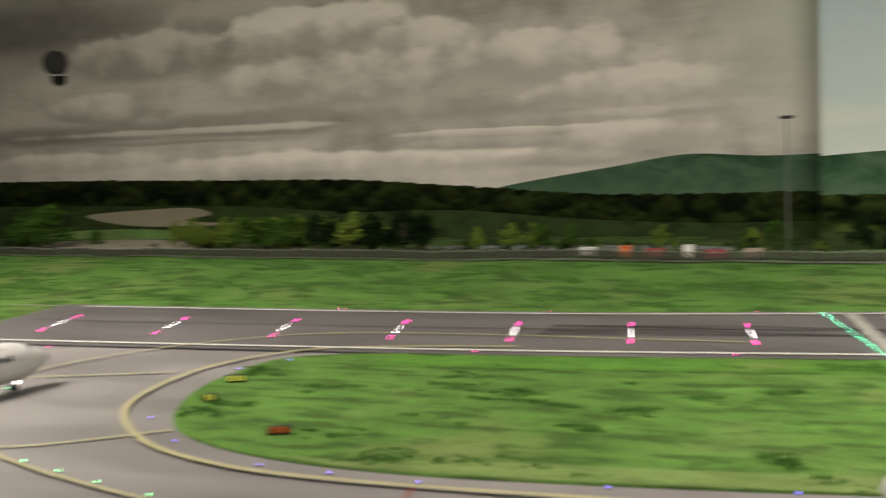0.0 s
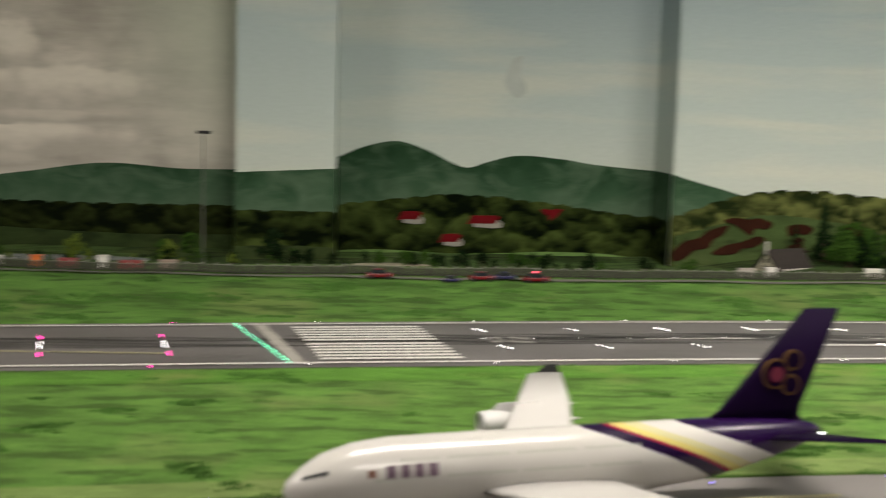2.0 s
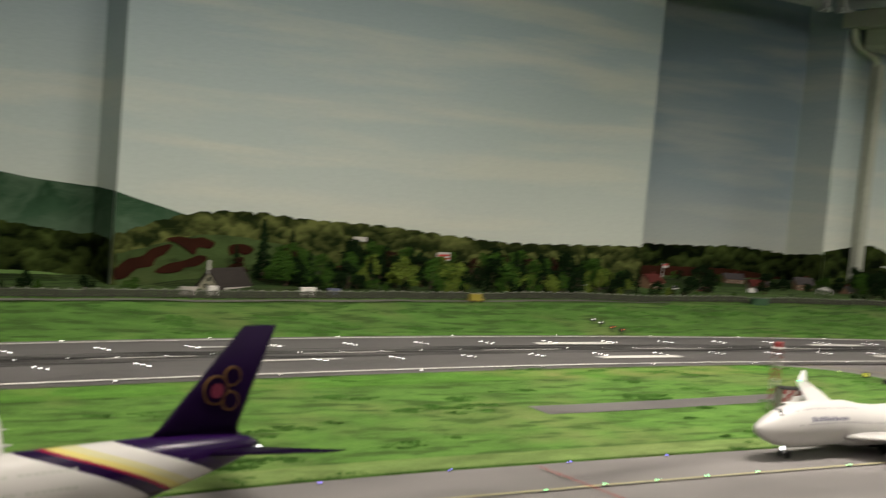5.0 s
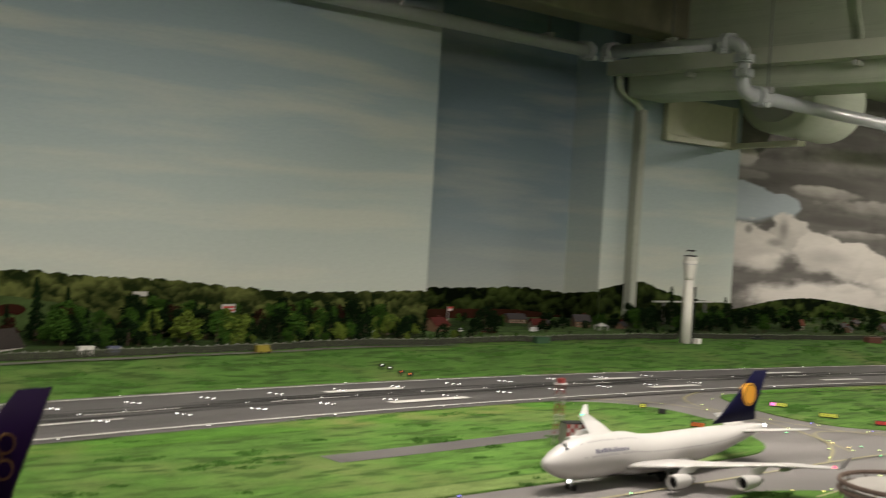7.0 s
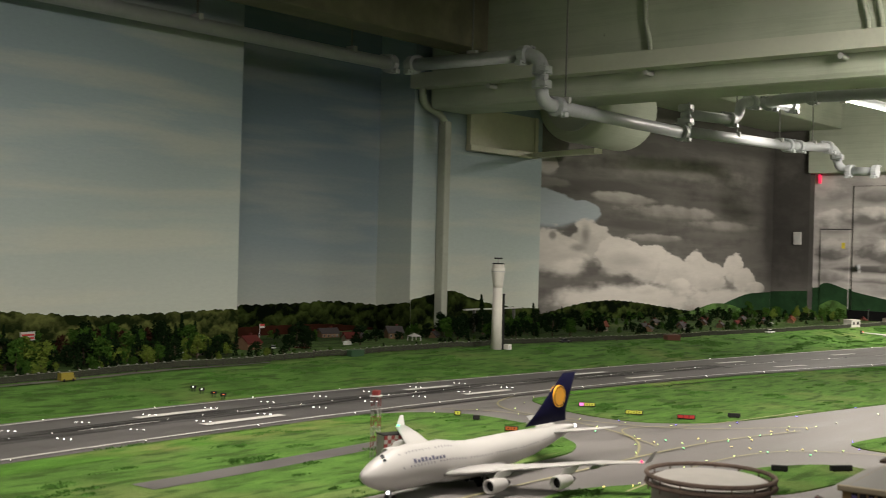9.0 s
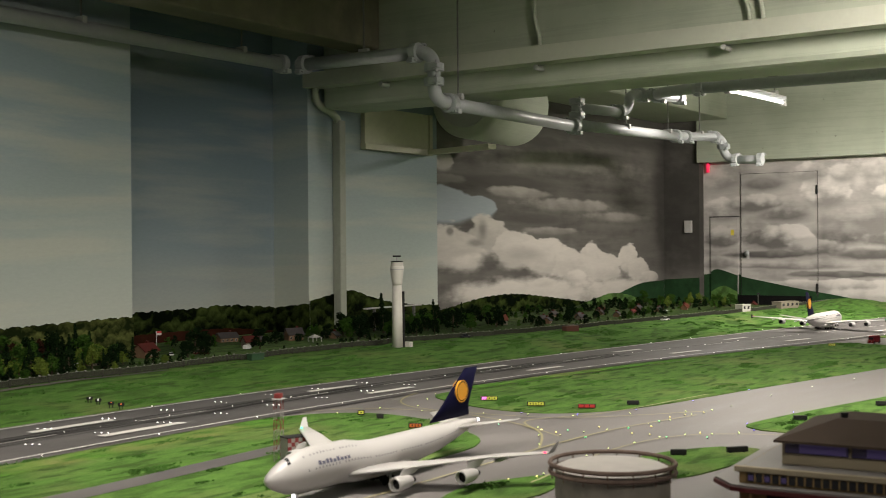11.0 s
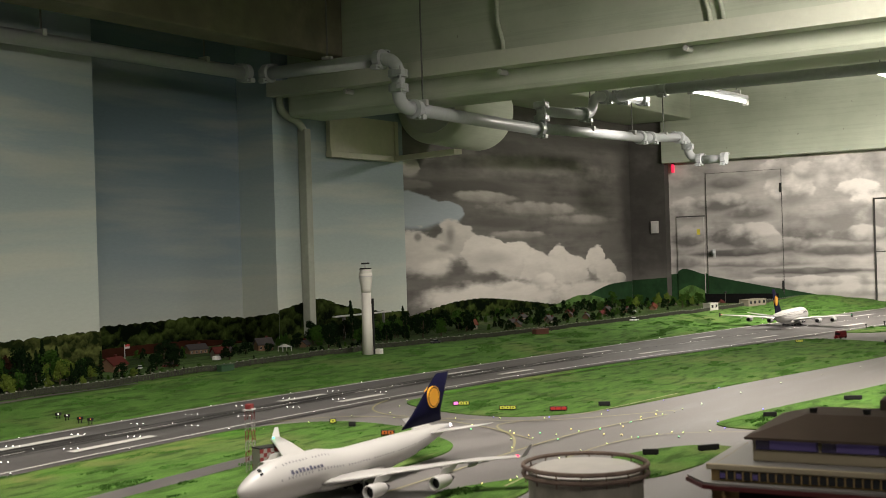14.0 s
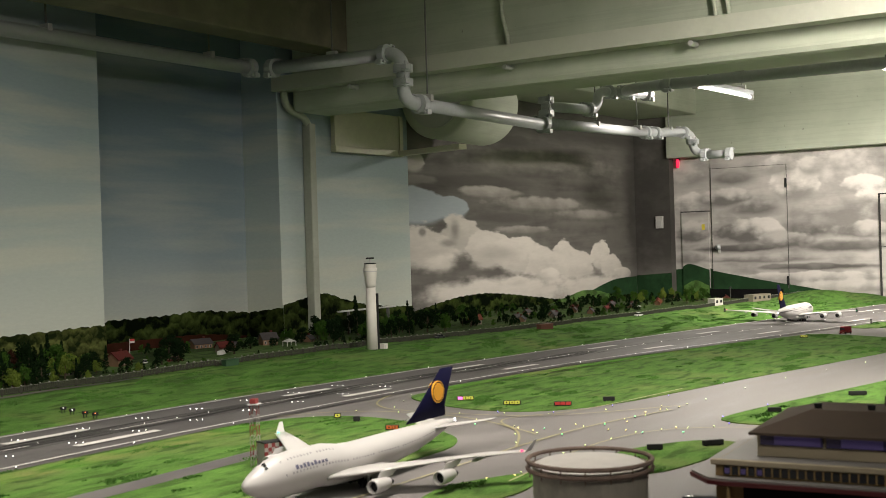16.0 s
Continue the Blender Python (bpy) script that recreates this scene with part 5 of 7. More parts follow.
    for s in (-1, 1):
        if big:
            sec = [(22.5, 18.0, s * 2.5, 4.0, 2.2), (26.5, 14.6, s * 8, 4.6, 1.8), (32.0, 10.2, s * 15, 5.6, 1.2), (38.6, 8.4, s * 27, 6.6, 0.7), (tip_le - 1.6, 5.6, s * 39.5, tip_z, 0.35)]
        else:
            sec = [(19.5, 15.5, s * 2.3, 3.6, 1.8), (24.5, 11.5, s * 8, 4.2, 1.4), (29.0, 8.6, s * 13, 4.8, 1.0), (38.0, 5.6, s * 23, 6.0, 0.6), (tip_le, 3.4, s * span, tip_z, 0.35)]
        wing = part("wing", foil(bmesh.new(), sec, h), skin_mat if not rear else WHITE, top, smooth=True)
        bm = bmesh.new()
        if big:
            foil(bm, [(tip_le + 0.2, 3.3, s * span, tip_z - 1.1, .2), (tip_le, 3.8, s * span, tip_z, .3), (tip_le + 1.4, 2.0, s * span, tip_z + 1.3, .15)], h, True)
        else:
            foil(bm, [(tip_le + 0.3, 3.0, s * span, tip_z, .3), (tip_le + 2.6, 1.2, s * (span + 0.9), tip_z + 2.1, .15)], h, True)
        part("wing_tip", bm, DARK if big else GREY, wing, "small upturned wing tip fence")
        for k in range(4):
            yy = s * (9 + (6.2 if big else 4.6) * k)
            bm = bmesh.new()
            u = abs(yy) / span
            zz = 3.9 + u * (tip_z - 4.0) - 0.55
            lathe(bm, 34 + 12.5 * u if big else 27 + 17 * u, yy, zz, [(0, 0.05), (1, .35), (3.2, .4), (5.5, .05)], h, 10)
            part("flap_fairing", bm, GREY, wing, smooth=True)
        for yy, ex, ez, r in (((14.9, 25.5, 3.1, 1.75), (25.7, 32.6, 4.1, 1.7)) if big else ((11.7, 22.0, 2.3, 1.35), (20.8, 30.5, 3.1, 1.3))):
            bm = bmesh.new()
            lathe(bm, ex, s * yy, ez, [(1.2, r * .78), (0.25, r * .80), (0, r * .90), (.25, r), (1.6, r * 1.05), (3.6, r * .98), (5.2, r * .72)], h, 26, False)
            eng = part("engine", bm, [GREY if big else WHITE], wing, "engine nacelle with a dark intake", smooth=True)
            bm = bmesh.new()
            lathe(bm, ex + 1.2, s * yy, ez, [(-.5, .05), (0, .45), (.02, r * .80), (.1, r * .80)], h, 22)
            part("fan", bm, DARK, eng, smooth=True)
            bm = bmesh.new()
            lathe(bm, ex + 4.6, s * yy, ez, [(0, r * .7), (.8, r * .62), (2.0, r * .3), (2.6, .05)], h, 18)
            part("engine_core", bm, DARK, wing, smooth=True)
            bm = bmesh.new()
            foil(bm, [(ex + 1.5, 5.2, s * yy, ez + r * .85, .45), (ex + 2.8, 6.5, s * yy, ez + r + 1.1, .45)], h, True)
            part("pylon", bm, GREY if big else WHITE, wing)
        zs, ls, rise = (7.7, 60.5, 2.7) if big else (7.0, 58.5, 1.4)
        sp = 15.2 if big else 11.1
        part("tailplane", foil(bmesh.new(), [(ls, 9.5, s * .9, zs, 1.0), (ls + 9.5, 3.2, s * sp, zs + rise, .25)], h), rear or skin_mat, top, smooth=True)
    zf = (24.1 if big else 19.4) * fin_gain
    fin0, root = (56.0, 13.5) if big else (54.5, 12.5)
    fin = part("fin", foil(bmesh.new(), [(fin0 - (4.6 if big else 3.5), root + (2.0 if big else 3.5), 0, 9.0, .5), (fin0 - (1.0 if big else -.3), root - (1.3 if big else .4), 0, 11.3, 1.0), (fin0 + 10.8, 5.4, 0, zf, .35)], h, True), fin_mat, top, smooth=True)
    cx, cz, r = (fin0 + 9.2, 11 + (zf - 11) * 0.46, 2.95) if big else (fin0 + 9.0, 11 + (zf - 11) * 0.42, 2.4)
    for rr, dd, m, ex, ez in emblem:
        bm = bmesh.new()
        bmesh.ops.create_cone(bm, cap_ends=True, segments=36, radius1=rr * r * SC, radius2=rr * r * SC, depth=dd * SC, matrix=Matrix.Translation(Vector((h - cx + ex * r, 0, cz + ez * r)) * SC) @ pose(0, 0, 0, 90))
        part("fin_emblem", bm, m, fin, "round emblem on the fin")
    gear(top, h, 5.5 if big else 8, 0, 3.5, 1, .4)
    for gx, gy in (((32.5, 4.6), (32.5, -4.6), (35.5, 2.2), (35.5, -2.2)) if big else ((31, 4.4), (31, -4.4), (33.5, 1.9), (33.5, -1.9))):
        gear(top, h, gx, gy, 3.5, 2, .5)
    bm = bmesh.new()
    bmesh.ops.create_icosphere(bm, subdivisions=1, radius=0.42 * SC, matrix=Matrix.Translation(Vector((h - st[-1][0] - 0.2, 0, st[-1][1] - (0.45 if big else 0))) * SC))
    part("tail_lamp", bm, glow("glow_white_lamp", (1, 0.98, 1.0), 6), top)
    for s, key, c in ((1, "glow_port", (1, 0.02, 0.1)), (-1, "glow_starboard", (0.05, 1, 0.3)))[:1 if rear else 2]:
        bm = bmesh.new()
        bmesh.ops.create_icosphere(bm, subdivisions=1, radius=0.3 * SC, matrix=Matrix.Translation(Vector((h - tip_le - 0.4, s * (span - 0.6), tip_z + 0.2)) * SC))
        part("wing_lamp", bm, glow(key, c, 4), top)
    bm = bmesh.new()
    bmesh.ops.create_icosphere(bm, subdivisions=1, radius=0.34 * SC, matrix=Matrix.Translation(Vector((h - 5.0 if big else h - 7.3, 0, 1.7)) * SC))
    part("taxi_lamp", bm, glow("glow_white_lamp", (1, 0.98, 1.0), 6), top)
    return top


banded, t_, p_ = nodes_of("white_with_purple_bands")
sp_ = t_.nodes.new("ShaderNodeSeparateXYZ")
link(t_, t_.nodes.new("ShaderNodeTexCoord").outputs["Object"], sp_.inputs[0])
zz_ = math_node(t_, "MULTIPLY", sp_.outputs["Z"], math_node(t_, "ADD", math_node(t_, "MULTIPLY", sp_.outputs["Z"], 14.0), 0.35))
u_ = math_node(t_, "DIVIDE", math_node(t_, "SUBTRACT", math_node(t_, "SUBTRACT", zz_, sp_.outputs["X"]), 0.2), 0.2)
link(t_, ramp(t_, u_, [(0, (.47, .46, .435)), (.08, (.010, .002, .026)), (.25, (.22, .012, .04)), (.30, (.50, .43, .14)), (.40, (.46, .44, .25)), (.52, (.47, .46, .435)), (.78, (.012, .002, .032))], "CONSTANT"), p_.inputs["Base Color"])
p_.inputs["Roughness"].default_value = 0.22
NT = [(9.5, 19.5, 0.20, 0.48, 9, NAVY)]
DL = [(1.0, 1.12, GOLD, 0, 0), (0.90, 1.16, NAVY, 0, 0), (0.82, 1.20, GOLD, 0, 0)]
GOLDLINE = mat("dull_gold_paint", (0.085, 0.045, 0.015), 0.5, vary=0.1, spec=0.1)
airliner("passenger_jet", 7.40, 2.25, 1.2, "double_deck", WHITE, NAVY, "white double-deck model airliner with a navy fin on the runway", "airliners", NT, DL, size=0.95)
airliner("parked_jet", 0.3076, 1.5472, 193.9, "double_deck", banded, PURPLE, "white and purple double-deck model airliner on the taxiway", "airliners", [(11.1, 17.7, 0.08, 0.44, 4, mat("faded_lettering", (0.10, 0.06, 0.09), 0.5)), (9.0, 10.3, 0.16, 0.38, 1, mat("brown_mark", (0.12, 0.04, 0.02), 0.5))], [(0.66, 1.04, GOLDLINE, 0.76, -0.40), (0.575, 1.06, PURPLE, 0.76, -0.40), (0.45, 1.08, GOLDLINE, -0.06, 0.18), (0.365, 1.10, PURPLE, -0.06, 0.18), (0.45, 1.08, GOLDLINE, -0.02, -0.92), (0.365, 1.10, PURPLE, -0.02, -0.92), (0.33, 1.15, MAGENTA, 0.72, -0.42)], rear=PURPLE, size=1.042)
airliner("taxiing_jet", 2.157, 1.667, 181.65, "hump", WHITE, NAVY, "white four-engine model jumbo with a navy fin, taxiing", "airliners", [(11, 20.5, 0.27, 0.47, 9, mat("title_slate", (0.09, 0.09, 0.14), 0.5))], DL, size=1.075)
airliner("waiting_jet", -1.87, 1.53, 76, "hump", WHITE, NAVY, "white model airliner waiting at the runway's end", "airliners", NT, DL)

# ---- the edge of the airfield: fence, tower, village ----
FX = (-7.0, -3.1, -1.5, -0.3, 0.7, 2.45, 3.6, 4.55, 5.7, 7.6, 9.9)
FY = (3.52, 3.48, 3.42, 3.40, 3.46, 3.58, 3.60, 3.57, 3.33, 3.06, 2.85)


def fence_y(x):
    return bend(FX, FY, x)


def land(x, y):
    return bank_height(x, y)


rng = random.Random(7)
FENCE_GREY = mat("weathered_fence", (0.038, 0.040, 0.029), 0.8, vary=0.3, scale=60)
fence = thing("fence", 0, fence_y(0), land(0, fence_y(0)), 0, "weathered grey-brown board fence along the edge of the airfield", "fence")
bm = bmesh.new()
box(bm, -0.0022, 0.0022, -0.0026, 0.0026, -0.012, 0.0258, 0.0008)
post_mesh = mesh_from(bm, "fence_post")
comb = [(0.0, 0.003), (0.082, 0.003), (0.082, 0.006)]
for k in reversed(range(10)):
    x0, top = 0.0012 + 0.0082 * k, 0.0240 + 0.0012 * math.sin(k * 2.3)
    comb += [(x0 + 0.0056, 0.006), (x0 + 0.0056, top), (x0, top), (x0, 0.006)]
bm = slab(bmesh.new(), comb + [(0.0, 0.006)], 0.0002, 0.0018)
bmesh.ops.transform(bm, matrix=pose(0, 0, 0, 90), verts=bm.verts[:])
panel_mesh = mesh_from(bm, "fence_panel")
rail_mesh = mesh_from(boxed(0.0, 0.082, -0.0014, 0.0014, 0.0236, 0.0252), "fence_rail")
rail_mesh.materials.append(mat("fence_rail_grey", (0.15, 0.155, 0.125), 0.8, vary=0.25, scale=60))
bm = bmesh.new()
for a in (0.0, 0.041):
    box(bm, a - 0.0024, a + 0.0024, -0.003, 0.003, 0.0255, 0.0295, 0.0006)
cap_mesh = mesh_from(bm, "fence_cap")
cap_mesh.materials.append(mat("fence_cap_pale", (0.28, 0.28, 0.25), 0.8, vary=0.25, scale=60))
for me in (post_mesh, panel_mesh):
    me.materials.append(FENCE_GREY)
o = Vector((0, fence_y(0), land(0, fence_y(0))))
x = -6.6
while x < 9.7:
    y, y2 = fence_y(x), fence_y(x + 0.082)
    for nm, me in (("post", post_mesh), ("panel", panel_mesh), ("rail", rail_mesh), ("post_cap", cap_mesh)):
        ob = new(nm, me)
        ob.parent = fence
        ob.matrix_basis = Matrix.Translation(Vector((x, y, land(x, y))) - o) @ pose(0, 0, 0, rng.uniform(-2, 2), 0, math.degrees(math.atan2(y2 - y, 0.082)))
    x += 0.082
bm = bmesh.new()
last = None
for k in range(120):
    x = -6.8 + 10.0 * k / 119
    row = [bm.verts.new((x, fence_y(x) - d, land(x, fence_y(x) - d) + 0.004)) for d in (0.052, 0.040, 0.030)]
    if last:
        for a in (0, 1):
            bm.faces.new((last[a], row[a], row[a + 1], last[a + 1]))
    last = row
SCRUB = grass_mat("scrub_floor", (0.042, 0.078, 0.018), (0.12, 0.15, 0.05), 0.25)
scrub = bmesh.new()
last = None
for k in range(170):
    x = -6.9 + 16.9 * k / 169
    row = [scrub.verts.new((x, fence_y(x) + 0.02 + (4.66 - fence_y(x)) * j / 8, land(x, fence_y(x) + 0.02 + (4.66 - fence_y(x)) * j / 8) + 0.005 + 0.004 * noise.noise((x * 9, j * 1.3, 5)))) for j in range(9)]
    if last:
        for j in range(8):
            scrub.faces.new((last[j], row[j], row[j + 1], last[j + 1])).material_index = 1 if (x < 1.3 or 3.3 < x < 4.9) and noise.noise((x * 1.7, j * 0.25, 3.3)) > -0.12 else 0
    last = row
MEADOW = grass_mat("garden_meadow", (0.085, 0.150, 0.040), (0.15, 0.19, 0.07))
structure("scrub_ground", scrub, [SCRUB, MEADOW], "dark olive scrub and garden ground behind the fence", "ground", True)
structure("service_road", bm, mat("path_grey", (0.12, 0.12, 0.10), 0.8, vary=0.2), "narrow pale grey kerb path along the fence", "path", True)

LEAF = [mat("leaf_dark", (0.007, 0.017, 0.005), 0.9, vary=0.4, scale=120, spec=0.04), mat("leaf_mid", (0.035, 0.080, 0.012), 0.9, vary=0.4, scale=120, spec=0.04), mat("leaf_light", (0.105, 0.150, 0.020), 0.9, vary=0.35, scale=120, spec=0.15), mat("leaf_rust", (0.028, 0.012, 0.007), 0.9, vary=0.35, scale=120, spec=0.04)]
BARK = mat("bark", (0.06, 0.045, 0.03), 0.9, vary=0.3, scale=90)


def leaf(bm, p, size, r):
    n = Vector((r.uniform(-1, 1), r.uniform(-1, 1), r.uniform(-0.3, 1))).normalized()
    a = n.orthogonal().normalized() * size
    b = n.cross(a)
    bm.faces.new([bm.verts.new(p + q) for q in (a * 0.9, b * 0.6, -a * 0.7 + n * size * 0.3, -b * 0.6)])


def tree(kind, leaves, seed, label):
    """A model tree one unit high: a tapered trunk with limbs and a crown of small leaf flakes."""
    r = random.Random(seed)
    top = thing("tree", 0, 0, -3, 0, label, "tree", "trees behind the fence")
    bm = bmesh.new()
    tube(bm, [(0, 0, -0.05), (0.01, 0, 0.2), (-0.01, 0.01, 0.5), (0.0, 0.0, 0.85)], [0.045, 0.032, 0.02, 0.004], 7)
    knots = []
    if kind == "round":
        for k in range(22):
            a, h = r.uniform(0, 6.28), r.uniform(0.30, 0.92)
            d = r.uniform(0.08, 0.34) * math.sin(min(1, (1.05 - h) * 1.9) * 1.5)
            c = Vector((d * math.cos(a), d * math.sin(a), h))
            knots.append((c, r.uniform(0.09, 0.16)))
            if k < 6:
                tube(bm, [(0, 0, h * 0.6), tuple(c * 0.9)], [0.012, 0.004], 5)
    part("trunk", bm, BARK, top)
    bm = bmesh.new()
    if kind == "round":
        for c, rad in knots:
            for _ in range(30):
                v = Vector((r.gauss(0, 1), r.gauss(0, 1), r.gauss(0, 1))).normalized() * rad * r.uniform(0.55, 1.1)
                leaf(bm, c + v, r.uniform(0.035, 0.07), r)
    else:
        for k in range(620):
            h = r.uniform(0.08, 1.0) ** 0.9
            rad = (1 - h) * 0.23 * (0.75 + 0.35 * math.sin(h * 44)) * r.uniform(0.4, 1.1) + 0.008
            a = r.uniform(0, 6.28)
            leaf(bm, Vector((rad * math.cos(a), rad * math.sin(a), h - rad * 0.25)), r.uniform(0.025, 0.055), r)
    part("crown", bm, leaves, top)
    return top


TREES = {
    "dark": [tree("round", LEAF[0], s, "small dark green model tree behind the fence") for s in (1, 2, 3)],
    "mid": [tree("round", LEAF[1], s, "small green leafy model tree behind the fence") for s in (4, 5, 6)],
    "light": [tree("round", LEAF[2], s, "small yellow-green leafy model tree behind the fence") for s in (7, 8)],
    "rust": [tree("round", LEAF[3], 9, "small rust-red model bush behind the fence")],
    "fir": [tree("fir", LEAF[0], s, "tall dark green model conifer behind the fence") for s in (10, 11)],
}


FAR_TREES = []


def plant(kind, x, y, height, wide=1.0, far=False):
    src = rng.choice(TREES[kind])
    if far:
        FAR_TREES.append((src, pose(x, y, land(x, y) - 0.002, rng.uniform(-4, 4), rng.uniform(-4, 4), rng.uniform(0, 360)) @ Matrix.Diagonal((height * wide, height * wide, height, 1))))
        return None
    ob = copy_thing(src, pose(x, y, land(x, y) - 0.002, rng.uniform(-4, 4), rng.uniform(-4, 4), rng.uniform(0, 360)))
    ob.scale = (height * wide, height * wide, height)
    return ob


# sandy paths and a pond in the gardens behind the fence
for name, pts, m, lab in (("garden_path", [(-3.3, 3.75), (-2.9, 3.70), (-2.75, 3.80), (-2.9, 4.0), (-3.4, 4.05), (-3.7, 3.9)], mat("sand_path", (0.26, 0.24, 0.18), 0.9, vary=0.2), "pale sandy path behind the fence"),
                          ("pond", [(-1.85, 3.93), (-1.3, 3.90), (-0.75, 3.93), (-0.8, 4.02), (-1.4, 4.05), (-1.9, 4.01)], mat("pond_water", (0.30, 0.33, 0.32), 0.15), "pale pond behind the fence"),
                          ("garden_path", [(-0.02, 3.90), (0.12, 3.88), (0.25, 3.90), (0.12, 3.94)], mat("sand_path", (0.26, 0.24, 0.18), 0.9, vary=0.2), "pale sandy path behind the fence")):
    structure(name, slab(bmesh.new(), rounded(pts), land(pts[0][0], pts[0][1]) - 0.01, land(pts[0][0], pts[0][1]) + 0.0105), m, lab, "ground")
# belts of trees: (from, to, depth before the wall, count, mix, least and greatest height)
BELTS = (
    (-5.0, -3.3, 3.62, 3.9, 12, ("mid", "dark", "mid"), 0.07, 0.17), (-2.8, -1.95, 3.66, 3.9, 34, ("light", "light", "mid"), 0.09, 0.14), (-2.15, -1.75, 3.62, 3.9, 8, ("dark",), 0.09, 0.14), (-1.5, -0.9, 3.62, 4.0, 4, ("mid", "light"), 0.06, 0.10),
    (-0.3, 1.1, 3.65, 4.3, 60, ("dark", "dark", "mid"), 0.025, 0.06), (-3.4, -0.3, 3.66, 4.25, 90, ("dark", "mid", "light", "dark"), 0.02, 0.05), (-1.6, -0.5, 3.75, 3.95, 7, ("light", "mid"), 0.07, 0.12), (-6.5, -3.3, 3.6, 4.3, 70, ("dark", "mid"), 0.03, 0.08), (1.55, 3.25, 3.92, 4.2, 80, ("dark", "mid", "fir", "rust", "mid", "fir"), 0.08, 0.15), (1.6, 2.75, 3.72, 3.9, 54, ("light", "mid", "dark", "fir", "mid"), 0.07, 0.13), (2.6, 3.22, 3.72, 3.95, 34, ("mid", "light", "dark", "fir"), 0.05, 0.11), (1.6, 3.40, 3.66, 3.76, 50, ("dark", "mid", "light", "dark"), 0.03, 0.06),
    (3.3, 4.95, 3.95, 4.45, 46, ("dark", "dark", "mid"), 0.03, 0.06), (3.2, 4.9, 3.66, 3.80, 22, ("dark", "dark", "mid"), 0.018, 0.04), (4.72, 6.1, 3.64, 4.2, 62, ("dark", "dark", "dark", "mid"), 0.06, 0.13), (5.9, 8.9, 3.30, 4.45, 240, ("dark", "dark", "dark", "mid"), 0.025, 0.07), (8.2, 9.3, 3.2, 4.3, 14, ("mid", "light"), 0.07, 0.13), (9.0, 9.9, 3.75, 4.1, 20, ("dark", "mid"), 0.03, 0.07),
)
for x0, x1, y0, y1, count, mix, h0, h1 in BELTS:
    for _ in range(count):
        x = rng.uniform(x0, x1)
        y = max(rng.uniform(y0, y1), fence_y(x) + 0.05)
        if -0.45 < x < -0.08 or 1.16 < x < 3.66 or 4.93 < x < 6.18:
            y = min(y, 4.22)
        plant(rng.choice(mix), x, y, rng.uniform(h0, h1), rng.uniform(0.75, 1.15), x > 4.7 or h1 < 0.088)
for k, (x, y, h) in enumerate(((-3.43, 3.74, 0.20), (-3.62, 3.80, 0.16), (-1.92, 3.72, 0.14), (-1.82, 3.75, 0.15), (-0.27, 3.72, 0.12))):
    plant("mid" if k < 2 else "dark", x, y, h, 1.15)
for x, y, h in ((3.59, 3.86, 0.085), (3.66, 3.83, 0.06), (3.78, 4.02, 0.115), (3.86, 4.05, 0.09), (4.06, 3.88, 0.10), (3.38, 3.84, 0.06), (4.30, 4.0, 0.07), (4.66, 3.98, 0.06), (3.97, 4.12, 0.06), (4.75, 4.05, 0.08), (3.30, 3.95, 0.09)):
    plant("dark", x, y, h, 1.25)
for x, y, h in ((3.06, 4.05, 0.15), (2.94, 4.05, 0.13), (1.63, 4.0, 0.23), (1.75, 4.0, 0.185), (5.17, 4.0, 0.225), (5.66, 4.0, 0.17), (5.95, 4.0, 0.14), (2.71, 3.95, 0.15), (2.85, 3.95, 0.12), (2.99, 4.0, 0.14), (3.11, 4.0, 0.175), (2.3, 4.1, 0.13), (3.4, 4.0, 0.10)):
    plant("fir", x, y, h, 0.85)

# the farther trees and the low shrubs, too many to count
verts, faces, slots, mats = [], [], [], [BARK, *LEAF]
for src, m in FAR_TREES:
    for child in src.children:
        me, n = child.data, len(verts)
        verts += [tuple(m @ v.co) for v in me.vertices]
        faces += [tuple(n + k for k in p.vertices) for p in me.polygons]
        slots += [mats.index(me.materials[0])] * len(me.polygons)
me = bpy.data.meshes.new("far_trees")
me.from_pydata(verts, [], faces)
for m in mats:
    me.materials.append(m)
me.polygons.foreach_set("material_index", slots)
tagged(new("far_trees", me), "dense small dark green trees and shrubs around the village", "trees", kind="stuff")
for group in TREES.values():
    for src in group:
        for ob in (*src.children, src):
            bpy.data.objects.remove(ob)

HOUSE_WALL = [mat("house_cream", (0.19, 0.17, 0.13), 0.8, vary=0.1), mat("house_white", (0.42, 0.41, 0.37), 0.8, vary=0.08), mat("house_brown", (0.16, 0.10, 0.06), 0.8, vary=0.15)]
ROOF = [mat("roof_red", (0.075, 0.016, 0.013), 0.75, vary=0.25, scale=90), mat("roof_dark", (0.05, 0.045, 0.045), 0.75, vary=0.25, scale=90), mat("roof_orange", (0.12, 0.038, 0.02), 0.75, vary=0.2, scale=90)]


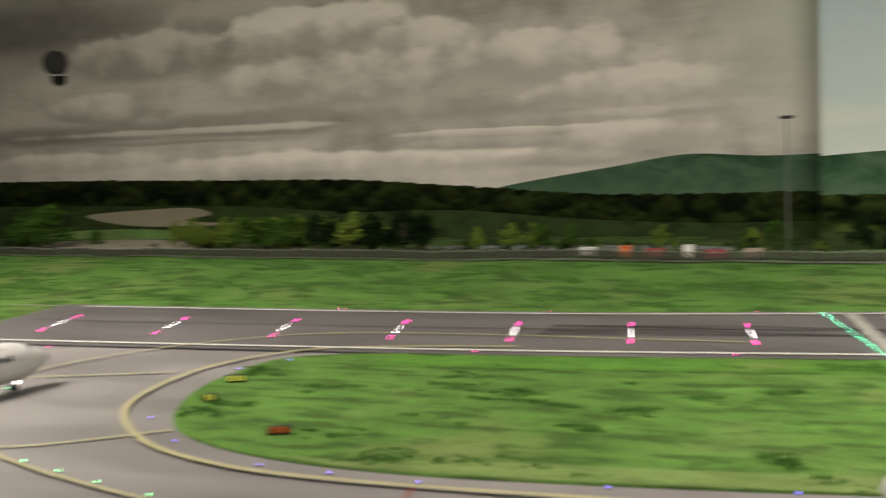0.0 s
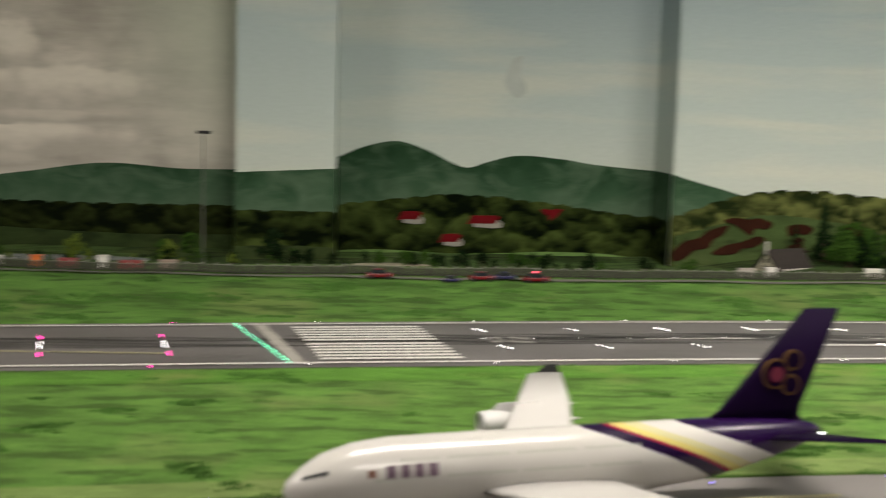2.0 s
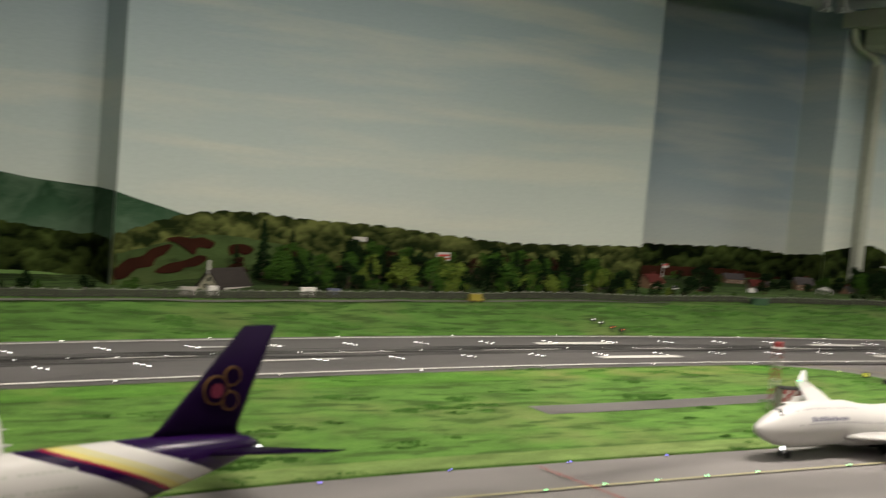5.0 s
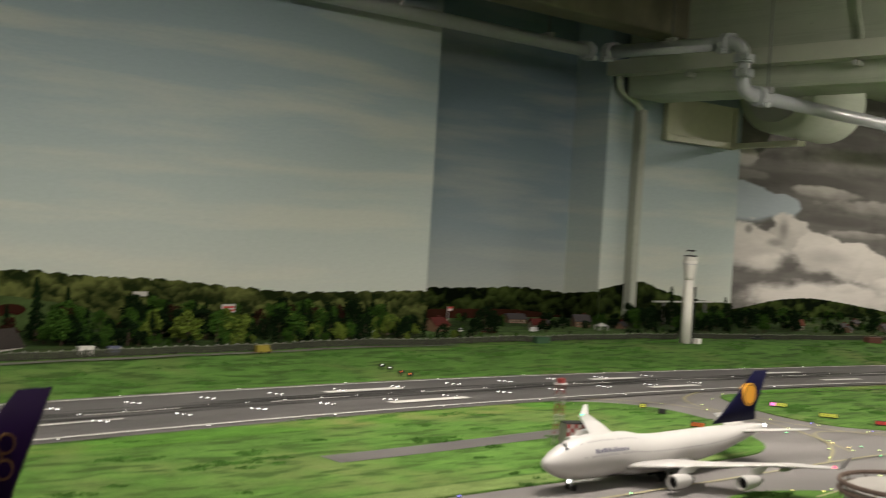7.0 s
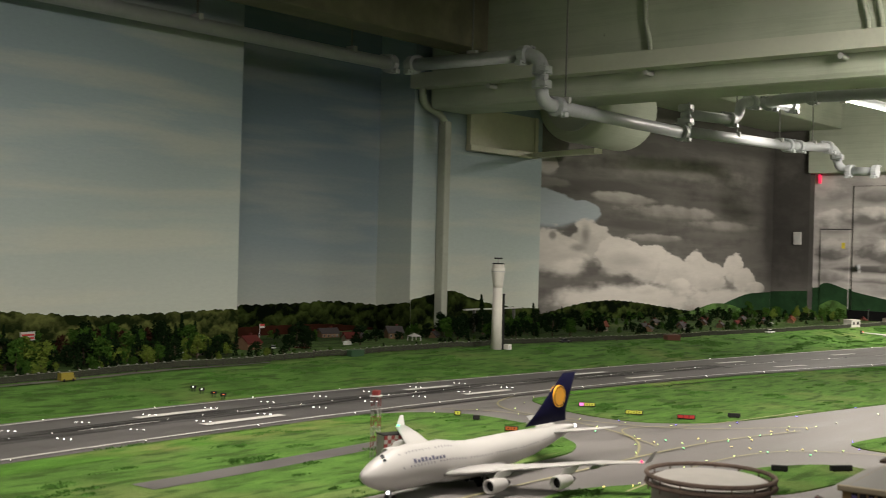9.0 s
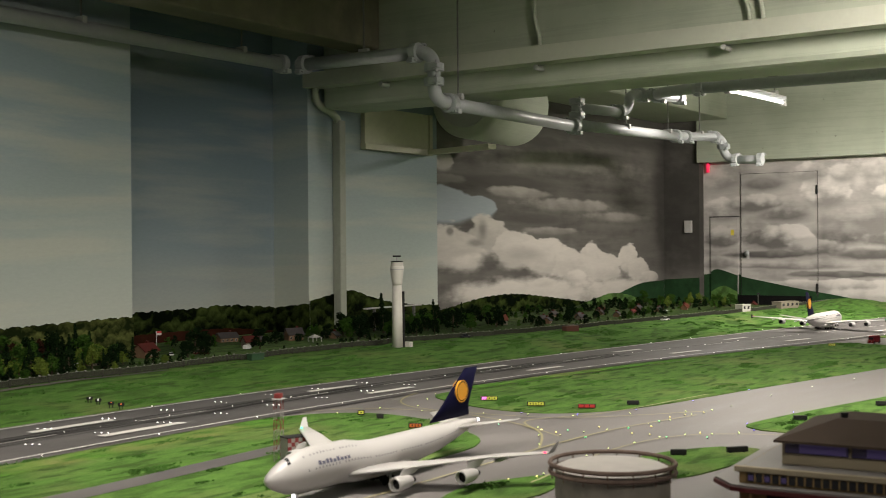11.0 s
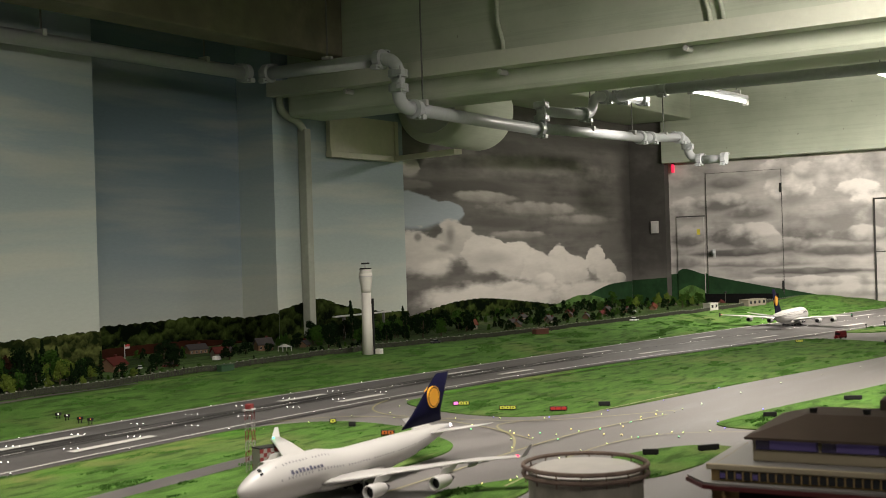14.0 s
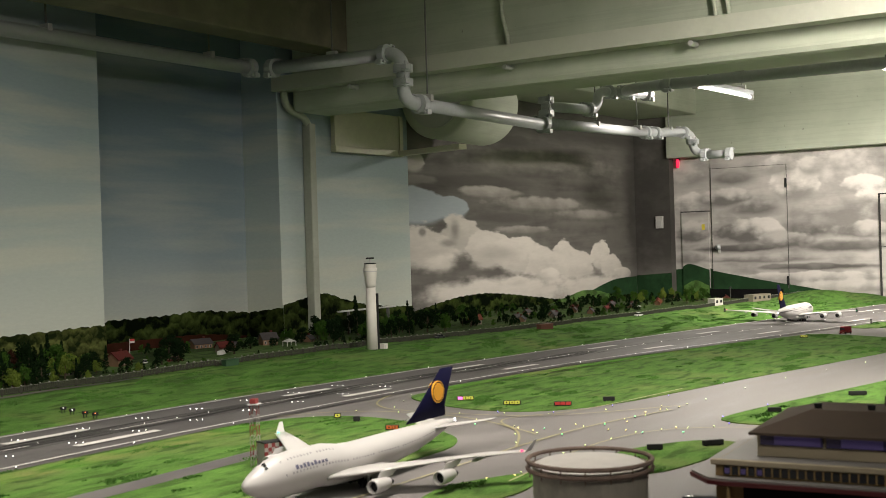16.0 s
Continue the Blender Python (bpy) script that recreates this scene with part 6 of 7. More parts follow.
def house(x, y, turn, w, d, h, rise, wall, roof, label):
    z = land(x, y) - 0.003
    top = thing("house", x, y, z, turn, label, "house", "village houses")
    body = part("wall_block", box(bmesh.new(), -w / 2, w / 2, -d / 2, d / 2, 0, h), wall, top)
    bm = bmesh.new()
    e = 0.006
    for s in (-1, 1):
        pts = [(-w / 2 - e, s * (d / 2 + e), h - 0.003), (w / 2 + e, s * (d / 2 + e), h - 0.003), (w / 2 + e, 0, h + rise), (-w / 2 - e, 0, h + rise)]
        lo = [bm.verts.new(p) for p in pts]
        hi = [bm.verts.new((a, b, c + 0.004)) for a, b, c in pts]
        bm.faces.new(lo)
        bm.faces.new(hi)
        for k in range(4):
            bm.faces.new((lo[k], lo[(k + 1) % 4], hi[(k + 1) % 4], hi[k]))
    bmesh.ops.recalc_face_normals(bm, faces=bm.faces[:])
    part("roof", bm, roof, top)
    for s in (-1, 1):
        bm = bmesh.new()
        f = [bm.verts.new((s * w / 2, -d / 2, h)), bm.verts.new((s * w / 2, d / 2, h)), bm.verts.new((s * w / 2, 0, h + rise))]
        bm.faces.new(f)
        part("gable", bm, wall, top)
    part("chimney", box(bmesh.new(), w * 0.2, w * 0.2 + 0.010, d * 0.08, d * 0.08 + 0.010, h, h + rise + 0.012), ROOF[0], top)
    for k in range(max(2, int(w / 0.025))):
        xx = -w / 2 + w * (k + 0.5) / max(2, int(w / 0.025))
        win = part("window", box(bmesh.new(), xx - 0.005, xx + 0.005, -d / 2 - 0.001, -d / 2 + 0.001, h * 0.35, h * 0.75), HOUSE_WALL[1], top)
        part("pane", box(bmesh.new(), xx - 0.004, xx + 0.004, -d / 2 - 0.0015, -d / 2 - 0.0008, h * 0.38, h * 0.72), BLACKGLASS, win)
    part("door", box(bmesh.new(), -w / 2 - 0.0015, -w / 2 + 0.001, -0.005, 0.005, 0, h * 0.6), HOUSE_WALL[2], top)
    return top


house(3.49, 4.02, 8, .09, .07, .035, .03, HOUSE_WALL[2], ROOF[0], "small brown model house with a red roof")
house(4.14, 4.02, -20, .07, .055, .032, .025, HOUSE_WALL[0], ROOF[0], "small cream model house with a red roof")
house(4.52, 4.08, -25, .08, .06, .036, .03, HOUSE_WALL[2], ROOF[1], "small brown model house with a dark roof")
house(4.28, 4.32, -15, .10, .06, .03, .022, HOUSE_WALL[2], ROOF[1], "low brown model shed with a dark roof")
house(6.05, 3.78, -25, .06, .05, .035, .03, HOUSE_WALL[0], ROOF[2], "small model house with an orange roof")
for k, (x, y, rf) in enumerate(((6.5, 3.75, 1), (6.9, 3.9, 1), (7.2, 3.7, 1), (7.5, 3.85, 0), (7.9, 3.75, 1), (8.3, 3.55, 2), (8.8, 3.6, 0), (9.2, 3.35, 0), (9.4, 3.55, 1), (2.02, 4.12, 0), (2.2, 4.16, 2), (6.3, 3.60, 1), (6.65, 3.55, 1), (6.8, 3.65, 1), (7.05, 3.5, 1), (7.35, 3.52, 0), (7.7, 3.5, 1), (8.05, 3.45, 2), (3.15, 3.95, 1), (4.30, 4.12, 1), (4.75, 4.0, 1))):
    house(x, y, -20 + 17 * (k % 3), .052, .040, .024, .018, HOUSE_WALL[(0, 2, 2)[k % 3]], ROOF[rf], "small model house with a %s roof among trees" % ("red", "dark", "orange")[rf])
# farmhouses painted on the wall between the hills
for x, z, w in ((0.20, 0.115, 0.085), (0.49, 0.105, 0.12), (0.36, 0.03, 0.08)):
    bm = bmesh.new()
    slab(bm, [(x - w * 0.32, -.012), (x + w * 0.30, -.017), (x + w * 0.56, -.013), (x + w * 0.60, .002), (x + w * 0.46, .018), (x + w * 0.36, .001), (x - w * 0.36, .001)], 0, 0.007)
    bmesh.ops.transform(bm, matrix=Matrix.Translation((0, 4.5845, z)) @ pose(0, 0, 0, 90), verts=bm.verts[:])
    part_wall = tagged(part("mural_farmhouse", bm, mat("painted_white", (0.27, 0.26, 0.225), 0.85, vary=0.25, scale=40)), "white farmhouse painted on the wall", "mural", kind="structure")
    bm = bmesh.new()
    slab(bm, [(x - w / 2 - .008, -.002), (x + w * 0.36, .002), (x + w * 0.47, .020), (x + w / 2 + .004, .026), (x + w / 2 - .016, .034), (x - w / 2 + .010, .032)], 0, 0.006)
    bmesh.ops.transform(bm, matrix=Matrix.Translation((0, 4.584, z)) @ pose(0, 0, 0, 90), verts=bm.verts[:])
    part("painted_roof", bm, mat("painted_red", (0.115, 0.006, 0.009), 0.85, vary=0.3, scale=40, spec=0.04), part_wall)
bm = bmesh.new()
slab(bm, [(0.712, .026), (0.735, .031), (0.752, .024), (0.775, .032), (0.802, .027), (0.782, .008), (0.772, -.004), (0.752, -.016), (0.744, .002), (0.728, .010)], 0, 0.005)
bmesh.ops.transform(bm, matrix=Matrix.Translation((0, 4.586, 0.14)) @ pose(0, 0, 0, 90), verts=bm.verts[:])
structure("mural_red_tree", bm, mat("painted_red", (0.115, 0.006, 0.009), 0.85, vary=0.3, scale=40, spec=0.04), "red patch painted among the woods", "mural")

bm = boxed(2.125, 2.185, 4.276, 4.281, 0.19, 0.208)
tagged(part("mural_farmhouse", bm, HOUSE_WALL[1]), "white farmhouse painted among the woods", "mural", kind="structure")

church = thing("chapel", 1.44, 3.87, land(1.44, 3.87) - 0.002, 25, "cream steep-gabled model chapel with a long dark roof", "chapel")
ALONG = Matrix(((0, 0, 1, 0), (1, 0, 0, 0), (0, 1, 0, 0), (0, 0, 0, 1)))


def along(outline, x0, x1):
    """A cross-section (y, z) drawn out along the ridge."""
    bm = slab(bmesh.new(), outline, x0, x1)
    bmesh.ops.transform(bm, matrix=ALONG, verts=bm.verts[:])
    bmesh.ops.recalc_face_normals(bm, faces=bm.faces[:])
    return bm


part("nave", along([(-0.052, 0), (0.052, 0), (0.047, 0.012), (0, 0.068), (-0.047, 0.012)], -0.078, 0.078), mat("chapel_cream", (0.34, 0.325, 0.24), 0.85, vary=0.15, scale=60), church)
for q in (-1, 1):
    roof = part("roof_plane", along([(q * 0.061, 0.004), (q * 0.063, 0.007), (0, 0.079), (0, 0.073)], -0.084, 0.086), mat("chapel_roof", (0.035, 0.030, 0.027), 0.85, vary=0.35, scale=120, spec=0.1), church)
for k in range(6):
    part("window", box(bmesh.new(), -0.055 + 0.022 * k, -0.043 + 0.022 * k, -0.062, -0.047, 0.004, 0.018, 0.001), HOUSE_WALL[1], church, "small pale dormer window under the roof's edge")
for y0, z0, z1 in ((-0.020, 0.010, 0.024), (0.008, 0.010, 0.024), (-0.006, 0.034, 0.048)):
    part("window", box(bmesh.new(), -0.0795, -0.0775, y0, y0 + 0.012, z0, z1), BLACKGLASS, church, "dark window in the gable")
part("turret", box(bmesh.new(), -0.0845, -0.0765, -0.004, 0.004, 0.060, 0.106, 0.001), HOUSE_WALL[1], church, "small white bell turret on the ridge")

# control tower
TW = mat("tower_white", (0.60, 0.58, 0.53), 0.6, vary=0.06)
tower = thing("control_tower", 4.53, 3.42, land(4.53, 3.42) - 0.004, 0, "tall white model airport control tower with a radar on top", "tower")
part("shaft", tube(bmesh.new(), [(0, 0, 0), (0, 0, 0.30)], [0.027, 0.023], 28), TW, tower, smooth=True)
part("cup", tube(bmesh.new(), [(0, 0, 0.30), (0, 0, 0.318), (0, 0, 0.37), (0, 0, 0.392)], [0.023, 0.025, 0.032, 0.0325], 28), TW, tower, smooth=True)
part("gallery", tube(bmesh.new(), [(0, 0, 0.374), (0, 0, 0.379)], 0.0335, 28), GREY, tower)
part("cab", tube(bmesh.new(), [(0, 0, 0.392), (0, 0, 0.412)], [0.030, 0.028], 24), TW, tower)
part("roof_cap", tube(bmesh.new(), [(0, 0, 0.412), (0, 0, 0.418)], [0.031, 0.026], 24), DARK, tower)
part("radar_post", tube(bmesh.new(), [(0, 0, 0.418), (0, 0, 0.436)], 0.004, 8), GREY, tower)
part("radar", box(bmesh.new(), -0.027, 0.027, -0.005, 0.005, 0.436, 0.444, 0.001), DARK, tower, "small grey radar bar")
part("stair_strip", box(bmesh.new(), 0.012, 0.022, -0.028, -0.018, 0.0, 0.27), DARK, tower, "dark ladder strip up the shaft")
part("base_hut", box(bmesh.new(), 0.028, 0.058, -0.05, -0.015, 0.0, 0.026, 0.002), TW, tower)
part("hut_door", box(bmesh.new(), 0.032, 0.042, -0.0515, -0.0495, 0.0, 0.02), GREY, tower)

bridge = thing("foot_bridge", 5.46, 4.15, land(5.46, 4.15), 0, "white footbridge deck on posts among the trees", "bridge")
part("deck", box(bmesh.new(), -0.27, 0.27, -0.012, 0.012, 0.128, 0.136, 0.002), WHITE, bridge)
for s in (-0.18, 0.2):
    part("post", box(bmesh.new(), s - 0.004, s + 0.004, -0.008, 0.008, -0.01, 0.128), mat("bridge_post", (0.14, 0.14, 0.13), 0.7), bridge)
banner = thing("notice_board", 2.45, 4.10, land(2.45, 4.10) - 0.002, 12, "white notice board with red bars on posts", "sign")
part("board", box(bmesh.new(), -0.035, 0.035, -0.003, 0.003, 0.088, 0.122, 0.001), HOUSE_WALL[1], banner)
for k in range(2):
    part("bar", box(bmesh.new(), -0.03, 0.03, -0.0045, -0.003, 0.094 + 0.013 * k, 0.101 + 0.013 * k), mat("sign_red", (0.4, 0.03, 0.03), 0.5), banner)
for s in (-1, 1):
    part("post", box(bmesh.new(), s * 0.03 - 0.002, s * 0.03 + 0.002, -0.002, 0.002, -0.01, 0.086), BARK, banner)
flag = thing("flag_pole", 3.57, 4.04, land(3.57, 4.04), 0, "thin pole with a red and white flag", "flag")
part("pole", tube(bmesh.new(), [(0, 0, -0.01), (0, 0, 0.115)], 0.0015, 6), GREY, flag)
part("flag_white", box(bmesh.new(), 0.001, 0.028, -0.0008, 0.0008, 0.095, 0.104), WHITE, flag)
part("flag_red", box(bmesh.new(), 0.001, 0.028, -0.0008, 0.0008, 0.104, 0.113), mat("sign_red", (0.4, 0.03, 0.03), 0.5), flag)
tent = thing("party_tent", 4.50, 3.92, land(4.50, 3.92), -20, "small white party tent on four posts", "tent")
bm = bmesh.new()
bmesh.ops.create_cone(bm, cap_ends=True, segments=4, radius1=0.038, radius2=0.004, depth=0.014, matrix=Matrix.Translation((0, 0, 0.035)) @ pose(0, 0, 0, 0, 0, 45))
part("canopy", bm, WHITE, tent)
for a in (-1, 1):
    for b in (-1, 1):
        part("post", box(bmesh.new(), a * 0.024 - 0.0015, a * 0.024 + 0.0015, b * 0.024 - 0.0015, b * 0.024 + 0.0015, -0.005, 0.029), WHITE, tent)
for x, y in ((3.22, 3.95), (3.0, 3.85), (7.6, 3.4)):
    par = thing("parasol", x, y, land(x, y), 0, "tiny white parasol in a garden", "parasol", "parasols")
    part("pole", tube(bmesh.new(), [(0, 0, -0.005), (0, 0, 0.028)], 0.001, 6), GREY, par)
    bm = bmesh.new()
    bmesh.ops.create_cone(bm, cap_ends=True, segments=10, radius1=0.018, radius2=0.001, depth=0.008, matrix=Matrix.Translation((0, 0, 0.028)))
    part("shade", bm, WHITE, par)


def lamp_pole(x, y, h, label):
    p = thing("street_lamp", x, y, land(x, y) - 0.004, 0, label, "lamp", "lamp poles")
    part("pole", tube(bmesh.new(), [(0, 0, 0), (0, 0, h)], [0.0032, 0.0022], 8), mat("pole_grey", (0.10, 0.105, 0.09), 0.7), p)
    part("lamp_head", box(bmesh.new(), -0.020, 0.022, -0.006, 0.006, h - 0.002, h + 0.008, 0.002), DARK, p)


lamp_pole(-0.50, 3.80, 0.425, "tall grey floodlight pole behind the fence")
eye = thing("wall_speaker", -4.06, 4.60, 0.835, 0, "dark round loudspeaker on a small bracket on the painted wall", "speaker")
part("housing", tube(bmesh.new(), [(0, 0.002, 0.02), (0, -0.03, 0.02), (0, -0.055, 0.015), (0, -0.06, 0.015)], [0.058, 0.06, 0.052, 0.03], 24), mat('speaker_cloth', (0.06, 0.06, 0.055), 0.8, vary=0.2), eye, smooth=True)
part("bracket", box(bmesh.new(), -0.03, 0.045, -0.05, 0.002, -0.045, -0.036, 0.002), GREY, eye, "pale metal bracket")
part("driver", tube(bmesh.new(), [(0.01, 0.002, -0.06), (0.01, -0.04, -0.06)], [0.03, 0.026], 16), DARK, eye)
lamp_pole(9.3, 3.35, 0.12, "small grey lamp pole by the village road")


def car(x, y, turn, colour, label, size=1.0, kind="car", z=None):
    top = thing(kind, x, y, land(x, y) if z is None else z, turn, label, kind, "model vehicles")
    paint = mat("paint_%d_%d_%d" % tuple(int(c * 99) for c in colour), colour, 0.35, vary=0.08, spec=0.2)
    u = size
    part("body", box(bmesh.new(), -.026 * u, .026 * u, -.0105 * u, .0105 * u, .003 * u, .0105 * u, .002 * u), paint, top)
    bm = bmesh.new()
    if kind == "car":
        lo, hi = ((-.016, .014), (-.011, .008)), .018
    else:
        lo, hi = ((-.025, .020), (-.025, .017)), .026
    rings = [[bm.verts.new((xx * u, s * w * u, zz * u)) for xx, s in ((a, -1), (b, -1), (b, 1), (a, 1))] for (a, b), w, zz in ((lo[0], .0095, .0105), (lo[1], .008, hi))]
    skin(bm, rings)
    cab = part("cabin", bm, paint if kind != "car" else BLACKGLASS, top)
    if kind == "car":
        part("roof", box(bmesh.new(), -.0105 * u, .0075 * u, -.0078 * u, .0078 * u, .018 * u, .0188 * u), paint, cab)
    else:
        part("windscreen", box(bmesh.new(), .0175 * u, .0195 * u, -.0085 * u, .0085 * u, .014 * u, .021 * u), BLACKGLASS, cab)
    if "fire engine" in label:
        for b in (-1, 1):
            part("beacon", box(bmesh.new(), -.003 * u, .001 * u, (b * .004 - .0018) * u, (b * .004 + .0018) * u, .0188 * u, .0215 * u, .0005), glow("glow_beacon", (1.0, 0.10, 0.16), 2.5), top, "small red beacon, lit")
    for a in (-.016, .016):
        for b in (-1, 1):
            bm = bmesh.new()
            bmesh.ops.create_cone(bm, cap_ends=True, segments=12, radius1=.0042 * u, radius2=.0042 * u, depth=.003 * u, matrix=Matrix.Translation((a * u, b * .0098 * u, .0042 * u)) @ pose(0, 0, 0, 90))
            part("wheel", bm, DARK, top)
    for b in (-1, 1):
        part("headlight", box(bmesh.new(), .0255 * u, .0265 * u, b * .007 * u - .0015 * u, b * .007 * u + .0015 * u, .006 * u, .0085 * u), WHITE, top)
    return top


RED, BLUE, YEL, WHI, BLK = (0.095, 0.004, 0.006), (0.012, 0.012, 0.05), (0.20, 0.165, 0.03), (0.65, 0.65, 0.63), (0.03, 0.03, 0.035)
for x, y, turn, c, lab, size, kind in (
        (0.06, 3.375, 4, RED, "small red model car beside the fence", 1.45, "car"), (0.27, 3.37, 2, BLUE, "small blue model car beside the fence", 1.0, "car"), (0.36, 3.385, 3, RED, "small red model pickup on the road", 1.4, "car"),
        (0.43, 3.395, 3, BLUE, "low blue model car behind the van", 1.2, "car"), (0.52, 3.39, 3, RED, "small red model fire engine on the road", 1.5, "car"), (2.26, 3.53, 3, YEL, "small yellow model truck beside the fence", 1.15, "van"),
        (3.73, 3.93, -20, RED, "small red model car in the village", 1.3, "car"), (3.62, 4.0, 40, WHI, "small white model car in the village", 1.0, "car"), (5.13, 3.43, -18, BLK, "small dark model car outside the fence", 1.15, "car"),
        (6.92, 3.10, -10, WHI, "small white model car outside the fence", 1.3, "car"), (6.48, 1.70, 165, RED, "red model crash tender at the taxiway", 1.6, "van"), (4.05, 3.95, 10, WHI, "small white model van in the village", 1.0, "van")):
    car(x, y, turn, c, lab, size, kind, 0.004 if y < 2 else None)


def crate(name, x, y, turn, w, d, h, m, label, cat, z=None, lid=True):
    top = thing(name, x, y, land(x, y) - 0.002 if z is None else z, turn, label, cat)
    part("case", box(bmesh.new(), -w / 2, w / 2, -d / 2, d / 2, 0, h, 0.0012), m, top)
    if name.endswith("hut"):
        for k in range(max(2, int(w / 0.05))):
            xx = -w / 2 + w * (k + 0.5) / max(2, int(w / 0.05))
            part("window", box(bmesh.new(), xx - .012, xx + .012, -d / 2 - .001, -d / 2 + .001, h * .4, h * .8), BLACKGLASS, top)
    if lid:
        part("lid", box(bmesh.new(), -w / 2 - .002, w / 2 + .002, -d / 2 - .002, d / 2 + .002, h, h + .003, 0.001), m, top)
    return top


crate("container", 3.70, 3.56, -2, .075, .03, .028, mat("container_green", (0.02, 0.06, 0.025), 0.6), "dark green container beside the fence", "container")
crate("container", 5.86, 3.20, -16, .10, .035, .030, mat("container_brown", (0.09, 0.03, 0.02), 0.6), "rust-brown container beside the fence", "container")
crate("hut", 8.10, 3.03, -10, .11, .06, .050, HOUSE_WALL[1], "small white hut near the end wall", "hut")
crate("site_hut", 8.72, 2.93, -14, .24, .08, .050, HOUSE_WALL[0], "long cream model building near the end wall", "building")
for x, w, h, c, word in ((-0.93, 0.030, 0.022, (0.45, 0.12, 0.03), "orange"), (-0.84, 0.05, 0.014, (0.22, 0.05, 0.05), "dull red"), (-0.74, 0.028, 0.026, (0.55, 0.54, 0.50), "white"), (-0.66, 0.06, 0.012, (0.25, 0.06, 0.05), "dull red"), (-0.55, 0.05, 0.013, (0.28, 0.22, 0.18), "tan"), (-1.05, 0.045, 0.012, (0.5, 0.48, 0.42), "white"), (1.28, 0.03, 0.016, (0.5, 0.48, 0.45), "white"), (1.20, 0.05, 0.012, (0.32, 0.30, 0.27), "grey"), (1.62, 0.05, 0.014, (0.42, 0.40, 0.36), "white"), (1.72, 0.04, 0.012, (0.10, 0.11, 0.16), "blue-grey")):
    crate("garden_crate", x, fence_y(x) + 0.045, 4, w, 0.02, h + 0.014, mat("crate_" + word.replace(" ", "_").replace("-", "_"), c, 0.7), "small %s crate in the gardens behind the fence" % word, "crate")
for k, y in enumerate((3.26, 3.215, 3.15, 3.10)):
    b = thing("approach_light_box", 2.585, y, land(2.585, y) - 0.001, 0, "small %s approach light box on legs in the grass" % ("white" if k < 2 else "orange"), "lamp", "approach boxes")
    part("box", box(bmesh.new(), -.008, .008, -.007, .007, .012, .022, .001), DARK, b)
    for s in (-1, 1):
        part("leg", box(bmesh.new(), s * .006 - .001, s * .006 + .001, -.001, .001, 0, .012), DARK, b)
    bm = bmesh.new()
    bmesh.ops.create_icosphere(bm, subdivisions=1, radius=0.0020, matrix=Matrix.Translation((-0.006, -0.007, 0.019)))
    part("lens", bm, glow("papi_white", (1, 0.97, 0.95), 6) if k < 2 else glow("papi_red", (1, 0.2, 0.05), 3), b)

# a grassy knoll before the end wall
bm = bmesh.new()
grid = []
for i in range(25):
    x = 8.9 + 1.1 * i / 24
    grid.append([bm.verts.new((x, 2.35 + 0.68 * j / 20, land(x, 2.35 + 0.68 * j / 20) - 0.012 + 0.055 * max(0, math.sin(math.pi * i / 24)) ** 0.7 * max(0, math.sin(math.pi * j / 20)) + 0.004 * noise.noise((x * 9, j, 2)))) for j in range(21)])
for a, b in zip(grid, grid[1:]):
    for j in range(20):
        bm.faces.new((a[j], b[j], b[j + 1], a[j + 1]))
structure("grass_knoll", bm, BANK, "bright green grassy knoll before the end wall", "grass", True)

# taxiway signs
SIGN_Y = glow("sign_lit_yellow", (0.45, 0.47, 0.06), 0.25)


def sign(x, y, turn, cells, z=0.003):
    names = {"y": ("yellow", SIGN_Y), "r": ("red", mat("sign_red", (0.4, 0.03, 0.03), 0.5)), "k": ("black", DARK), "o": ("orange", mat("signal_orange", (0.5, 0.12, 0.02), 0.5)), "p": ("pink", glow("sign_pink", (0.8, 0.2, 0.6), 0.8))}
    top = thing("taxiway_sign", x, y, z, turn, "low %s taxiway sign box on the grass" % names[cells[0]][0], "sign", "taxiway signs")
    w = 0.018
    n = len(cells)
    part("case", box(bmesh.new(), -w * n / 2 - .002, w * n / 2 + .002, -.005, .005, .002, .0155, .001), DARK, top)
    for k, c in enumerate(cells):
        cell = part("face", box(bmesh.new(), -w * n / 2 + w * k + .001, -w * n / 2 + w * (k + 1) - .001, -.0062, -.0048, .0045, .0145), names[c][1], top)
        if c in "yo":
            part("bar", box(bmesh.new(), -w * n / 2 + w * k + .007, -w * n / 2 + w * (k + 1) - .007, -.0068, -.006, .007, .012), DARK, cell)
    for s in (-1, 1):
        part("foot", box(bmesh.new(), s * w * n * .35 - .002, s * w * n * .35 + .002, -.003, .003, -.001, .004), DARK, top)


for x, y, turn, cells in ((2.93, 2.36, -52, "y"), (2.90, 2.26, -52, "k"), (2.80, 2.05, -60, "oo"), (3.44, 2.20, -55, "pyy"), (3.40, 1.99, -60, "yyy"), (3.44, 1.82, -62, "rrr"), (3.60, 1.73, -62, "kk"), (3.55, 1.15, -62, "kk"), (4.02, 1.02, -62, "kkk"), (2.80, 1.22, -60, "kk"), (2.92, 1.11, -40, "kkk"),
                          (-1.36, 1.98, 24, "yy"), (-1.32, 1.83, 24, "y"), (-1.06, 1.66, 22, "oo"), (6.20, 1.84, -70, "yy"), (6.25, 1.40, -70, "kk")):
    sign(x, y, turn, cells)
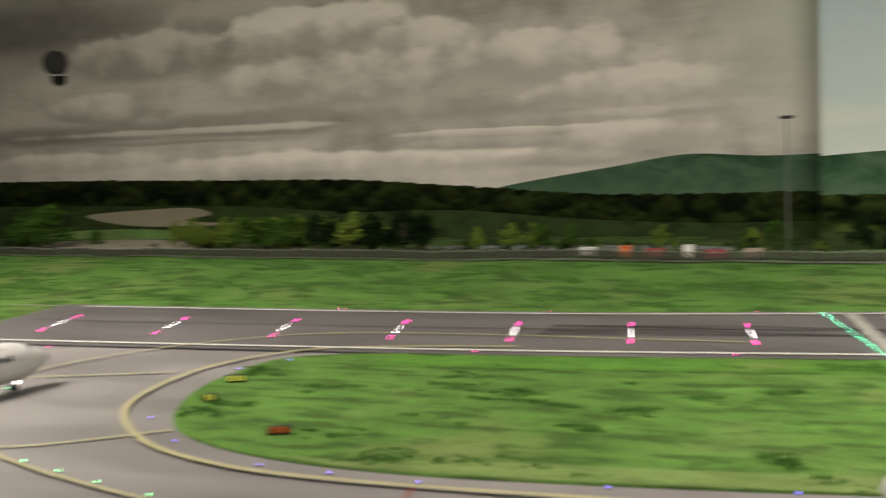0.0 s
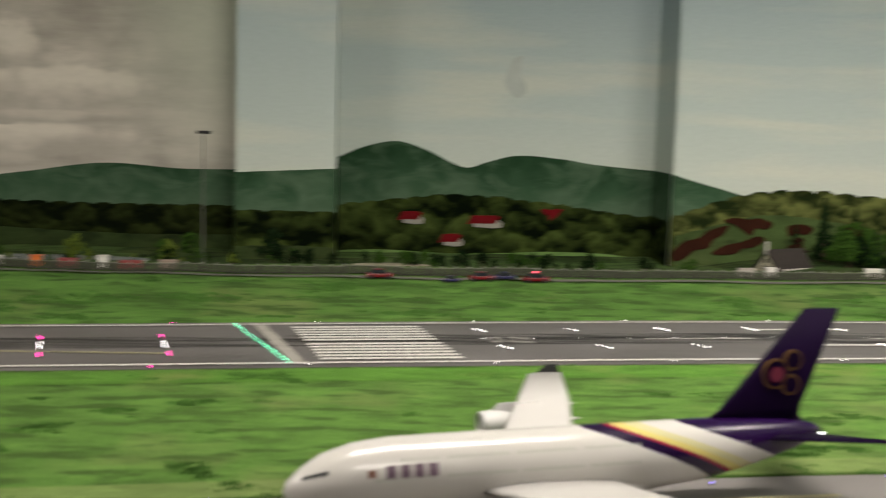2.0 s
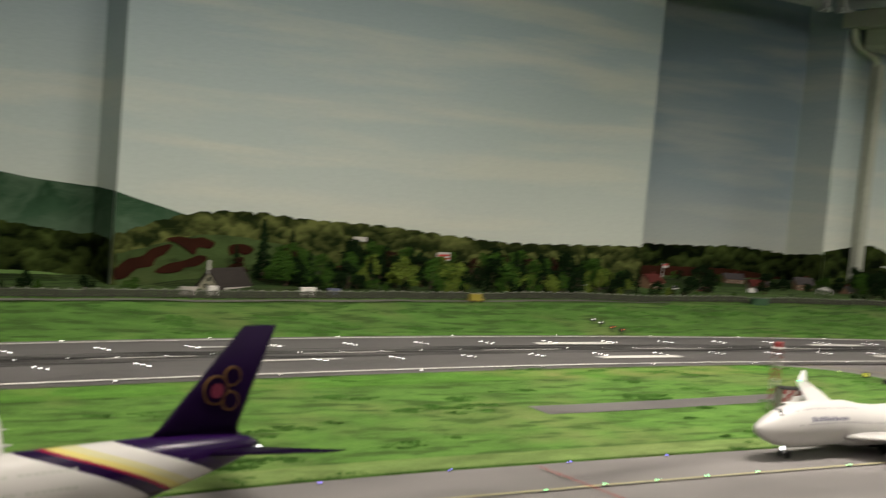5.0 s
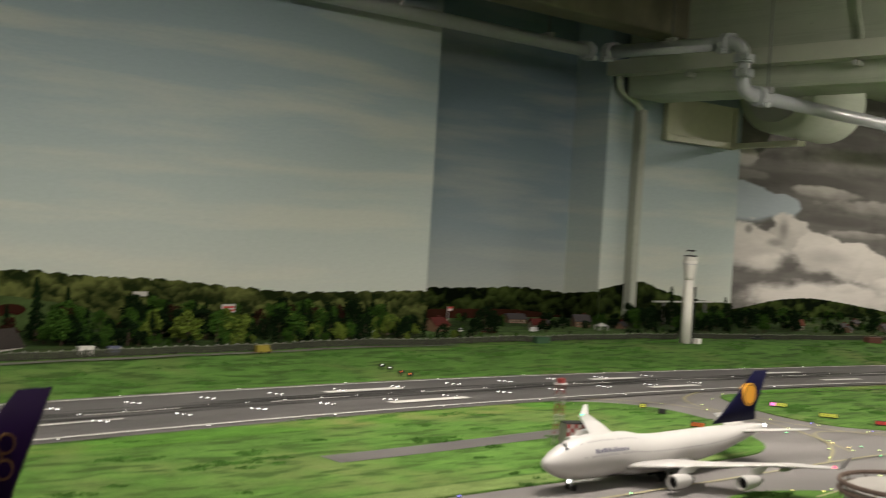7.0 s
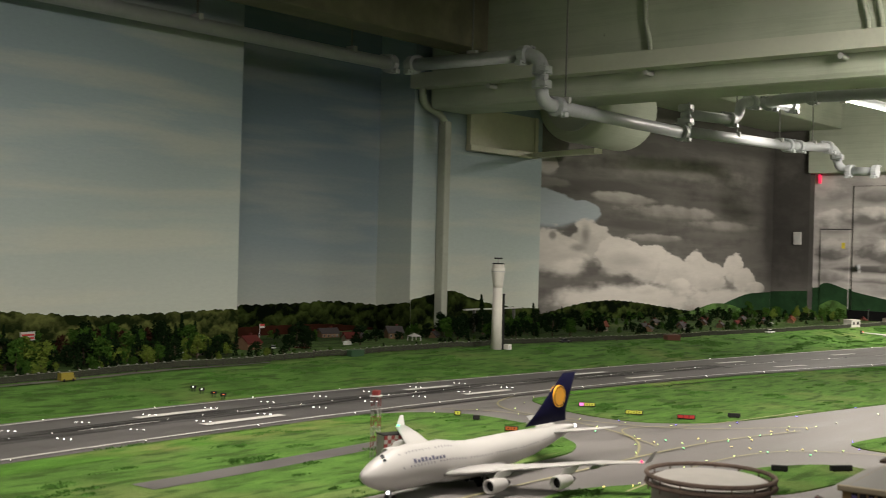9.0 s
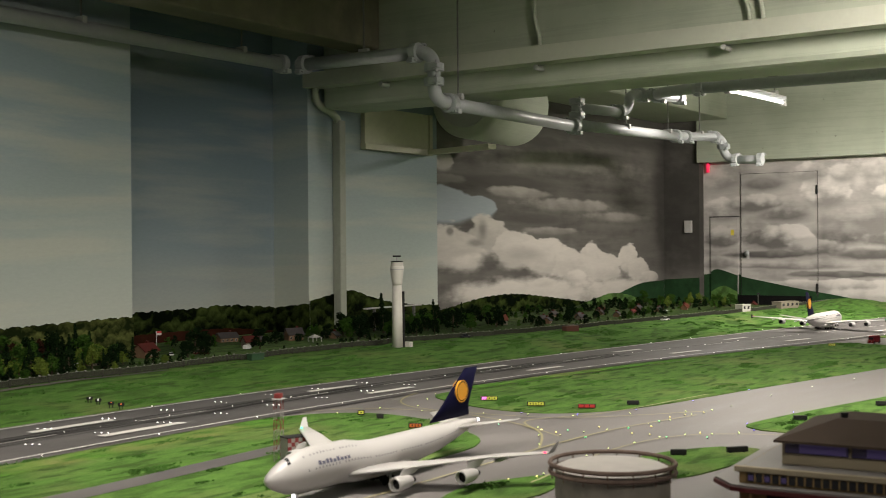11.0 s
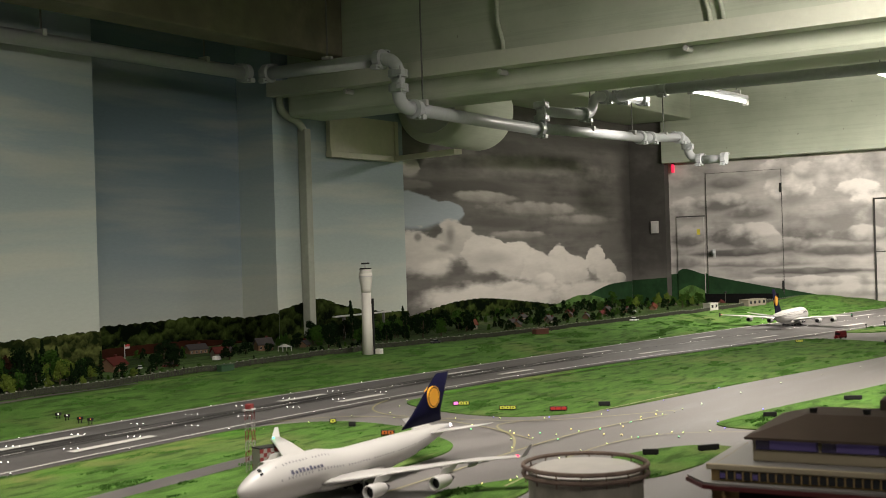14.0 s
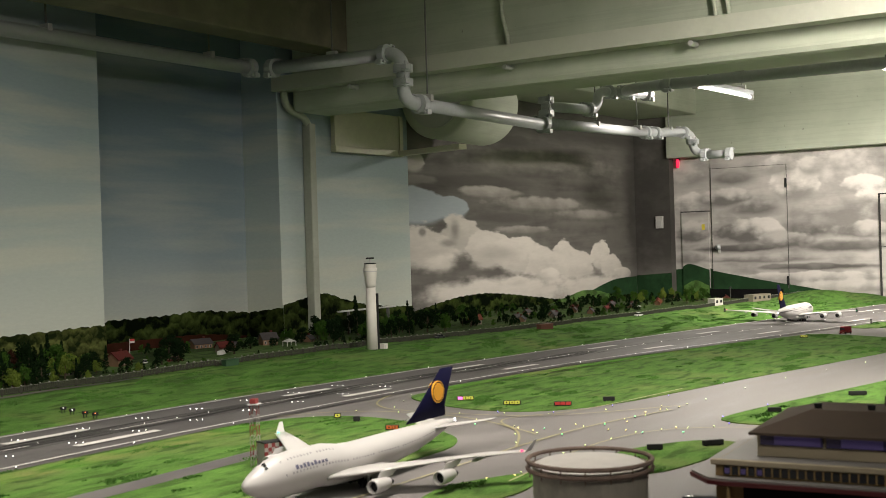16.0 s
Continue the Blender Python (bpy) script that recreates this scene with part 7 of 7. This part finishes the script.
for x, y in ((7.25, 1.75), (7.5, 1.7), (7.8, 1.62)):
    g = thing("ground_marker", x, y, 0.003, 0, "short dark marker post in the grass", "marker", "markers")
    part("post", tube(bmesh.new(), [(0, 0, 0), (0, 0, 0.022)], 0.003, 8), DARK, g)
    part("cap", tube(bmesh.new(), [(0, 0, 0.022), (0, 0, 0.028)], 0.006, 8), DARK, g)

# lattice mast with a chequered hut
MR, MW = mat("mast_red", (0.17, 0.02, 0.02), 0.6), mat("mast_white", (0.26, 0.25, 0.23), 0.6)
mast = thing("lattice_mast", 2.19, 2.03, 0.003, 20, "red and white lattice mast with a chequered hut on the grass", "mast")
bands = 6
for k in range(bands):
    z0, z1 = 0.155 * k / bands, 0.155 * (k + 1) / bands
    paint = MR if k % 2 else MW
    for a, b in ((-1, -1), (1, -1), (1, 1), (-1, 1)):
        part("mast_leg", tube(bmesh.new(), [(a * .009, b * .009, z0), (a * .009, b * .009, z1)], 0.0009, 6), paint, mast)
    for a, b, c, d in ((-1, -1, 1, -1), (1, -1, 1, 1), (1, 1, -1, 1), (-1, 1, -1, -1)):
        part("brace", tube(bmesh.new(), [(a * .009, b * .009, z0), (c * .009, d * .009, z1)], 0.0005, 5), paint, mast)
        part("crossbar", tube(bmesh.new(), [(a * .009, b * .009, z1), (c * .009, d * .009, z1)], 0.0005, 5), paint, mast)
part("platform", box(bmesh.new(), -.013, .013, -.013, .013, .155, .158), GREY, mast)
part("head", box(bmesh.new(), -.010, .010, -.008, .008, .158, .170, .001), MR, mast)
hut = thing("chequered_hut", 2.205, 1.99, 0.003, -20, "small hut with red and white chequered sides", "hut")
part("roof", box(bmesh.new(), -.031, .031, -.021, .021, .062, .065, .001), DARK, hut)
for i in range(6):
    for j in range(6):
        for s in (-1, 1):
            part("chequer", box(bmesh.new(), -.03 + .01 * i, -.02 + .01 * i, s * .02 - .001, s * .02 + .001, .002 + .01 * j, .012 + .01 * j), MR if (i + j) % 2 else MW, hut)
part("core", box(bmesh.new(), -.0295, .0295, -.0188, .0188, 0, .062), MW, hut)

# ---- terminal and tank ----
TB, TR, TG, TRED = mat("terminal_ochre", (0.27, 0.185, 0.085), 0.7, vary=0.1), mat("terminal_roof", (0.085, 0.064, 0.05), 0.8, vary=0.2, scale=40, relief=0.2), mat("terminal_band", (0.20, 0.19, 0.18), 0.6, vary=0.1), mat("canopy_red", (0.085, 0.012, 0.014), 0.5)
term = thing("terminal_building", 2.24, 0.848, 0.0, 5, "ochre two-tier model terminal with a dark hipped roof and red canopy", "building")
TC = mat("terminal_cream", (0.36, 0.31, 0.22), 0.7, vary=0.1)
part("lower_tier", box(bmesh.new(), 0.0, 0.46, -0.96, 0.0, 0.0, 0.098, 0.002), TB, term)
part("terrace", box(bmesh.new(), 0.006, 0.454, -0.95, -0.006, 0.098, 0.1005), TG, term)
part("canopy", slab(bmesh.new(), [(0.045, 0.062), (-0.020, 0.010), (-0.027, -0.02), (-0.027, -0.98), (0.46, -0.98), (0.46, 0.062)], 0.0645, 0.069), TG, term, "flat grey canopy roof round the building")
part("canopy_edge", slab(bmesh.new(), [(0.046, 0.066), (-0.023, 0.012), (-0.031, -0.02), (-0.031, -0.984), (0.462, -0.984), (0.462, 0.066)], 0.056, 0.064), TRED, term, "dark red edge of the canopy")
# solid black box in place of the shade inside the open ground floor
part("undercroft", box(bmesh.new(), -0.002, 0.01, -0.955, -0.055, 0.0, 0.057), mat("undercroft_shade_black", (0.012, 0.010, 0.010), 0.8), term, "black box standing for the shade of the open ground floor")
part("upper_wall", box(bmesh.new(), 0.065, 0.40, -0.90, -0.068, 0.1005, 0.150, 0.002), TC, term)
part("parapet", box(bmesh.new(), -0.008, 0.004, -0.97, 0.008, 0.092, 0.103, 0.002), TC, term)
INT = mat("violet_glass", (0.045, 0.036, 0.095), 0.15)
for k in range(6):
    y0 = -0.075 - 0.128 * k
    win = part("upper_window", box(bmesh.new(), 0.061, 0.067, y0 - 0.122, y0, 0.124, 0.146, 0.001), INT, term)
    if k in (0, 1, 2, 4):
        part("violet_lamp", box(bmesh.new(), 0.0595, 0.0605, y0 - 0.118 + 0.012 * k, y0 - 0.028, 0.126, 0.144, 0.0004), glow("violet_glow", (0.075, 0.055, 0.17), 0.16), win, "violet light behind the glass")
for k in range(58):
    y0 = -0.018 - 0.016 * k
    win = part("lower_window", box(bmesh.new(), -0.004, 0.004, y0 - 0.0125, y0, 0.073, 0.090, 0.0006), BLACKGLASS, term)
    part("mullion", box(bmesh.new(), -0.006, -0.0035, y0 - 0.0155, y0 - 0.013, 0.071, 0.091), TB, win)
for k in range(3):
    part("lower_light", box(bmesh.new(), -0.0052, -0.0042, -0.0195 - 0.032 * k, -0.029 - 0.032 * k, 0.076, 0.086), glow("violet_glow", (0.075, 0.055, 0.17), 0.16), term, "violet light behind the glass")
bm = bmesh.new()
ev = [bm.verts.new(p) for p in ((0.050, -0.055, 0.150), (0.415, -0.055, 0.150), (0.415, -0.915, 0.150), (0.050, -0.915, 0.150))]
lo = [bm.verts.new((v.co.x, v.co.y, 0.145)) for v in ev]
rg = [bm.verts.new(p) for p in ((0.165, -0.155, 0.184), (0.285, -0.155, 0.184), (0.285, -0.82, 0.184), (0.165, -0.82, 0.184))]
for k in range(4):
    bm.faces.new((ev[k], ev[(k + 1) % 4], rg[(k + 1) % 4], rg[k]))
    bm.faces.new((lo[k], lo[(k + 1) % 4], ev[(k + 1) % 4], ev[k]))
bm.faces.new(rg)
bm.faces.new(lo)
bmesh.ops.recalc_face_normals(bm, faces=bm.faces[:])
part("roof", bm, TR, term, "dark brown hipped roof")
for x, y in ((0.19, -0.165), (0.19, -0.27), (0.19, -0.45)):
    part("roof_vent", tube(bmesh.new(), [(x, y, 0.176), (x, y, 0.194)], [0.006, 0.008], 12), DARK, term)
part("plant_room", box(bmesh.new(), 0.26, 0.36, -0.40, -0.285, 0.165, 0.205, 0.002), TR, term)
for k in range(3):
    part("column", tube(bmesh.new(), [(-0.022, -0.03 - 0.30 * k, 0), (-0.022, -0.03 - 0.30 * k, 0.057)], 0.004, 10), TB, term)
for y, c, lab in ((0.70, WHI, "white model van under the terminal canopy"), (0.60, WHI, "white model van under the terminal canopy"), (0.86, BLK, "dark model tug beside the terminal")):
    car(2.17, y, 90, c, lab, 1.5, "van", 0.001)

tank = thing("storage_tank", 2.11, 1.06, 0.0, 0, "weathered pale round storage tank with a rusty rim", "tank")
TANKM, RUST = mat("tank_pale", (0.22, 0.205, 0.17), 0.6, vary=0.3, scale=25), mat("tank_rust", (0.15, 0.11, 0.09), 0.8, vary=0.3, scale=40)
part("shell", tube(bmesh.new(), [(0, 0, 0), (0, 0, 0.098)], 0.114, 48), TANKM, tank, smooth=False)
part("roof", tube(bmesh.new(), [(0, 0, 0.098), (0, 0, 0.104), (0, 0, 0.110)], [0.112, 0.10, 0.01], 48), mat("tank_top", (0.42, 0.40, 0.37), 0.6, vary=0.12), tank, smooth=False)
for z in (0.092, 0.108):
    ring = [(0.124 * math.cos(a), 0.124 * math.sin(a), z) for a in [2 * math.pi * k / 40 for k in range(41)]]
    part("rim", tube(bmesh.new(), ring, 0.0045, 6), RUST, tank, "rusty rim rail")
for k in range(16):
    a = 2 * math.pi * k / 16
    part("stanchion", tube(bmesh.new(), [(0.124 * math.cos(a), 0.124 * math.sin(a), 0.080), (0.124 * math.cos(a), 0.124 * math.sin(a), 0.109)], 0.0015, 6), RUST, tank)

# ---- tufts of static grass on the islands and the bank ----
TUFT = mat("tuft_green", (0.060, 0.145, 0.026), 0.9, vary=0.35, scale=90)


def inside(p, poly):
    hit = False
    for (xa, ya), (xb, yb) in zip(poly, poly[1:] + poly[:1]):
        if (ya > p[1]) != (yb > p[1]) and p[0] < (xb - xa) * (p[1] - ya) / (yb - ya) + xa:
            hit = not hit
    return hit


def tuft(verts, faces, x, y, z, r, spread, tall):
    for _ in range(9):
        a, d = r.uniform(0, 6.28), r.uniform(0, spread)
        px, py = x + 1.8 * d * math.cos(a), y + 0.8 * d * math.sin(a)
        b = r.uniform(0, 6.28)
        w, h = r.uniform(.002, .005), tall * r.uniform(0.5, 1.2)
        n = len(verts)
        verts += [(px - w * math.cos(b), py - w * math.sin(b), z - .001), (px + w * math.cos(b), py + w * math.sin(b), z - .001), (px + r.uniform(-.003, .003), py + r.uniform(-.003, .003), z + h)]
        faces.append((n, n + 1, n + 2))


def tufts(name, spots, height, label):
    verts, faces = [], []
    r = random.Random(3)
    for x, y in spots:
        tuft(verts, faces, x, y, height(x, y), r, r.uniform(.006, .016), .0042)
    me = bpy.data.meshes.new(name)
    me.from_pydata(verts, [], faces)
    me.materials.append(TUFT)
    tagged(new(name, me), label, "grass", kind="stuff")


for name, pts in ISLANDS:
    poly = rounded(pts)
    xs, ys = [p[0] for p in poly], [p[1] for p in poly]
    n = int(8200 * (max(xs) - min(xs)) * (max(ys) - min(ys)))
    spots = []
    for _ in range(n):
        p = (rng.uniform(min(xs), max(xs)), rng.uniform(min(ys), max(ys)))
        if noise.noise((p[0] * 5, p[1] * 11, 1.7)) + 0.5 * noise.noise((p[0] * 15, p[1] * 30, 4.1)) > 0.46 and inside(p, poly):
            spots.append(p)
    tufts("grass_tufts", spots, lambda x, y: 0.003, "darker tufts of static grass on an island")
spots = []
for _ in range(36000):
    x = rng.uniform(-4.5, 9.6)
    y = rng.uniform(far_y(x) + 0.07, fence_y(x) - 0.09)
    if noise.noise((x * 5, y * 11, 8.7)) + 0.5 * noise.noise((x * 15, y * 30, 6.1)) > 0.30:
        spots.append((x, y))
tufts("bank_tufts", spots, land, "darker tufts of static grass on the bank")
